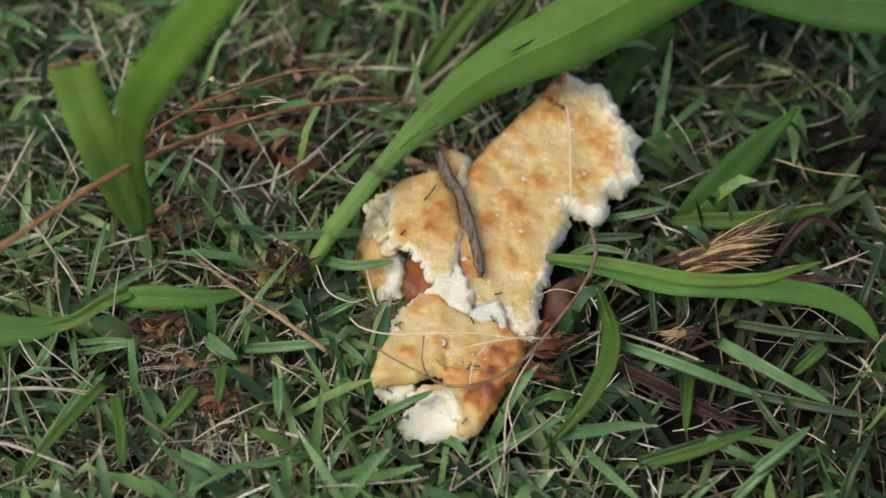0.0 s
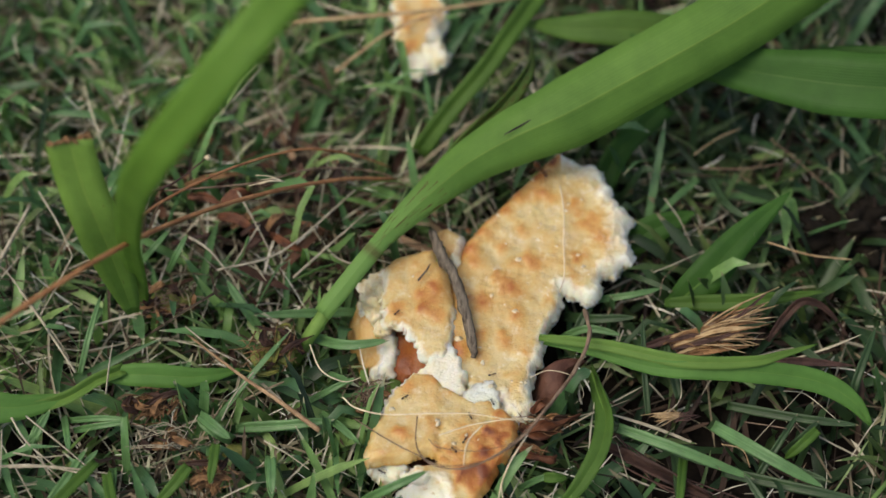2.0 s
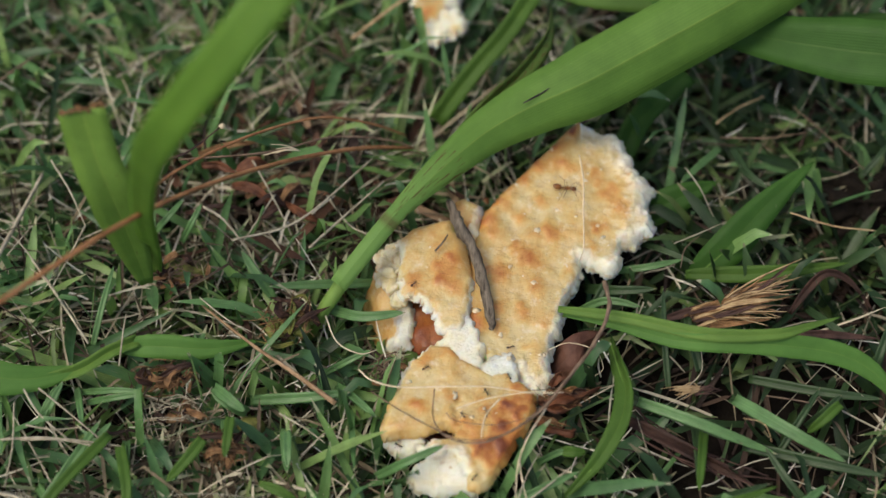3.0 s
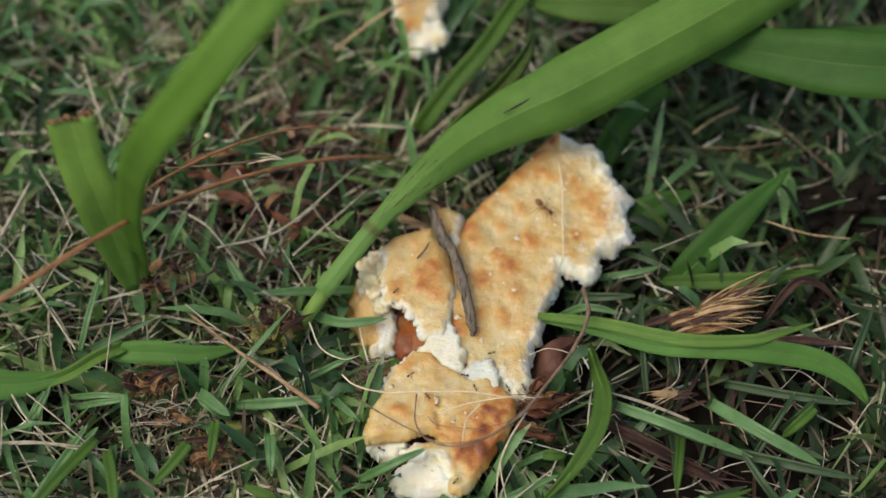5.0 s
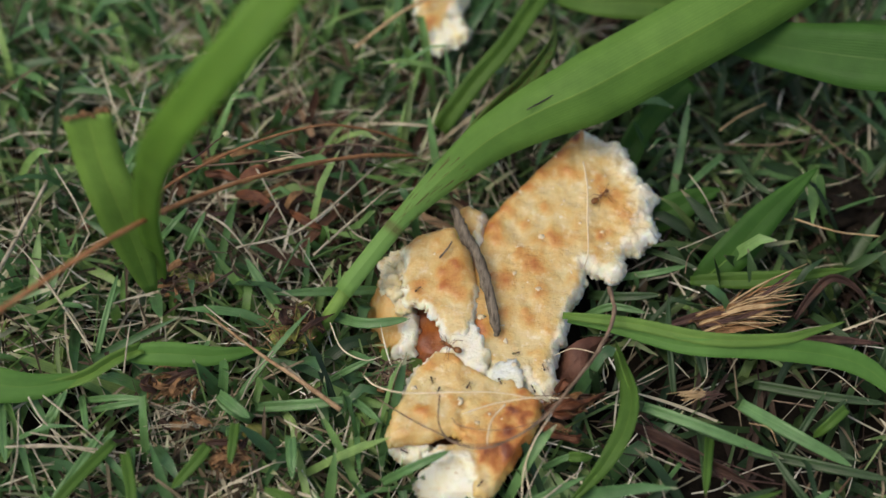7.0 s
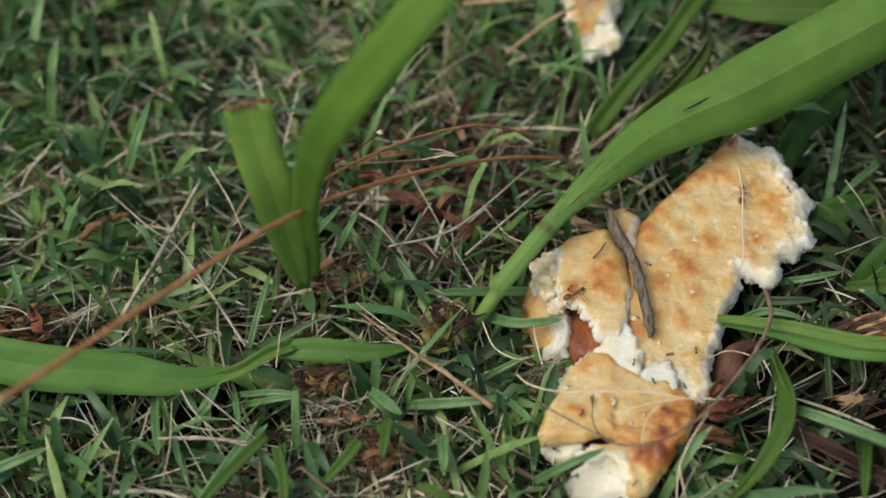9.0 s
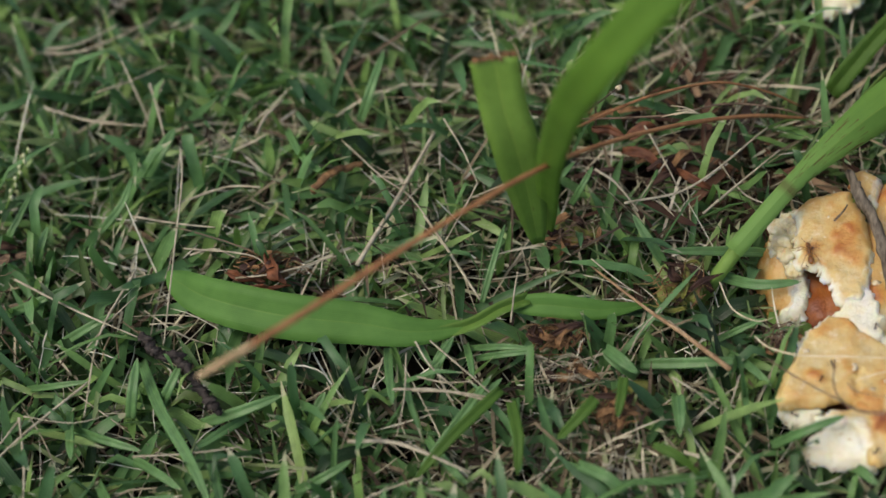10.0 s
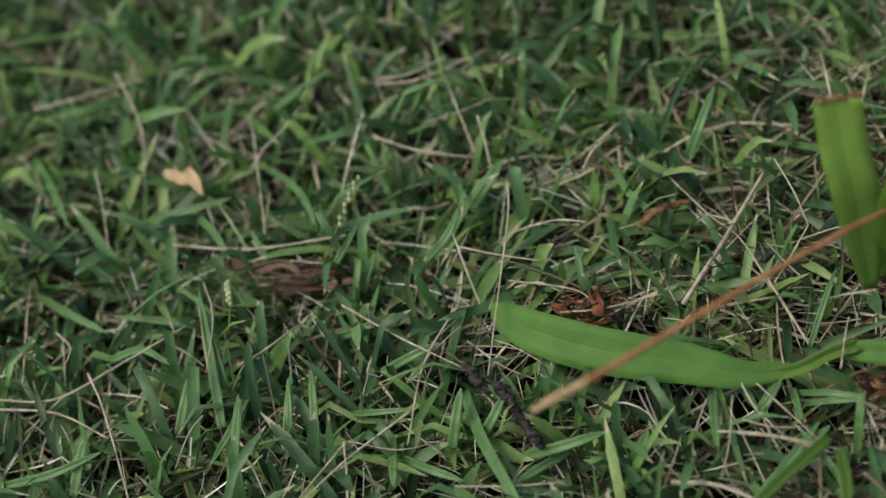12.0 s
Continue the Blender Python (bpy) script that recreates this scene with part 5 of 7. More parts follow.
straw([(-0.2318, 0.0503, 0.0130), (-0.2169, 0.0461, 0.0130), (-0.2012, 0.0449, 0.0130)], 0.00060)
straw([(-0.2386, 0.0691, 0.0140), (-0.2236, 0.0719, 0.0140), (-0.2048, 0.0833, 0.0140)], 0.00067)
straw([(-0.2177, 0.0563, 0.0130), (-0.2082, 0.0602, 0.0130), (-0.1992, 0.0670, 0.0130)], 0.00045)
straw([(-0.2031, 0.0598, 0.0130), (-0.1989, 0.0504, 0.0130), (-0.1955, 0.0412, 0.0130)], 0.00067)
straw([(-0.1997, 0.0151, 0.0120), (-0.1885, 0.0139, 0.0120), (-0.1765, 0.0123, 0.0120)], 0.00053)
straw([(-0.1854, 0.0212, 0.0120), (-0.1764, 0.0255, 0.0120), (-0.1663, 0.0260, 0.0120)], 0.00060)
straw([(-0.1699, 0.0432, 0.0130), (-0.1673, 0.0489, 0.0130), (-0.1643, 0.0554, 0.0130)], 0.00075)
straw([(-0.1330, -0.0496, 0.0110), (-0.1199, -0.0506, 0.0110), (-0.1019, -0.0566, 0.0110)], 0.00097)
straw([(-0.1235, -0.0343, 0.0110), (-0.1104, -0.0343, 0.0110), (-0.0958, -0.0372, 0.0110)], 0.00060)
straw([(-0.1193, -0.0200, 0.0110), (-0.1140, -0.0266, 0.0110), (-0.1069, -0.0341, 0.0110)], 0.00053)
straw([(-0.1211, -0.0241, 0.0120), (-0.1212, -0.0360, 0.0120), (-0.1208, -0.0481, 0.0120)], 0.00038)
straw([(-0.1836, 0.0046, 0.0130), (-0.1679, 0.0030, 0.0130), (-0.1588, -0.0019, 0.0130)], 0.00045)
straw([(-0.1683, -0.0042, 0.0130), (-0.1566, -0.0017, 0.0130), (-0.1424, 0.0040, 0.0130)], 0.00053)
straw([(-0.1312, -0.0677, 0.0100), (-0.1227, -0.0628, 0.0100), (-0.1133, -0.0579, 0.0100)], 0.00053)
straw([(-0.2515, -0.0281, 0.0120), (-0.2464, -0.0233, 0.0120), (-0.2390, -0.0148, 0.0120)], 0.00045)
straw([(-0.1180, -0.0297, 0.0100), (-0.1107, -0.0311, 0.0100), (-0.1037, -0.0303, 0.0100)], 0.00045)
straw([(-0.2671, -0.0111, 0.0120), (-0.2614, -0.0234, 0.0120), (-0.2575, -0.0337, 0.0120)], 0.00038)
straw([(-0.2039, -0.0266, 0.0120), (-0.1981, -0.0175, 0.0120), (-0.1941, -0.0102, 0.0120)], 0.00038)
straw([(-0.1819, 0.0032, 0.0120), (-0.1761, 0.0053, 0.0120), (-0.1696, 0.0030, 0.0120)], 0.00053)
straw([(-0.0684, 0.0231, 0.0140), (-0.0527, 0.0298, 0.0140), (-0.0316, 0.0494, 0.0140)], 0.00060)
straw([(-0.0479, 0.0206, 0.0140), (-0.0390, 0.0299, 0.0140), (-0.0284, 0.0419, 0.0140)], 0.00060)
straw([(-0.0767, 0.0346, 0.0130), (-0.0711, 0.0293, 0.0130), (-0.0647, 0.0215, 0.0130)], 0.00067)
straw([(-0.1209, 0.0184, 0.0120), (-0.1119, 0.0055, 0.0120), (-0.1039, -0.0072, 0.0120)], 0.00075)
straw([(0.0538, 0.0483, 0.0110), (0.0567, 0.0406, 0.0110), (0.0602, 0.0321, 0.0110)], 0.00045)
straw([(0.0490, 0.0235, 0.0110), (0.0556, 0.0263, 0.0110), (0.0628, 0.0302, 0.0110)], 0.00038)
straw([(0.0504, 0.0165, 0.0100), (0.0523, 0.0219, 0.0100), (0.0565, 0.0270, 0.0100)], 0.00038)
straw([(0.0857, 0.0695, 0.0100), (0.0931, 0.0610, 0.0100), (0.1029, 0.0482, 0.0100)], 0.00053)
straw([(0.0810, 0.0333, 0.0110), (0.0911, 0.0298, 0.0110), (0.1033, 0.0273, 0.0110)], 0.00067)
straw([(0.0645, 0.0591, 0.0100), (0.0771, 0.0597, 0.0100), (0.0886, 0.0607, 0.0100)], 0.00060)
straw([(0.0636, 0.0639, 0.0100), (0.0700, 0.0683, 0.0100), (0.0776, 0.0732, 0.0100)], 0.00060)
straw([(0.0492, -0.0200, 0.0100), (0.0528, -0.0150, 0.0100), (0.0539, -0.0065, 0.0100)], 0.00045)
straw([(0.0412, -0.0534, 0.0090), (0.0399, -0.0407, 0.0090), (0.0364, -0.0276, 0.0090)], 0.00045)
straw([(0.0798, -0.0253, 0.0120), (0.0763, -0.0243, 0.0120), (0.0691, -0.0232, 0.0120)], 0.00053)
straw([(0.0028, -0.0646, 0.0110), (0.0068, -0.0476, 0.0110), (0.0129, -0.0349, 0.0110)], 0.00038)
straw([(-0.0111, -0.0650, 0.0090), (0.0059, -0.0529, 0.0090), (0.0206, -0.0404, 0.0090)], 0.00045)
straw([(-0.0418, -0.0622, 0.0100), (-0.0223, -0.0607, 0.0100), (-0.0139, -0.0600, 0.0100)], 0.00053)
straw([(-0.0953, -0.0143, 0.0130), (-0.0949, -0.0041, 0.0130), (-0.0947, 0.0011, 0.0130)], 0.00045)
straw([(-0.1156, -0.0196, 0.0110), (-0.1061, -0.0280, 0.0110), (-0.0983, -0.0347, 0.0110)], 0.00045)
straw([(-0.1185, -0.0344, 0.0110), (-0.1070, -0.0337, 0.0110), (-0.0925, -0.0364, 0.0110)], 0.00060)
straw([(-0.0651, -0.0218, 0.0120), (-0.0618, -0.0143, 0.0120), (-0.0576, -0.0076, 0.0120)], 0.00038)
straw([(-0.0761, 0.0066, 0.0120), (-0.0698, 0.0013, 0.0120), (-0.0629, -0.0041, 0.0120)], 0.00038)
straw([(-0.0542, -0.0267, 0.0100), (-0.0483, -0.0301, 0.0100), (-0.0424, -0.0351, 0.0100)], 0.00045)
straw([(0.0629, -0.0291, 0.0110), (0.0685, -0.0309, 0.0110), (0.0695, -0.0358, 0.0110)], 0.00038)
straw([(0.0808, -0.0124, 0.0090), (0.0864, -0.0150, 0.0090), (0.0944, -0.0219, 0.0090)], 0.00045)
straw([(0.0957, -0.0329, 0.0110), (0.0993, -0.0264, 0.0110), (0.1040, -0.0215, 0.0110)], 0.00053)
straw([(-0.1041, 0.0790, 0.0120), (-0.0981, 0.0850, 0.0120), (-0.0919, 0.0890, 0.0120)], 0.00045)
straw([(-0.0704, 0.0784, 0.0120), (-0.0643, 0.0864, 0.0120), (-0.0597, 0.0946, 0.0120)], 0.00060)
straw([(-0.0644, 0.0506, 0.0120), (-0.0577, 0.0372, 0.0120), (-0.0528, 0.0260, 0.0120)], 0.00045)
straw([(-0.0578, 0.0391, 0.0120), (-0.0620, 0.0299, 0.0120), (-0.0663, 0.0226, 0.0120)], 0.00045)
straw([(-0.0440, 0.0403, 0.0100), (-0.0377, 0.0326, 0.0100), (-0.0315, 0.0270, 0.0100)], 0.00045)
straw([(-0.3158, -0.0458, 0.0130), (-0.2984, -0.0435, 0.0130), (-0.2855, -0.0324, 0.0130), (-0.2668, -0.0158, 0.0130)], 0.00060)
straw([(-0.2921, -0.0349, 0.0130), (-0.2836, -0.0464, 0.0130), (-0.2690, -0.0710, 0.0130)], 0.00060)
straw([(-0.3153, -0.0481, 0.0120), (-0.2972, -0.0480, 0.0120), (-0.2809, -0.0533, 0.0120)], 0.00067)
straw([(-0.3117, 0.0327, 0.0130), (-0.3052, 0.0189, 0.0130), (-0.2989, 0.0056, 0.0130)], 0.00053)
straw([(-0.3165, 0.0688, 0.0130), (-0.3026, 0.0501, 0.0130), (-0.2944, 0.0268, 0.0130)], 0.00067)
straw([(-0.3381, 0.0532, 0.0130), (-0.3269, 0.0582, 0.0130), (-0.3078, 0.0671, 0.0130)], 0.00075)
straw([(-0.2764, 0.0925, 0.0140), (-0.2735, 0.0836, 0.0140), (-0.2719, 0.0727, 0.0140)], 0.00060)
straw([(-0.2396, 0.0702, 0.0140), (-0.2266, 0.0731, 0.0140), (-0.2162, 0.0802, 0.0140)], 0.00060)
straw([(-0.2318, 0.0506, 0.0130), (-0.2211, 0.0472, 0.0130), (-0.2092, 0.0456, 0.0130)], 0.00053)
straw([(-0.2679, -0.0033, 0.0130), (-0.2617, -0.0139, 0.0130), (-0.2591, -0.0317, 0.0130)], 0.00045)
straw([(-0.3094, -0.0402, 0.0130), (-0.3151, -0.0187, 0.0130), (-0.3181, -0.0076, 0.0130)], 0.00045)
straw([(-0.3056, -0.0228, 0.0120), (-0.3014, -0.0279, 0.0120), (-0.2999, -0.0341, 0.0120)], 0.00045)
straw([(-0.2597, -0.0603, 0.0120), (-0.2588, -0.0501, 0.0120), (-0.2567, -0.0439, 0.0120)], 0.00045)
straw([(-0.2434, -0.0530, 0.0110), (-0.2387, -0.0591, 0.0110), (-0.2340, -0.0651, 0.0110)], 0.00045)

straw([(-0.0512, 0.1117, 0.012), (-0.029, 0.1096, 0.0175), (-0.0088, 0.1108, 0.019), (0.0081, 0.1147, 0.018), (0.022, 0.1203, 0.014)], 0.0011, TAN_STRAW, "long tan dry straw lying over the bread scrap")
straw([(-0.0382, 0.0936, 0.011), (-0.0214, 0.1038, 0.0165), (-0.0046, 0.1106, 0.019)], 0.0009, TAN_STRAW, "long tan dry straw lying over the bread scrap")
straw([(-0.0442, 0.1191, 0.012), (-0.0393, 0.1145, 0.014), (-0.0316, 0.1114, 0.015)], 0.0007)

# fine roots and fibres over and around the bread
FIBRE = "fine dry grass root curling over the bread"
stick_thing("root", "brown wiry dry root arching over the bread", "root", [(0.0290, 0.0060, 0.0200), (0.0297, -0.0025, 0.0210), (0.0256, -0.0132, 0.0220), (0.0186, -0.0236, 0.0230), (0.0119, -0.0325, 0.0230), (0.0047, -0.0377, 0.0220), (-0.0038, -0.0409, 0.0210), (-0.0115, -0.0390, 0.0200), (-0.0152, -0.0331, 0.0190), (-0.0149, -0.0244, 0.0180)], [0.0006, 0.0005, 0.00045, 0.0003, 0.0002, 0.00016], BROWN_ROOT, 7, 0.14, "roots", 60)
def fibre(line, thick, stuff):
    stick_thing("fibre", FIBRE, "root", line, [thick * 0.8, thick * 0.75, thick * 0.45], stuff, 5, 0.05, "fibres", 24)


fibre([(-0.0341, -0.0163, 0.0140), (-0.0308, -0.0205, 0.0160), (-0.0235, -0.0237, 0.0180), (-0.0120, -0.0241, 0.0190), (-0.0006, -0.0243, 0.0190), (0.0094, -0.0256, 0.0180), (0.0174, -0.0248, 0.0170)], 0.00030, CREAM_STRAW)
fibre([(-0.0095, -0.0298, 0.0180), (-0.0006, -0.0273, 0.0190), (0.0101, -0.0257, 0.0190), (0.0152, -0.0257, 0.0180)], 0.00028, CREAM_STRAW)
fibre([(0.0014, -0.0276, 0.0190), (-0.0019, -0.0317, 0.0190), (-0.0031, -0.0357, 0.0190), (-0.0034, -0.0389, 0.0185)], 0.00030, CREAM_STRAW)
fibre([(-0.0309, -0.0221, 0.0130), (-0.0235, -0.0297, 0.0170), (-0.0157, -0.0355, 0.0190), (-0.0079, -0.0396, 0.0200), (0.0033, -0.0381, 0.0210), (0.0127, -0.0303, 0.0220)], 0.00022, BROWN_ROOT)
fibre([(0.0127, -0.0319, 0.0220), (0.0079, -0.0380, 0.0170), (0.0054, -0.0449, 0.0120), (0.0047, -0.0621, 0.0090)], 0.00028, CREAM_STRAW)
fibre([(0.0080, -0.0369, 0.0150), (0.0062, -0.0417, 0.0120), (0.0081, -0.0529, 0.0090)], 0.00030, CREAM_STRAW)
fibre([(0.0145, -0.0096, 0.0120), (0.0196, -0.0087, 0.0140), (0.0261, -0.0110, 0.0140), (0.0283, -0.0144, 0.0110), (0.0261, -0.0163, 0.0100)], 0.00014, CREAM_STRAW)
fibre([(-0.0121, -0.0309, 0.0180), (-0.0093, -0.0334, 0.0180), (0.0006, -0.0349, 0.0190), (0.0091, -0.0332, 0.0200)], 0.00016, BROWN_ROOT)
fibre([(-0.0431, 0.0008, 0.0120), (-0.0399, -0.0076, 0.0130), (-0.0340, -0.0111, 0.0130), (-0.0296, -0.0094, 0.0120)], 0.00025, CREAM_STRAW)
straw([(0.0244, 0.0474, 0.0183), (0.0245, 0.0391, 0.0180), (0.0243, 0.0289, 0.0166), (0.0245, 0.0198, 0.0152), (0.0230, 0.0149, 0.0145)], 0.00042, CREAM_STRAW, "pale dry straw lying on the bread crust")
straw([(-0.0146, 0.0175, 0.0170), (-0.0128, 0.0203, 0.0174), (-0.0113, 0.0223, 0.0176)], 0.0005, BARK, "short grey splinter lying on the bread crust")

# brown stalk and debris
stick_thing("brown_stalk", "straight brown dry stalk lying in the grass", "stalk", [(-0.0774, 0.0079, 0.0080), (-0.0620, -0.0075, 0.0120), (-0.0514, -0.0161, 0.0130), (-0.0399, -0.0250, 0.0120)], [0.0003, 0.0005, 0.0007], TAN_STALK)
stick_thing("brown_stalk", "short brown twig with a pale broken tip", "twig", [(-0.1521, 0.0249, 0.0120), (-0.1476, 0.0316, 0.0120), (-0.1399, 0.0365, 0.0100)], [0.0010, 0.0011, 0.0007], HUSK, 7, 0.2)


def shaggy(name, label, at, size, material, fibres, seed, squash=(1.2, 1.0, 0.7), tone=None):
    """A rotten tuft: an uneven core with dry scales and fibres round it."""
    r = random.Random(seed)
    ob = thing(name, label, "plant debris", at)
    part("core", lump("core", (0, 0, -0.2 * size), size * 0.3, material, seed, squash, 1.1, 2.2), ob)
    def spot(reach):
        a, q = r.uniform(0, 6.28), reach * math.sqrt(r.random())
        return Vector((math.cos(a) * q * squash[0], math.sin(a) * q * squash[1], r.uniform(-0.1, 0.45) * size))

    for k in range(fibres):
        p0, p1 = spot(size * 0.8), spot(size * 1.1)
        mid = (p0 + p1) / 2 + Vector((r.uniform(-1, 1), r.uniform(-1, 1), r.uniform(0, 1))) * size * 0.35
        if k % 4:
            part("fibre", rod("fibre", [p0, mid, p1], [0.00018, 0.00015, 0.00008], tone or material, 8, 4, 0.1, seed + k), ob)
        else:
            part("scale", strap("scale", [p0, mid, p1], size * r.uniform(0.10, 0.30), (material, DARK_LEAF)[(k // 4) % 2], 8, 0.9, (r.uniform(-0.5, 0.5), -0.5, 0.8), "lance", (r.uniform(-60, 60), r.uniform(-60, 60)), wave=0.5, seed=seed + k), ob)
    return ob


foot = shaggy("husk_tuft", "rotting green and brown husk at the weed's foot", [(-0.0530, 0.0008, 0.0080)][0], 0.0085, HUSK_GREEN, 38, 1, (1.3, 1, 0.7), HUSK)
for k, (at, size) in enumerate((((0.0035, -0.001, 0.000), 0.0027), ((-0.004, -0.001, -0.001), 0.0022), ((0.006, 0.002, 0.000), 0.0018))):
    part("bud", lump("bud", at, size, BUD, 60 + k, (0.9, 1.2, 0.8), 0.25, 1.4), foot, "swollen yellow-green bud")
shaggy("husk_tuft", "dry brown sheath remains of a weed", [(-0.0833, 0.0162, 0.0070)][0], 0.0070, HUSK, 38, 2, (1.4, 0.8, 0.6), BROWN_ROOT)
shaggy("husk_tuft", "crumpled red-brown dead leaf tuft in the grass", [(-0.0834, -0.0159, 0.0080)][0], 0.0070, HUSK, 36, 3, (1.3, 0.8, 0.5))
shaggy("husk_tuft", "orange-brown dead leaf scrap in the grass", [(-0.0806, -0.0260, 0.0080)][0], 0.0075, HUSK, 22, 4, (1.3, 0.5, 0.4), PALE_STRAW)
shaggy("husk_tuft", "shaggy orange-brown root stub in the grass", [(-0.0682, -0.0360, 0.0080)][0], 0.0075, HUSK, 38, 5, (1.1, 0.9, 0.7))
shaggy("husk_tuft", "curled dark brown debris beside the bread", [(-0.0269, -0.0131, 0.0060)][0], 0.0055, HUSK, 30, 6, (1, 0.9, 0.6), BROWN_ROOT)
shaggy("husk_tuft", "curled red-brown dead leaf under the root", [(0.0178, -0.0221, 0.0080)][0], 0.0070, HUSK, 26, 7, (1.5, 0.5, 0.4))
for word, label, root, ends, stuff, count in (
    ("frayed_tuft", "pale frayed tuft of a broken dry stem", [(0.0526, -0.0200, 0.0080), (0.0542, -0.0186, 0.0080)], [(0.0421, -0.0205, 0.0110), (0.0478, -0.0245, 0.0090), (0.0463, -0.0192, 0.0110)], TAN_STRAW, 34),
    ("frayed_tuft", "dark brown end of a broken dry stem", [(0.0515, -0.0210, 0.0080), (0.0524, -0.0190, 0.0080)], [(0.0599, -0.0190, 0.0090), (0.0581, -0.0207, 0.0080), (0.0565, -0.0179, 0.0090)], PURPLE_STRAW, 12),
    ("frayed_tuft", "torn orange-brown dry fibres by the bread", [(0.0104, -0.0261, 0.0070), (0.0125, -0.0286, 0.0070)], [(0.0210, -0.0312, 0.0100), (0.0163, -0.0335, 0.0090), (0.0189, -0.0287, 0.0100)], HUSK, 26),
):
    tuft = thing(word, label, "dry grass", group="frayed tufts")
    for k in range(count):
        p0 = Vector(root[0]).lerp(Vector(root[1]), random.random())
        a, b = random.random(), random.random() * 0.8
        p1 = Vector(ends[0]).lerp(Vector(ends[1]), a).lerp(Vector(ends[2]), b)
        p1 = p0.lerp(p1, random.uniform(0.5, 1.0))
        mid = p0.lerp(p1, 0.5) + Vector((random.gauss(0, 0.0005), random.gauss(0, 0.0005), random.uniform(0, 0.0012)))
        part("fibre", rod("fibre", [p0, mid, p1], [0.00024, 0.0002, 0.00008], stuff, 6, 4, 0.1, k), tuft)
shaggy("husk_tuft", "red-brown dead leaf pieces behind the flat leaf", [(-0.1606, 0.0011, 0.0090)][0], 0.0080, HUSK, 24, 10, (1.6, 0.6, 0.4))
shaggy("husk_tuft", "dark brown dead leaf litter under the lawn", [(-0.2467, 0.0034, 0.0060)][0], 0.0110, BROWN_ROOT, 26, 11, (1.8, 0.7, 0.35))
litter = random.Random(44)
for k in range(11):
    x, y, z = litter.gauss(-0.060, 0.013), litter.gauss(0.044, 0.008), litter.uniform(0.004, 0.011)
    a, reach = litter.uniform(-0.6, 0.9), litter.uniform(0.004, 0.010)
    ends = [(x - math.cos(a) * reach, y - math.sin(a) * reach, z - 0.001), (x, y + litter.gauss(0, 0.0015), z + litter.uniform(0, 0.003)), (x + math.cos(a) * reach, y + math.sin(a) * reach, z - litter.uniform(0, 0.002))]
    keep_clear(ends, 0.002, z - 0.001)
    tagged(new("dead_leaf", strap("dead_leaf", ends, litter.uniform(0.0016, 0.0036), (RED_LEAF, DARK_LEAF, HUSK)[k % 3], 14, 0.5, shape="lance", twist=(litter.uniform(-40, 40), litter.uniform(-40, 40)), wave=0.4, seed=k)), "shrivelled red-brown dead leaf under the weed", "leaf", "dead leaves")
tagged(new("dead_leaf", strap("dead_leaf", [(0.0149, -0.0112, -0.0010), (0.0190, -0.0084, 0.0040), (0.0236, -0.0040, 0.0060), (0.0306, 0.0007, 0.0030)], 0.0075, DEAD_LEAF, 16, -0.3, shape="lance", twist=(-35, 20), wave=0.25)), "curled smooth pinkish-brown dead leaf beside the bread", "leaf")
for line, wide in (([(0.0138, -0.0241, 0.0100), (0.0176, -0.0233, 0.0120), (0.0220, -0.0231, 0.0120), (0.0276, -0.0199, 0.0110)], 0.0042), ([(0.0113, -0.0220, 0.0080), (0.0148, -0.0243, 0.0090), (0.0199, -0.0243, 0.0090), (0.0230, -0.0215, 0.0080)], 0.0034), ([(0.0103, -0.0285, 0.0090), (0.0138, -0.0311, 0.0100), (0.0188, -0.0325, 0.0100), (0.0208, -0.0310, 0.0090)], 0.0034), ([(0.0150, -0.0189, 0.0090), (0.0170, -0.0161, 0.0100), (0.0181, -0.0142, 0.0090)], 0.003), ([(-0.1718, -0.0002, 0.0100), (-0.1657, -0.0031, 0.0120), (-0.1605, -0.0037, 0.0110)], 0.0036), ([(-0.1609, 0.0033, 0.0130), (-0.1582, -0.0016, 0.0140), (-0.1547, -0.0049, 0.0120)], 0.0046), ([(-0.1655, -0.0058, 0.0100), (-0.1592, -0.0061, 0.0120), (-0.1536, -0.0045, 0.0110)], 0.0036)):
    tagged(new("curled_leaf", strap("curled_leaf", line, wide * 0.72, RED_LEAF, 18, 1.3, shape="lance", twist=(-40, 90), wave=0.9)), "curled red-brown dead leaf in the grass", "leaf", "curled leaves")
tagged(new("soil_clod", lump("soil_clod", [(0.1068, 0.0458, -0.0030)][0], 0.0085, SOIL, 15, (1.5, 1.0, 0.8), 1.0, 2.6, 5)), "crumbly dark clod of soil in the grass", "soil")
tagged(new("green_bud", lump("green_bud", [(-0.0618, -0.0264, 0.0030)][0], 0.0028, HUSK_GREEN, 16, (1.3, 0.9, 0.8), 0.2)), "round yellow-green bud among the grass", "bud")
tagged(new("yellow_leaf", strap("yellow_leaf", [(-0.2925, 0.0361, 0.0090), (-0.2853, 0.0332, 0.0100), (-0.2812, 0.0343, 0.0090)], 0.0036, YELLOWED, 10, 0.3, shape="lance")), "small yellowed leaf scrap on the lawn", "leaf", "yellow leaves")
tagged(new("yellow_leaf", strap("yellow_leaf", [(-0.2845, 0.0356, 0.0120), (-0.2800, 0.0304, 0.0130), (-0.2774, 0.0271, 0.0110)], 0.0036, YELLOWED, 10, 0.3, shape="lance")), "small yellowed leaf scrap on the lawn", "leaf", "yellow leaves")

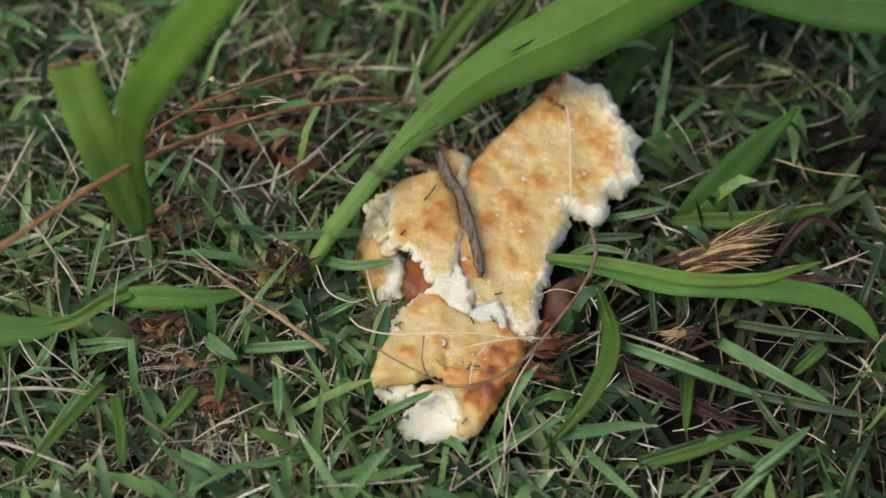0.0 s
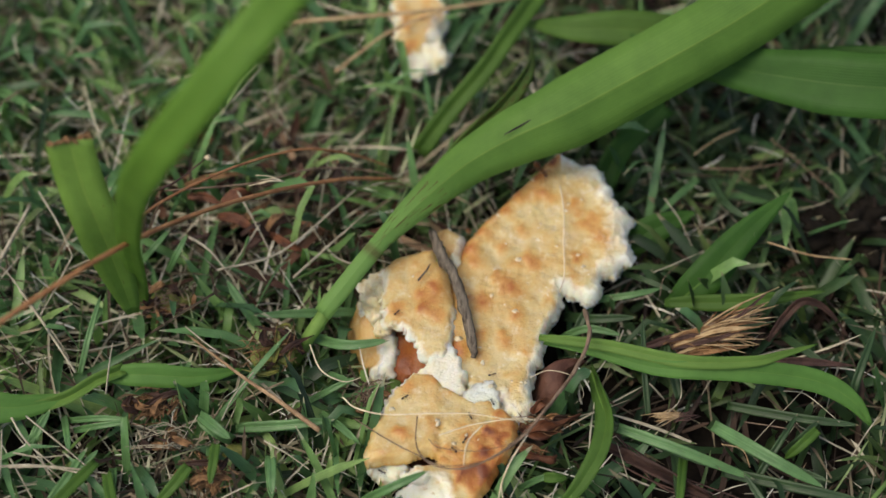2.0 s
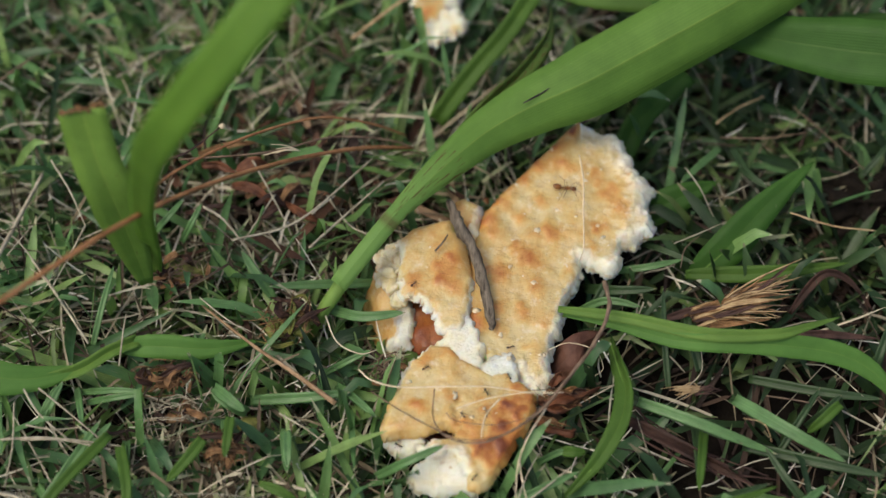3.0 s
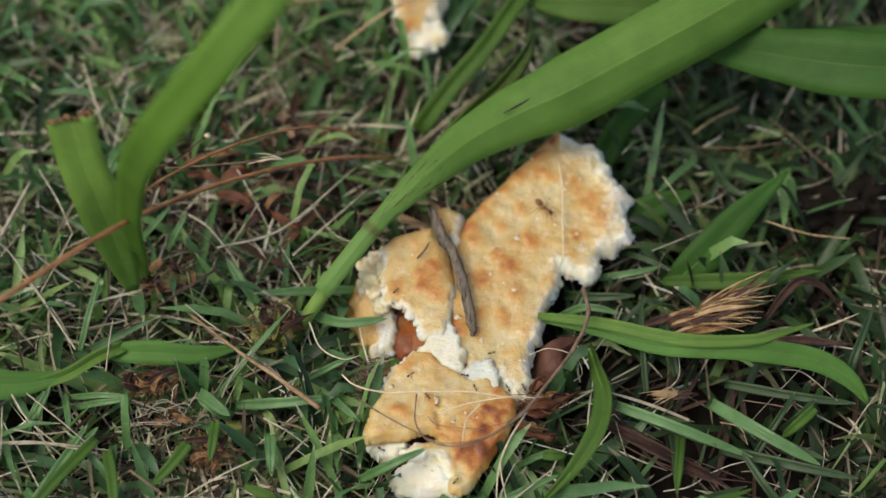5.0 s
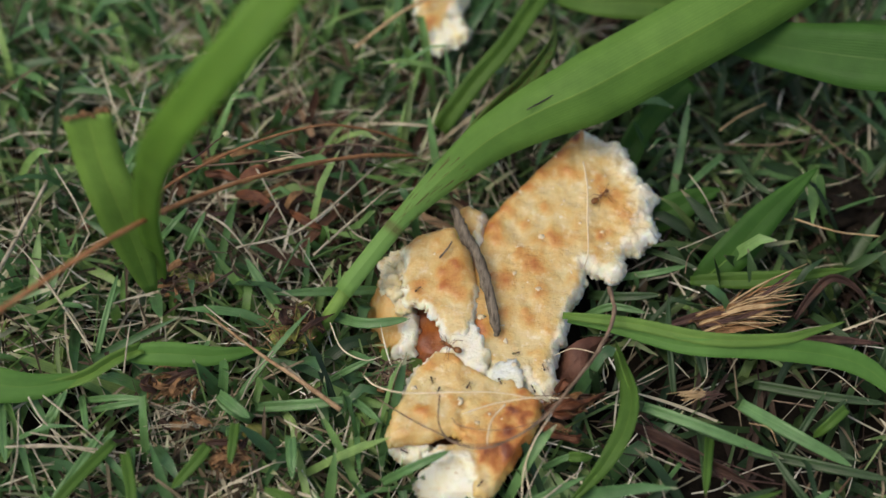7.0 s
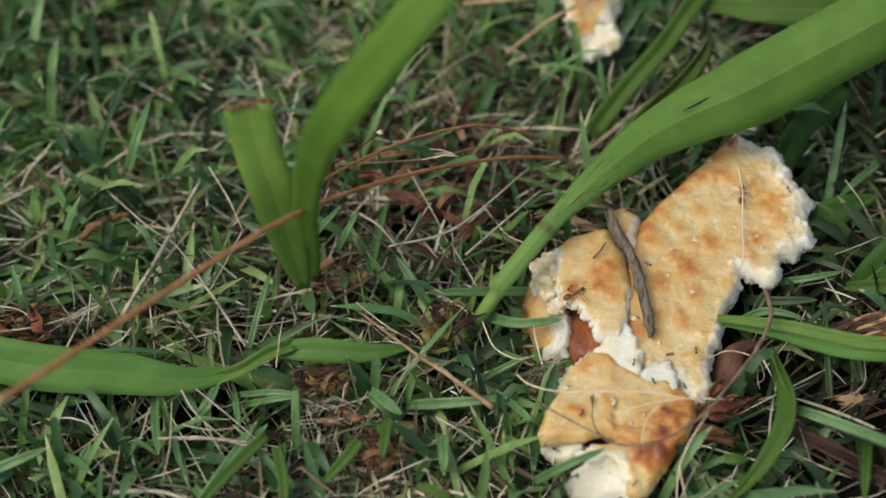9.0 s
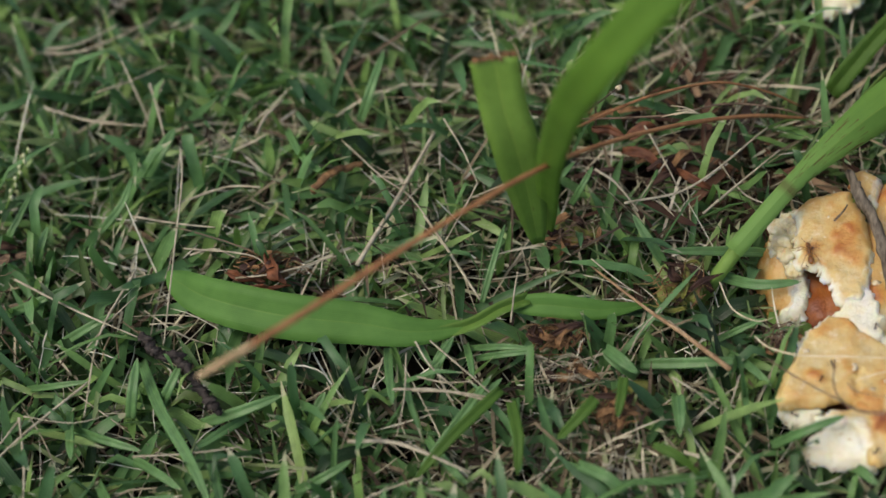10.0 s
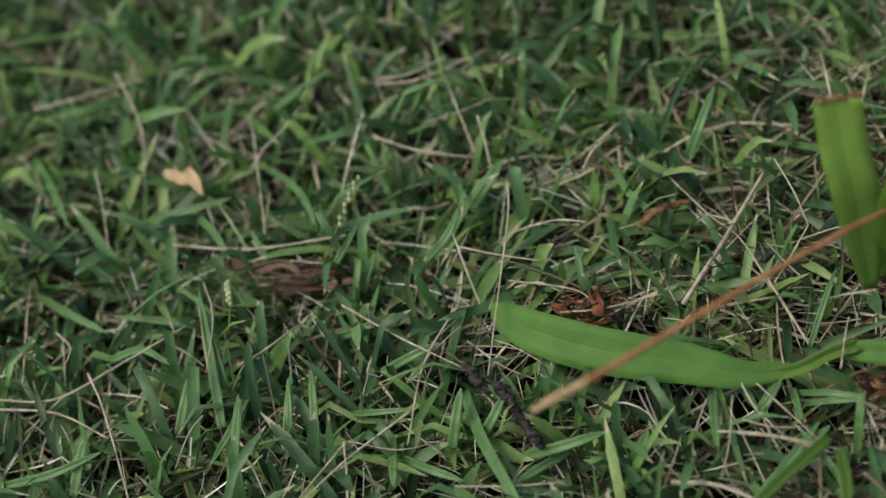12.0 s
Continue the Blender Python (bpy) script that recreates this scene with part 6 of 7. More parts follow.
bark = thing("bark_strip", "crooked strip of black charred bark on the lawn", "bark")
part("bark_piece", rod("bark_piece", [(-0.1904, -0.0216, 0.0120), (-0.1862, -0.0269, 0.0130), (-0.1821, -0.0292, 0.0130), (-0.1794, -0.0273, 0.0130)], [0.0006, 0.0013, 0.0010, 0.0006], CHAR, 34, 7, 0.34, 3), bark)
part("bark_piece", rod("bark_piece", [(-0.1823, -0.0278, 0.0130), (-0.1772, -0.0314, 0.0130), (-0.1728, -0.0364, 0.0120), (-0.1687, -0.0407, 0.0100), (-0.1666, -0.0422, 0.0080)], [0.0007, 0.0014, 0.0009, 0.0013, 0.0005], CHAR, 40, 7, 0.34, 4), bark)
for k, p in enumerate([(-0.1886, -0.0241, 0.0135), (-0.1854, -0.0280, 0.0140), (-0.1824, -0.0298, 0.0140), (-0.1797, -0.0288, 0.0140), (-0.1767, -0.0315, 0.0140), (-0.1745, -0.0344, 0.0135), (-0.1721, -0.0375, 0.0125), (-0.1695, -0.0402, 0.0115), (-0.1674, -0.0422, 0.0095)]):
    part("bark_flake", lump("bark_flake", p, 0.0014 - 0.0003 * (k % 3), CHAR, 40 + k, (1.5, 0.55 + 0.3 * (k % 2), 0.5), 1.3, 2.8, 2), bark)

bundle = thing("dry_tussock", "frayed bundle of dry straw-brown grass stems", "dry grass")
ROOTS, ENDS = [(0.0521, 0.0043, 0.0060), (0.0605, 0.0075, 0.0070), (0.0540, -0.0003, 0.0060)], [(0.0789, 0.0157, 0.0200), (0.0818, 0.0052, 0.0170), (0.0705, -0.0033, 0.0100)]
for k in range(90):
    u, v = random.random(), random.random()
    p0 = Vector(ROOTS[0]).lerp(Vector(ROOTS[1]), u).lerp(Vector(ROOTS[2]), random.random() * 0.5)
    p1 = Vector(ENDS[0]).lerp(Vector(ENDS[1]), v).lerp(Vector(ENDS[2]), random.random() ** 1.5 * 0.9)
    p1 = p0.lerp(p1, random.uniform(0.35, 0.95) if k % 4 else random.uniform(0.8, 1.1)) + Vector((random.gauss(0, 0.0018), random.gauss(0, 0.0022), random.gauss(0, 0.0012)))
    mid = p0.lerp(p1, 0.5) + Vector((random.gauss(0, 0.0008), random.gauss(0, 0.0008), random.uniform(0, 0.003)))
    part("stem", rod("stem", [p0, mid, p1], [0.0003, 0.00026, 0.0001], (TAN_STRAW, HUSK, HUSK, BROWN_ROOT)[k % 4], 8, 5, 0.08, k), bundle)
for k in range(16):
    p0 = Vector(ROOTS[0]).lerp(Vector(ROOTS[2]), random.random()) + Vector((random.gauss(0, 0.001), random.gauss(0, 0.001), random.uniform(0, 0.002)))
    p1 = Vector(ENDS[0]).lerp(Vector(ENDS[1]), random.random()).lerp(Vector(ENDS[2]), random.random())
    p1 = p0.lerp(p1, random.uniform(0.45, 1.0))
    mid = p0.lerp(p1, 0.5) + Vector((0, random.gauss(0, 0.0012), random.uniform(0, 0.003)))
    part("sheath", strap("sheath", [p0, mid, p1], random.uniform(0.0007, 0.0017), (HUSK, PURPLE_STRAW, TAN_STRAW)[k % 3], 10, 0.6, (random.uniform(-0.6, 0.6), -0.5, 0.8), "leaf", (random.uniform(-40, 40), random.uniform(-40, 40)), wave=0.5, seed=k), bundle)
for line, wide, stuff in (([(0.0788, 0.0046, 0.0060), (0.0833, 0.0097, 0.0100), (0.0883, 0.0128, 0.0130), (0.0950, 0.0118, 0.0100), (0.1016, 0.0048, 0.0050)], 0.0023, DARK_LEAF), ([(0.0797, -0.0026, 0.0080), (0.0894, -0.0031, 0.0080), (0.1014, -0.0038, 0.0070)], 0.0022, PURPLE_STRAW), ([(0.0454, 0.0036, 0.0050), (0.0544, 0.0054, 0.0070), (0.0643, 0.0074, 0.0070)], 0.0024, PURPLE_STRAW)):
    tagged(new("dead_leaf", strap("dead_leaf", line, wide, stuff, 18, 0.6, shape="lance", wave=0.3)), "folded dark brown dead leaf in the grass", "leaf", "dead leaves")
tagged(new("dead_leaf", strap("dead_leaf", [(0.0335, -0.0275, 0.0075), (0.0483, -0.0365, 0.0085), (0.0655, -0.0465, 0.0070)], 0.0034, DARK_LEAF, 26, 1.0, shape="lance", twist=(-20, 25), wave=0.35)), "folded dark brown dead leaf in the grass", "leaf", "dead leaves")
keep_clear([(0.0335, -0.0275), (0.0483, -0.0365), (0.0655, -0.0465)], 0.002, 0.005)
for k in range(7):
    a, b, c = [(0.0351, -0.0284, 0.0060), (0.0483, -0.0365, 0.0070), (0.0649, -0.0460, 0.0060)]
    j = [Vector((random.gauss(0, 0.0042), random.gauss(0, 0.0024), random.gauss(0, 0.001))) for _ in range(3)]
    straw([Vector(a) + j[0], Vector(b) + j[1], Vector(c) + j[2]], random.uniform(0.0003, 0.0007), PURPLE_STRAW, "purple-brown dead grass strand in the lawn")

for line, top in (([(-0.2405, 0.0014, 0.0040), (-0.2368, 0.0088, 0.0100), (-0.2330, 0.0199, 0.0160), (-0.2298, 0.0294, 0.0210)], 0.9), ([(-0.2583, -0.0171, 0.0080), (-0.2576, -0.0119, 0.0140), (-0.2585, -0.0066, 0.0190)], 0.8)):
    head = thing("seed_head", "thin green flowering grass spike", "grass spike")
    part("stalk", rod("stalk", line, [0.00035, 0.0003, 0.00025], STEM, 16, 5), head)
    curve = spline(line, 40)
    for k in range(24, 41, 2):
        part("seed", lump("seed", curve[k] + np.array([0.0004 * (-1) ** (k // 2), 0, 0]), 0.0008, SEED, k, (0.8, 0.8, 1.6), 0.2, sub=1), head)
fluff = thing("dark_stalk", "thin dark stalk with a pale fluffy end", "stalk")
part("stalk", rod("stalk", [(-0.0900, 0.0330, 0.0280), (-0.0850, 0.0370, 0.0305), (-0.0790, 0.0400, 0.0310), (-0.0712, 0.0478, 0.0310)], [0.00035, 0.0004, 0.0003, 0.0002], PURPLE_STRAW, 20, 6, 0.1), fluff)
part("fluffy_end", lump("fluffy_end", (-0.0709, 0.0481, 0.0310), 0.0008, CREAM_STRAW, 71, (1, 1, 1), 0.6, 2.2, 2), fluff, "pale fluffy end")
tuft = thing("white_tuft", "tiny pale frayed root tuft on the stalk", "root")
for k in range(7):
    a, b = [(-0.0498, 0.0385, 0.0330), (-0.0569, 0.0357, 0.0360)]
    j = Vector((random.gauss(0, 0.0008), random.gauss(0, 0.0008), random.gauss(0, 0.0008)))
    part("hair", rod("hair", [Vector(a), Vector(a).lerp(Vector(b), 0.5) + j * 0.5 + Vector((0, 0, 0.001)), Vector(b) + j], [0.0002, 0.00012], CREAM_STRAW, 6, 4), tuft)

RUST = blade_material("rusty_litter", [(0.0, (0.022, 0.010, 0.007)), (0.5, (0.070, 0.030, 0.017)), (0.85, (0.17, 0.08, 0.043)), (1.0, (0.40, 0.29, 0.18))], rough=0.75, trans=0.05)
VIEW = (-0.40, 0.17, -0.16, 0.26)


def by_side(low, high):
    """Share of a plant across the spot: first value on the right, second on the left."""
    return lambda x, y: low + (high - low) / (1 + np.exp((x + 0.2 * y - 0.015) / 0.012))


def thinned(share, amount):
    """The same share with less round the weed's foot and on the far, denser side of the lawn."""
    def value(x, y):
        weed_foot = np.exp(-(((x + 0.048) / 0.034) ** 2 + ((y - 0.052) / 0.026) ** 2))
        far_side = 1 / (1 + np.exp(-(y - 0.035) / 0.012)) / (1 + np.exp((x + 0.15) / 0.02))
        return share(x, y) * (1 - 0.65 * weed_foot) * (1 - amount * far_side)
    return value


many_blades("lawn_grass", 13500, VIEW, (0.018, 0.050), (0.0013, 0.0034), (18, 82), (0, 0.003), GREEN, 11, "short green lawn grass with narrow pointed blades", "grass", high=0.017, curl=0.6, density=thinned(by_side(0.09, 0.95), 0.1))
many_blades("mown_bits", 6000, VIEW, (0.010, 0.030), (0.0004, 0.0013), (30, 92), (0, 0.012), MOWN, 19, "thin pale yellow-green bits of mown grass", "grass", high=0.0175, curl=0.5, density=thinned(by_side(0.18, 0.9), 0.55), blunt=(5.0, 12.0))
# this layer and the undergrowth hold painted shade, most of it on the right
many_blades("blue_green_grass", 8000, VIEW, (0.017, 0.046), (0.0014, 0.0032), (18, 82), (0, 0.003), SHADED_GREEN, 17, "lawn grass in a green darkened to stand in for shade", "grass", high=0.014, curl=0.6, density=by_side(0.78, 0.16))
many_blades("lawn_undergrowth", 7000, VIEW, (0.010, 0.024), (0.0012, 0.0026), (45, 88), (0, 0.003), SHADED_GREEN, 12, "low green grass leaves lying close to the soil", "grass", high=0.004, density=by_side(0.85, 0.6))
many_blades("brown_litter", 8500, VIEW, (0.008, 0.030), (0.0003, 0.0016), (60, 95), (0, 0.006), LITTER, 18, "dark brown dead grass litter on the soil", "dry grass", curl=0.5, high=0.010, density=by_side(1.0, 0.55))
many_blades("thatch", 9000, VIEW, (0.010, 0.038), (0.0002, 0.0008), (50, 92), (0, 0.010), DRY, 13, "dry straw-coloured thatch among the grass", "dry grass", curl=0.4, high=0.016, density=by_side(0.34, 0.85))
many_blades("straw_wisps", 13500, VIEW, (0.007, 0.030), (0.00012, 0.00042), (40, 95), (0.001, 0.013), WISP, 20, "fine pale wisps of dry grass", "dry grass", curl=1.1, high=0.0185, density=thinned(by_side(0.22, 1.0), 0.5))
many_blades("brown_thatch", 1500, (-0.11, 0.02, 0.0, 0.13), (0.014, 0.045), (0.0003, 0.0010), (60, 92), (0, 0.012), DRY, 15, "brown dead grass heaped round the weed", "dry grass", curl=0.3, high=0.015,
            density=lambda x, y: np.exp(-(((x + 0.045) / 0.035) ** 2 + ((y - 0.05) / 0.035) ** 2)))
many_blades("rusty_litter", 2300, (-0.12, 0.02, 0.0, 0.11), (0.008, 0.026), (0.0008, 0.0030), (62, 92), (0.003, 0.014), RUST, 25, "red-brown dead leaves matted round the weed", "dry grass", curl=0.7, high=0.016,
            density=lambda x, y: np.exp(-(((x + 0.052) / 0.030) ** 2 + ((y - 0.047) / 0.017) ** 2)))
many_blades("dry_clippings", 2600, (-0.15, -0.01, -0.085, 0.0), (0.008, 0.028), (0.0003, 0.0011), (50, 94), (0.002, 0.013), DRY, 28, "dry tan clippings lying on the mown grass", "dry grass", curl=0.6, high=0.0175,
            density=lambda x, y: np.exp(-(((x + 0.080) / 0.040) ** 2 + ((y + 0.042) / 0.026) ** 2)))
many_blades("pale_thatch", 2900, (-0.26, 0.0, -0.06, 0.20), (0.014, 0.045), (0.0003, 0.0010), (45, 90), (0, 0.014), DRY, 16, "pale dry grass lying loose on the lawn", "dry grass", curl=0.4, high=0.019,
            density=lambda x, y: np.exp(-(((x + 0.10) / 0.055) ** 2 + ((y - 0.06) / 0.06) ** 2)))


def around(x, y):
    """Share of the lawn outside the spot, thinning out far from it."""
    inside = (x > VIEW[0]) & (x < VIEW[1]) & (y > VIEW[2]) & (y < VIEW[3])
    return np.where(inside, 0.0, np.clip((1.35 - np.hypot(x + 0.1, y - 0.05)) / 0.6, 0, 1))


many_blades("outer_grass", 62000, (-1.45, 1.25, -1.3, 1.4), (0.018, 0.046), (0.0024, 0.0046), (18, 82), (0, 0.003), GREEN, 14, "short green lawn around the spot", "grass", density=around, high=0.017)
many_blades("outer_thatch", 16000, (-1.45, 1.25, -1.3, 1.4), (0.015, 0.045), (0.0008, 0.0018), (50, 92), (0, 0.012), DRY, 26, "dry straw among the lawn around the spot", "dry grass", density=around, high=0.017)
many_blades("outer_wisps", 16000, (-1.45, 1.25, -1.3, 1.4), (0.012, 0.035), (0.0005, 0.0011), (40, 95), (0.001, 0.013), WISP, 27, "pale wisps of dry grass around the spot", "dry grass", density=around, high=0.0185)


# ---- ants ----
def ball(name, at, size, material, tilt=0.0, segments=10):
    bm = bmesh.new()
    bmesh.ops.create_uvsphere(bm, u_segments=segments, v_segments=segments - 3, radius=1.0)
    m = Matrix.Translation(at) @ Matrix.Rotation(tilt, 4, "Y") @ Matrix.Diagonal((*size, 1))
    bmesh.ops.transform(bm, matrix=m, verts=bm.verts)
    vs, fs = [v.co.copy() for v in bm.verts], [[v.index for v in f.verts] for f in bm.faces]
    bm.free()
    return mesh_of(name, vs, fs, material)


def build_ant(length, material, label, legs=1.0):
    """An ant that faces +x and stands on z = 0, in body parts; lengths follow its size."""
    k = length
    ant = thing("ant", label, "ant", group="ants")
    h = 0.16 * k
    part("gaster", ball("gaster", (-0.32 * k, 0, h * 1.05), (0.19 * k, 0.125 * k, 0.115 * k), material, 0.15), ant)
    part("petiole", ball("petiole", (-0.10 * k, 0, h * 0.9), (0.05 * k, 0.035 * k, 0.05 * k), material, 0, 7), ant)
    thorax = part("thorax", ball("thorax", (0.08 * k, 0, h), (0.17 * k, 0.062 * k, 0.068 * k), material, -0.12), ant)
    head = part("head", ball("head", (0.33 * k, 0, h * 1.0), (0.115 * k, 0.095 * k, 0.075 * k), material, 0.35), ant)
    for side in (1, -1):
        part("antenna", rod("antenna", [(0.40 * k, side * 0.04 * k, h * 1.2), (0.50 * k, side * 0.16 * k, h * 1.6), (0.68 * k, side * 0.20 * k, h * 0.9)], [0.010 * k, 0.008 * k, 0.008 * k], material, 8, 5), head)
        for n, (x, dx) in enumerate(((0.17, 0.26), (0.08, -0.02), (0.0, -0.34))):
            leg = part("leg", rod("leg", [(0, 0, 0), (dx * 0.45 * k, side * 0.20 * k * legs, h * 0.75), (dx * k * 0.85, side * 0.36 * k * legs, -h * 0.35), (dx * k * 1.15, side * 0.46 * k * legs, -h * 0.92)], [0.016 * k, 0.013 * k, 0.009 * k, 0.006 * k], material, 10, 5), ant)
            leg.location = (x * k, side * 0.045 * k, h * 0.95)
    return ant


bpy.context.view_layer.update()
CRUST = [o for o in (*bread.children, *scrap.children)]


def on_crust(x, y, low):
    """The height of the bread's top at a place, or low beside it."""
    best = low
    for o in CRUST:
        hit, place, normal, face = o.ray_cast(Vector((x, y, 0.1)), Vector((0, 0, -1)))
        if hit:
            best = max(best, place.z)
    return best


def ant_rows(stops, turn0=0.0, low=0.002, heads=None):
    """Rows for walk() from stops of (seconds, place): it heads the way it goes and keeps to the surface."""
    times = [t for t, _ in stops]
    xs, ys = [p[0] for _, p in stops], [p[1] for _, p in stops]
    grid = sorted(set(times) | {0.0, 12.0} | {round(0.25 * k, 2) for k in range(49)})
    rows, yaw = [], turn0
    for t in grid:
        x, y = np.interp(t, times, xs), np.interp(t, times, ys)
        x1, y1 = np.interp(t + 0.25, times, xs), np.interp(t + 0.25, times, ys)
        if math.hypot(x1 - x, y1 - y) > 0.0006:
            want = math.atan2(y1 - y, x1 - x)
            change = (want - yaw + math.pi) % (2 * math.pi) - math.pi
            yaw += max(-1.4, min(1.4, change))
        if heads:
            yaw = radians(np.interp(t, [h[0] for h in heads], [h[1] for h in heads]))
        e = 0.0012
        z = on_crust(x, y, low)
        up = Vector((on_crust(x - e, y, z) - on_crust(x + e, y, z), on_crust(x, y - e, z) - on_crust(x, y + e, z), 2 * e))
        up.x, up.y = max(-e, min(e, up.x)), max(-e, min(e, up.y))
        m = up.normalized().to_track_quat("Z", "X").to_matrix()
        fwd = Vector((math.cos(yaw), math.sin(yaw), 0))
        zax = up.normalized()
        yax = zax.cross(fwd).normalized()
        xax = yax.cross(zax)
        rows.append((t, Matrix.Translation((x, y, z + 0.0003)) @ Matrix((xax, yax, zax)).transposed().to_4x4()))
    return rows


def scatter_on_bread():
    """Thin glassy flakes stuck to the crust."""
    r = random.Random(5)
    done = 0
    while done < 46:
        x, y = r.uniform(-0.024, 0.044), r.uniform(-0.046, 0.060)
        z = on_crust(x, y, -1)
        if z < 0.0085:
            continue
        size = r.uniform(0.0003, 0.0007) if r.random() < 0.8 else r.uniform(0.0007, 0.0010)
        part("flake", lump("flake", (x, y, z), size, SUGAR, done, (r.uniform(0.6, 1.3), r.uniform(0.5, 1.1), 0.08), 0.9, 1.8, 2), bread, "pale glassy flake on the crust")
        done += 1


scatter_on_bread()
AMBER, DARK = "amber-brown long-legged ant walking on the bread", "tiny dark ant feeding on the bread"
ANTS = []


def ant(length, material, label, stops, turn0=0.0, low=0.002, legs=1.0, heads=None):
    ANTS.append((build_ant(length, material, label, legs), ant_rows(stops, turn0, low, heads), length))


ant(0.0068, ANT_AMBER, AMBER, [(0, (0.0216, 0.0489, 0.0170)), (0.5, (0.0227, 0.0529, 0.0170)), (1, (0.0206, 0.0525, 0.0170)), (1.5, (0.0218, 0.0547, 0.0170)), (2, (0.0197, 0.0534, 0.0160)), (2.5, (0.0170, 0.0397, 0.0160)), (3, (0.0204, 0.0389, 0.0150)), (3.2, (0.0229, 0.0381, 0.0150)), (4.8, (0.0192, 0.0342, 0.0150)), (5, (0.0201, 0.0348, 0.0150)), (5.5, (0.0250, 0.0336, 0.0140)), (6, (0.0278, 0.0346, 0.0140)), (6.5, (0.0293, 0.0370, 0.0140)), (6.7, (0.0297, 0.0372, 0.0140)), (8.3, (0.0254, 0.0427, 0.0150)), (8.5, (0.0235, 0.0392, 0.0150)), (9, (0.0252, 0.0401, 0.0150)), (9.5, (0.0272, 0.0406, 0.0150)), (12, (0.0273, 0.0419, 0.0150))], -0.6, legs=1.0, heads=[(0, -35), (0.5, -20), (1, -70), (1.5, -150), (2, -60), (2.5, -50), (3, -5), (3.2, 5), (4, -120), (4.8, -52), (5, -48), (5.5, -10), (6, -20), (6.5, 30), (6.7, 30), (8.3, 95), (9, 85), (9.5, 80), (12, 80)])
ant(0.0068, ANT_AMBER, AMBER, [(0, (0.0010, 0.0433, 0.0040)), (4.8, (0.0010, 0.0433, 0.0040)), (5, (0.0012, 0.0444, 0.0080)), (5.5, (0.0096, 0.0344, 0.0140)), (6, (0.0135, 0.0016, 0.0100)), (6.5, (-0.0087, -0.0133, 0.0132)), (6.7, (-0.0162, -0.0135, 0.0132)), (7.5, (-0.0053, 0.0017, 0.0135)), (8.3, (-0.0077, 0.0141, 0.0160)), (8.5, (-0.0118, 0.0141, 0.0160)), (9, (-0.0193, 0.0074, 0.0160)), (9.5, (-0.0208, 0.0079, 0.0150)), (10, (-0.0208, 0.0083, 0.0150)), (12, (-0.0197, 0.0164, 0.0160))], -0.9, -0.002, legs=1.0, heads=[(0, -60), (5, -55), (5.5, -45), (6, -100), (6.5, -172), (6.7, -175), (7.5, -270), (8.3, -270), (8.5, -340), (9, -330), (9.5, -280), (10, -260), (12, -260)])
ant(0.0023, ANT_DARK, DARK, [(0, (0.0046, -0.0082, 0.0110)), (6, (0.0049, -0.0084, 0.0110)), (12, (0.0047, -0.0080, 0.0110))], 0.3, -0.002)
ant(0.0023, ANT_DARK, DARK, [(0, (-0.0024, -0.0172, 0.0130)), (1, (-0.0009, -0.0208, 0.0133)), (3, (-0.0018, -0.0227, 0.0133)), (5, (0.0003, -0.0198, 0.0133)), (6.5, (0.0005, -0.0176, 0.0130)), (12, (0.0004, -0.0171, 0.0130))], -1, -0.002)
ant(0.0023, ANT_DARK, DARK, [(0, (0.0028, -0.0168, 0.0130)), (1, (0.0047, -0.0167, 0.0130)), (3, (0.0041, -0.0178, 0.0130)), (5, (0.0088, -0.0181, 0.0125)), (6.5, (0.0092, -0.0185, 0.0125)), (8.5, (0.0084, -0.0168, 0.0120)), (12, (0.0081, -0.0166, 0.0120))], 2, -0.002)
ant(0.0023, ANT_DARK, DARK, [(0, (-0.0035, -0.0309, 0.0133)), (1, (-0.0038, -0.0288, 0.0133)), (3, (-0.0019, -0.0287, 0.0133)), (5, (-0.0025, -0.0159, 0.0130)), (6.5, (-0.0086, -0.0205, 0.0130)), (8.5, (-0.0050, -0.0142, 0.0128)), (9, (-0.0045, -0.0118, 0.0128)), (12, (-0.0046, -0.0106, 0.0128))], 1, -0.002)
ant(0.0023, ANT_DARK, DARK, [(0, (-0.0018, -0.0306, 0.0133)), (1, (-0.0034, -0.0305, 0.0133)), (2, (-0.0057, -0.0317, 0.0133)), (3, (-0.0078, -0.0292, 0.0133)), (5, (-0.0121, -0.0226, 0.0133)), (6.5, (-0.0173, -0.0153, 0.0130)), (8.5, (-0.0153, -0.0235, 0.0130)), (12, (-0.0150, -0.0224, 0.0130))], 3, -0.002)
ant(0.0023, ANT_DARK, DARK, [(0, (-0.0202, 0.0087, 0.0150)), (6, (-0.0202, 0.0086, 0.0150)), (8.5, (-0.0205, 0.0095, 0.0150)), (12, (-0.0204, 0.0093, 0.0150))], 0.8, -0.002)
ant(0.0023, ANT_DARK, DARK, [(0, (-0.0215, -0.0180, 0.0128)), (1, (-0.0190, -0.0163, 0.0128)), (3, (-0.0171, -0.0156, 0.0130)), (5, (-0.0164, -0.0160, 0.0130)), (6.5, (-0.0145, -0.0184, 0.0130)), (8.5, (-0.0177, -0.0273, 0.0130)), (12, (-0.0182, -0.0279, 0.0130))], -0.4, -0.002)
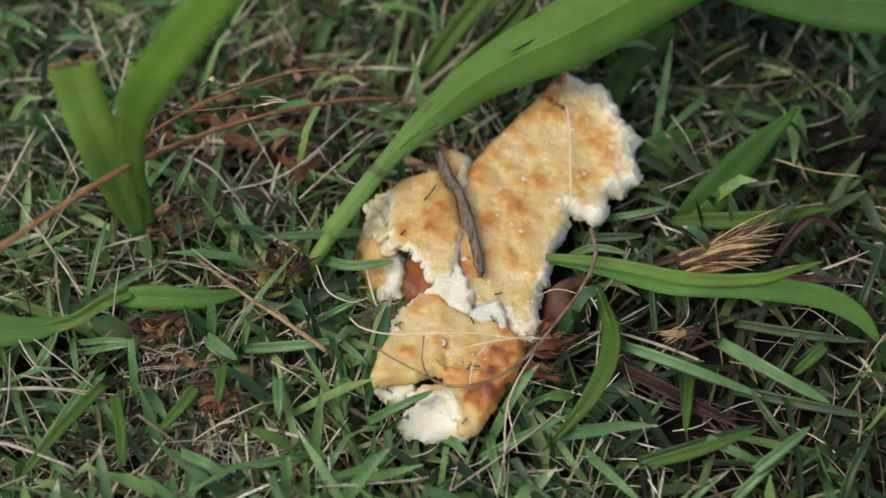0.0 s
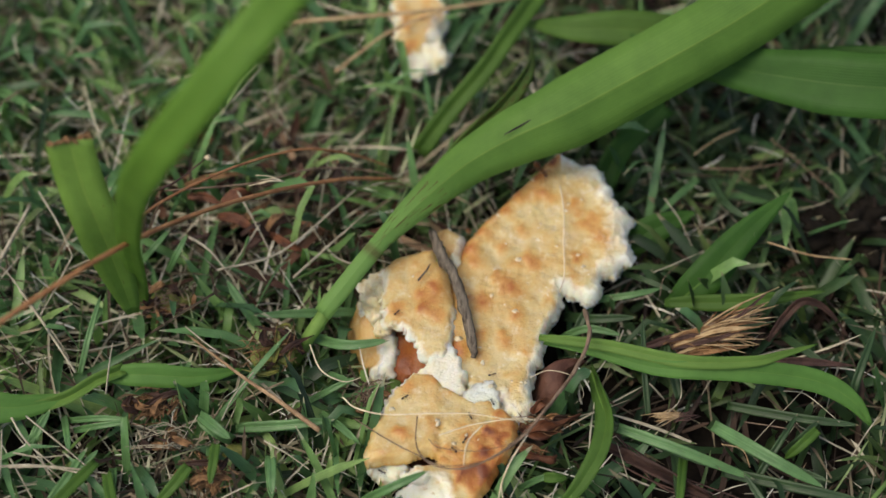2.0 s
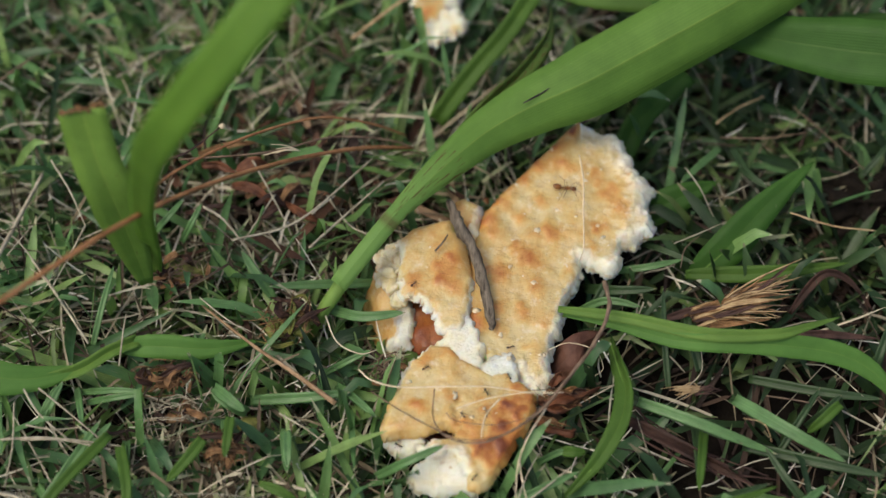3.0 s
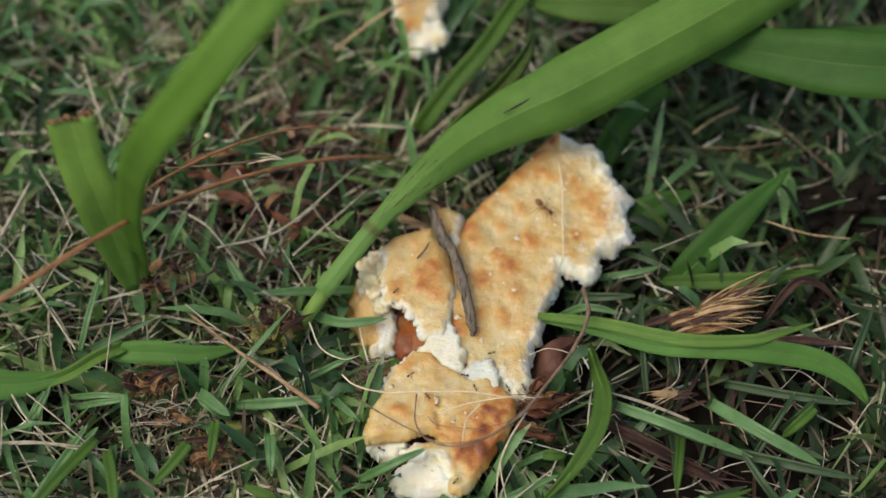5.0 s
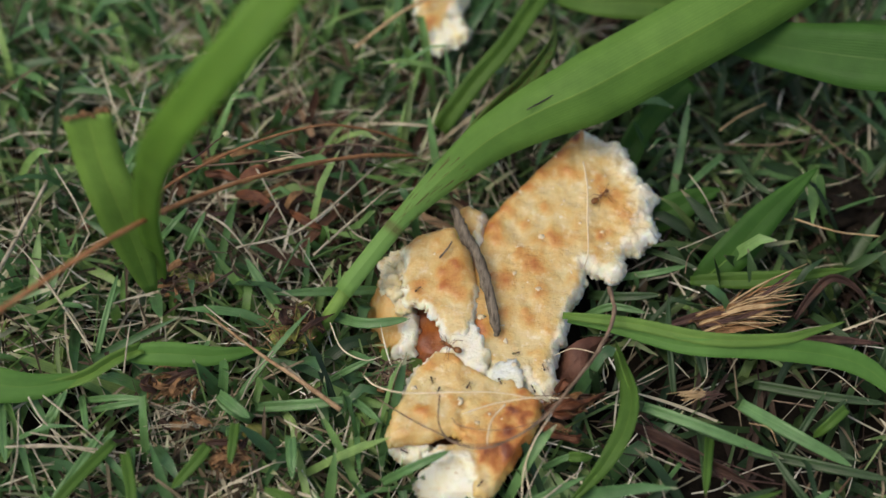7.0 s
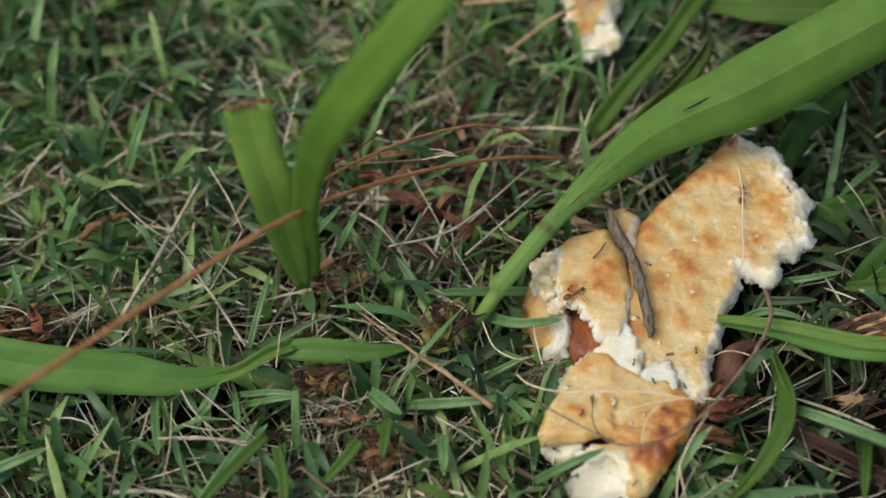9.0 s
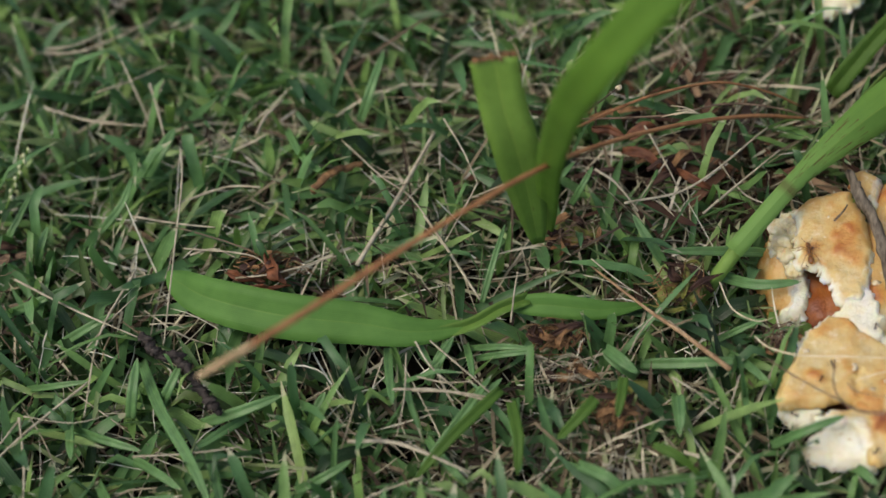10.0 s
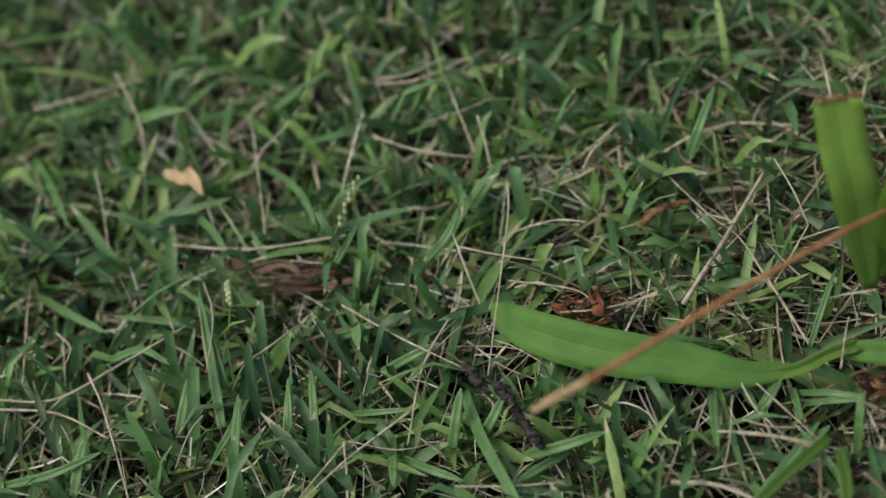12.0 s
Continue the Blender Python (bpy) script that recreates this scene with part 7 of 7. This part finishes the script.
ant(0.0023, ANT_DARK, DARK, [(0, (0.0164, -0.0163, 0.0020)), (4, (0.0157, -0.0168, 0.0040)), (5, (0.0129, -0.0178, 0.0080)), (6.5, (0.0118, -0.0133, 0.0090)), (8.5, (0.0116, -0.0104, 0.0090)), (9, (0.0114, -0.0072, 0.0100)), (9.5, (0.0120, -0.0065, 0.0100)), (12, (0.0123, -0.0041, 0.0100))], 2.5, -0.002)
ant(0.0023, ANT_DARK, DARK, [(0, (0.0250, 0.0094, 0.0020)), (6.7, (0.0244, 0.0101, 0.0020)), (8.3, (0.0129, 0.0100, 0.0110)), (8.5, (0.0097, 0.0110, 0.0110)), (9, (-0.0002, 0.0183, 0.0130)), (9.5, (-0.0048, 0.0209, 0.0130)), (12, (-0.0053, 0.0205, 0.0130))], 3, -0.002)
ant(0.0023, ANT_DARK, DARK, [(0, (0.0392, 0.0664, 0.0040)), (7.5, (0.0392, 0.0664, 0.0040)), (8.3, (0.0340, 0.0515, 0.0160)), (8.5, (0.0356, 0.0473, 0.0150)), (9, (0.0379, 0.0417, 0.0140)), (12, (0.0393, 0.0367, 0.0130))], -1.2, -0.002)
ant(0.0023, ANT_DARK, DARK, [(0, (-0.0108, -0.0344, 0.0133)), (6, (-0.0103, -0.0347, 0.0133)), (12, (-0.0109, -0.0344, 0.0133))], 0.2, -0.002)
ant(0.0023, ANT_DARK, DARK, [(0, (-0.0240, -0.0348, 0.0090)), (6, (-0.0238, -0.0350, 0.0090)), (12, (-0.0240, -0.0347, 0.0090))], -0.5, -0.002)
ant(0.0023, ANT_DARK, DARK, [(0, (-0.0050, -0.0460, 0.0120)), (6, (-0.0052, -0.0463, 0.0120)), (12, (-0.0048, -0.0462, 0.0120))], 0.9, -0.002)

# ---- what moves ----
def motions():
    for body, rows, length in ANTS:
        walk(body, rows)
        legs = [c for c in body.children if c.name.startswith("leg")]
        for n, leg in enumerate(legs):
            home = leg.location.copy()
            swing = []
            for k, ((t, m), (_, m1)) in enumerate(zip(rows, rows[1:] + rows[-1:])):
                going = (m1.translation - m.translation).length > 0.0004
                a = (16 if going else 3) * (1 if (k + n) % 2 else -1)
                swing.append((t, pose(*home, 0, 0, a)))
            walk(leg, swing)


motions()
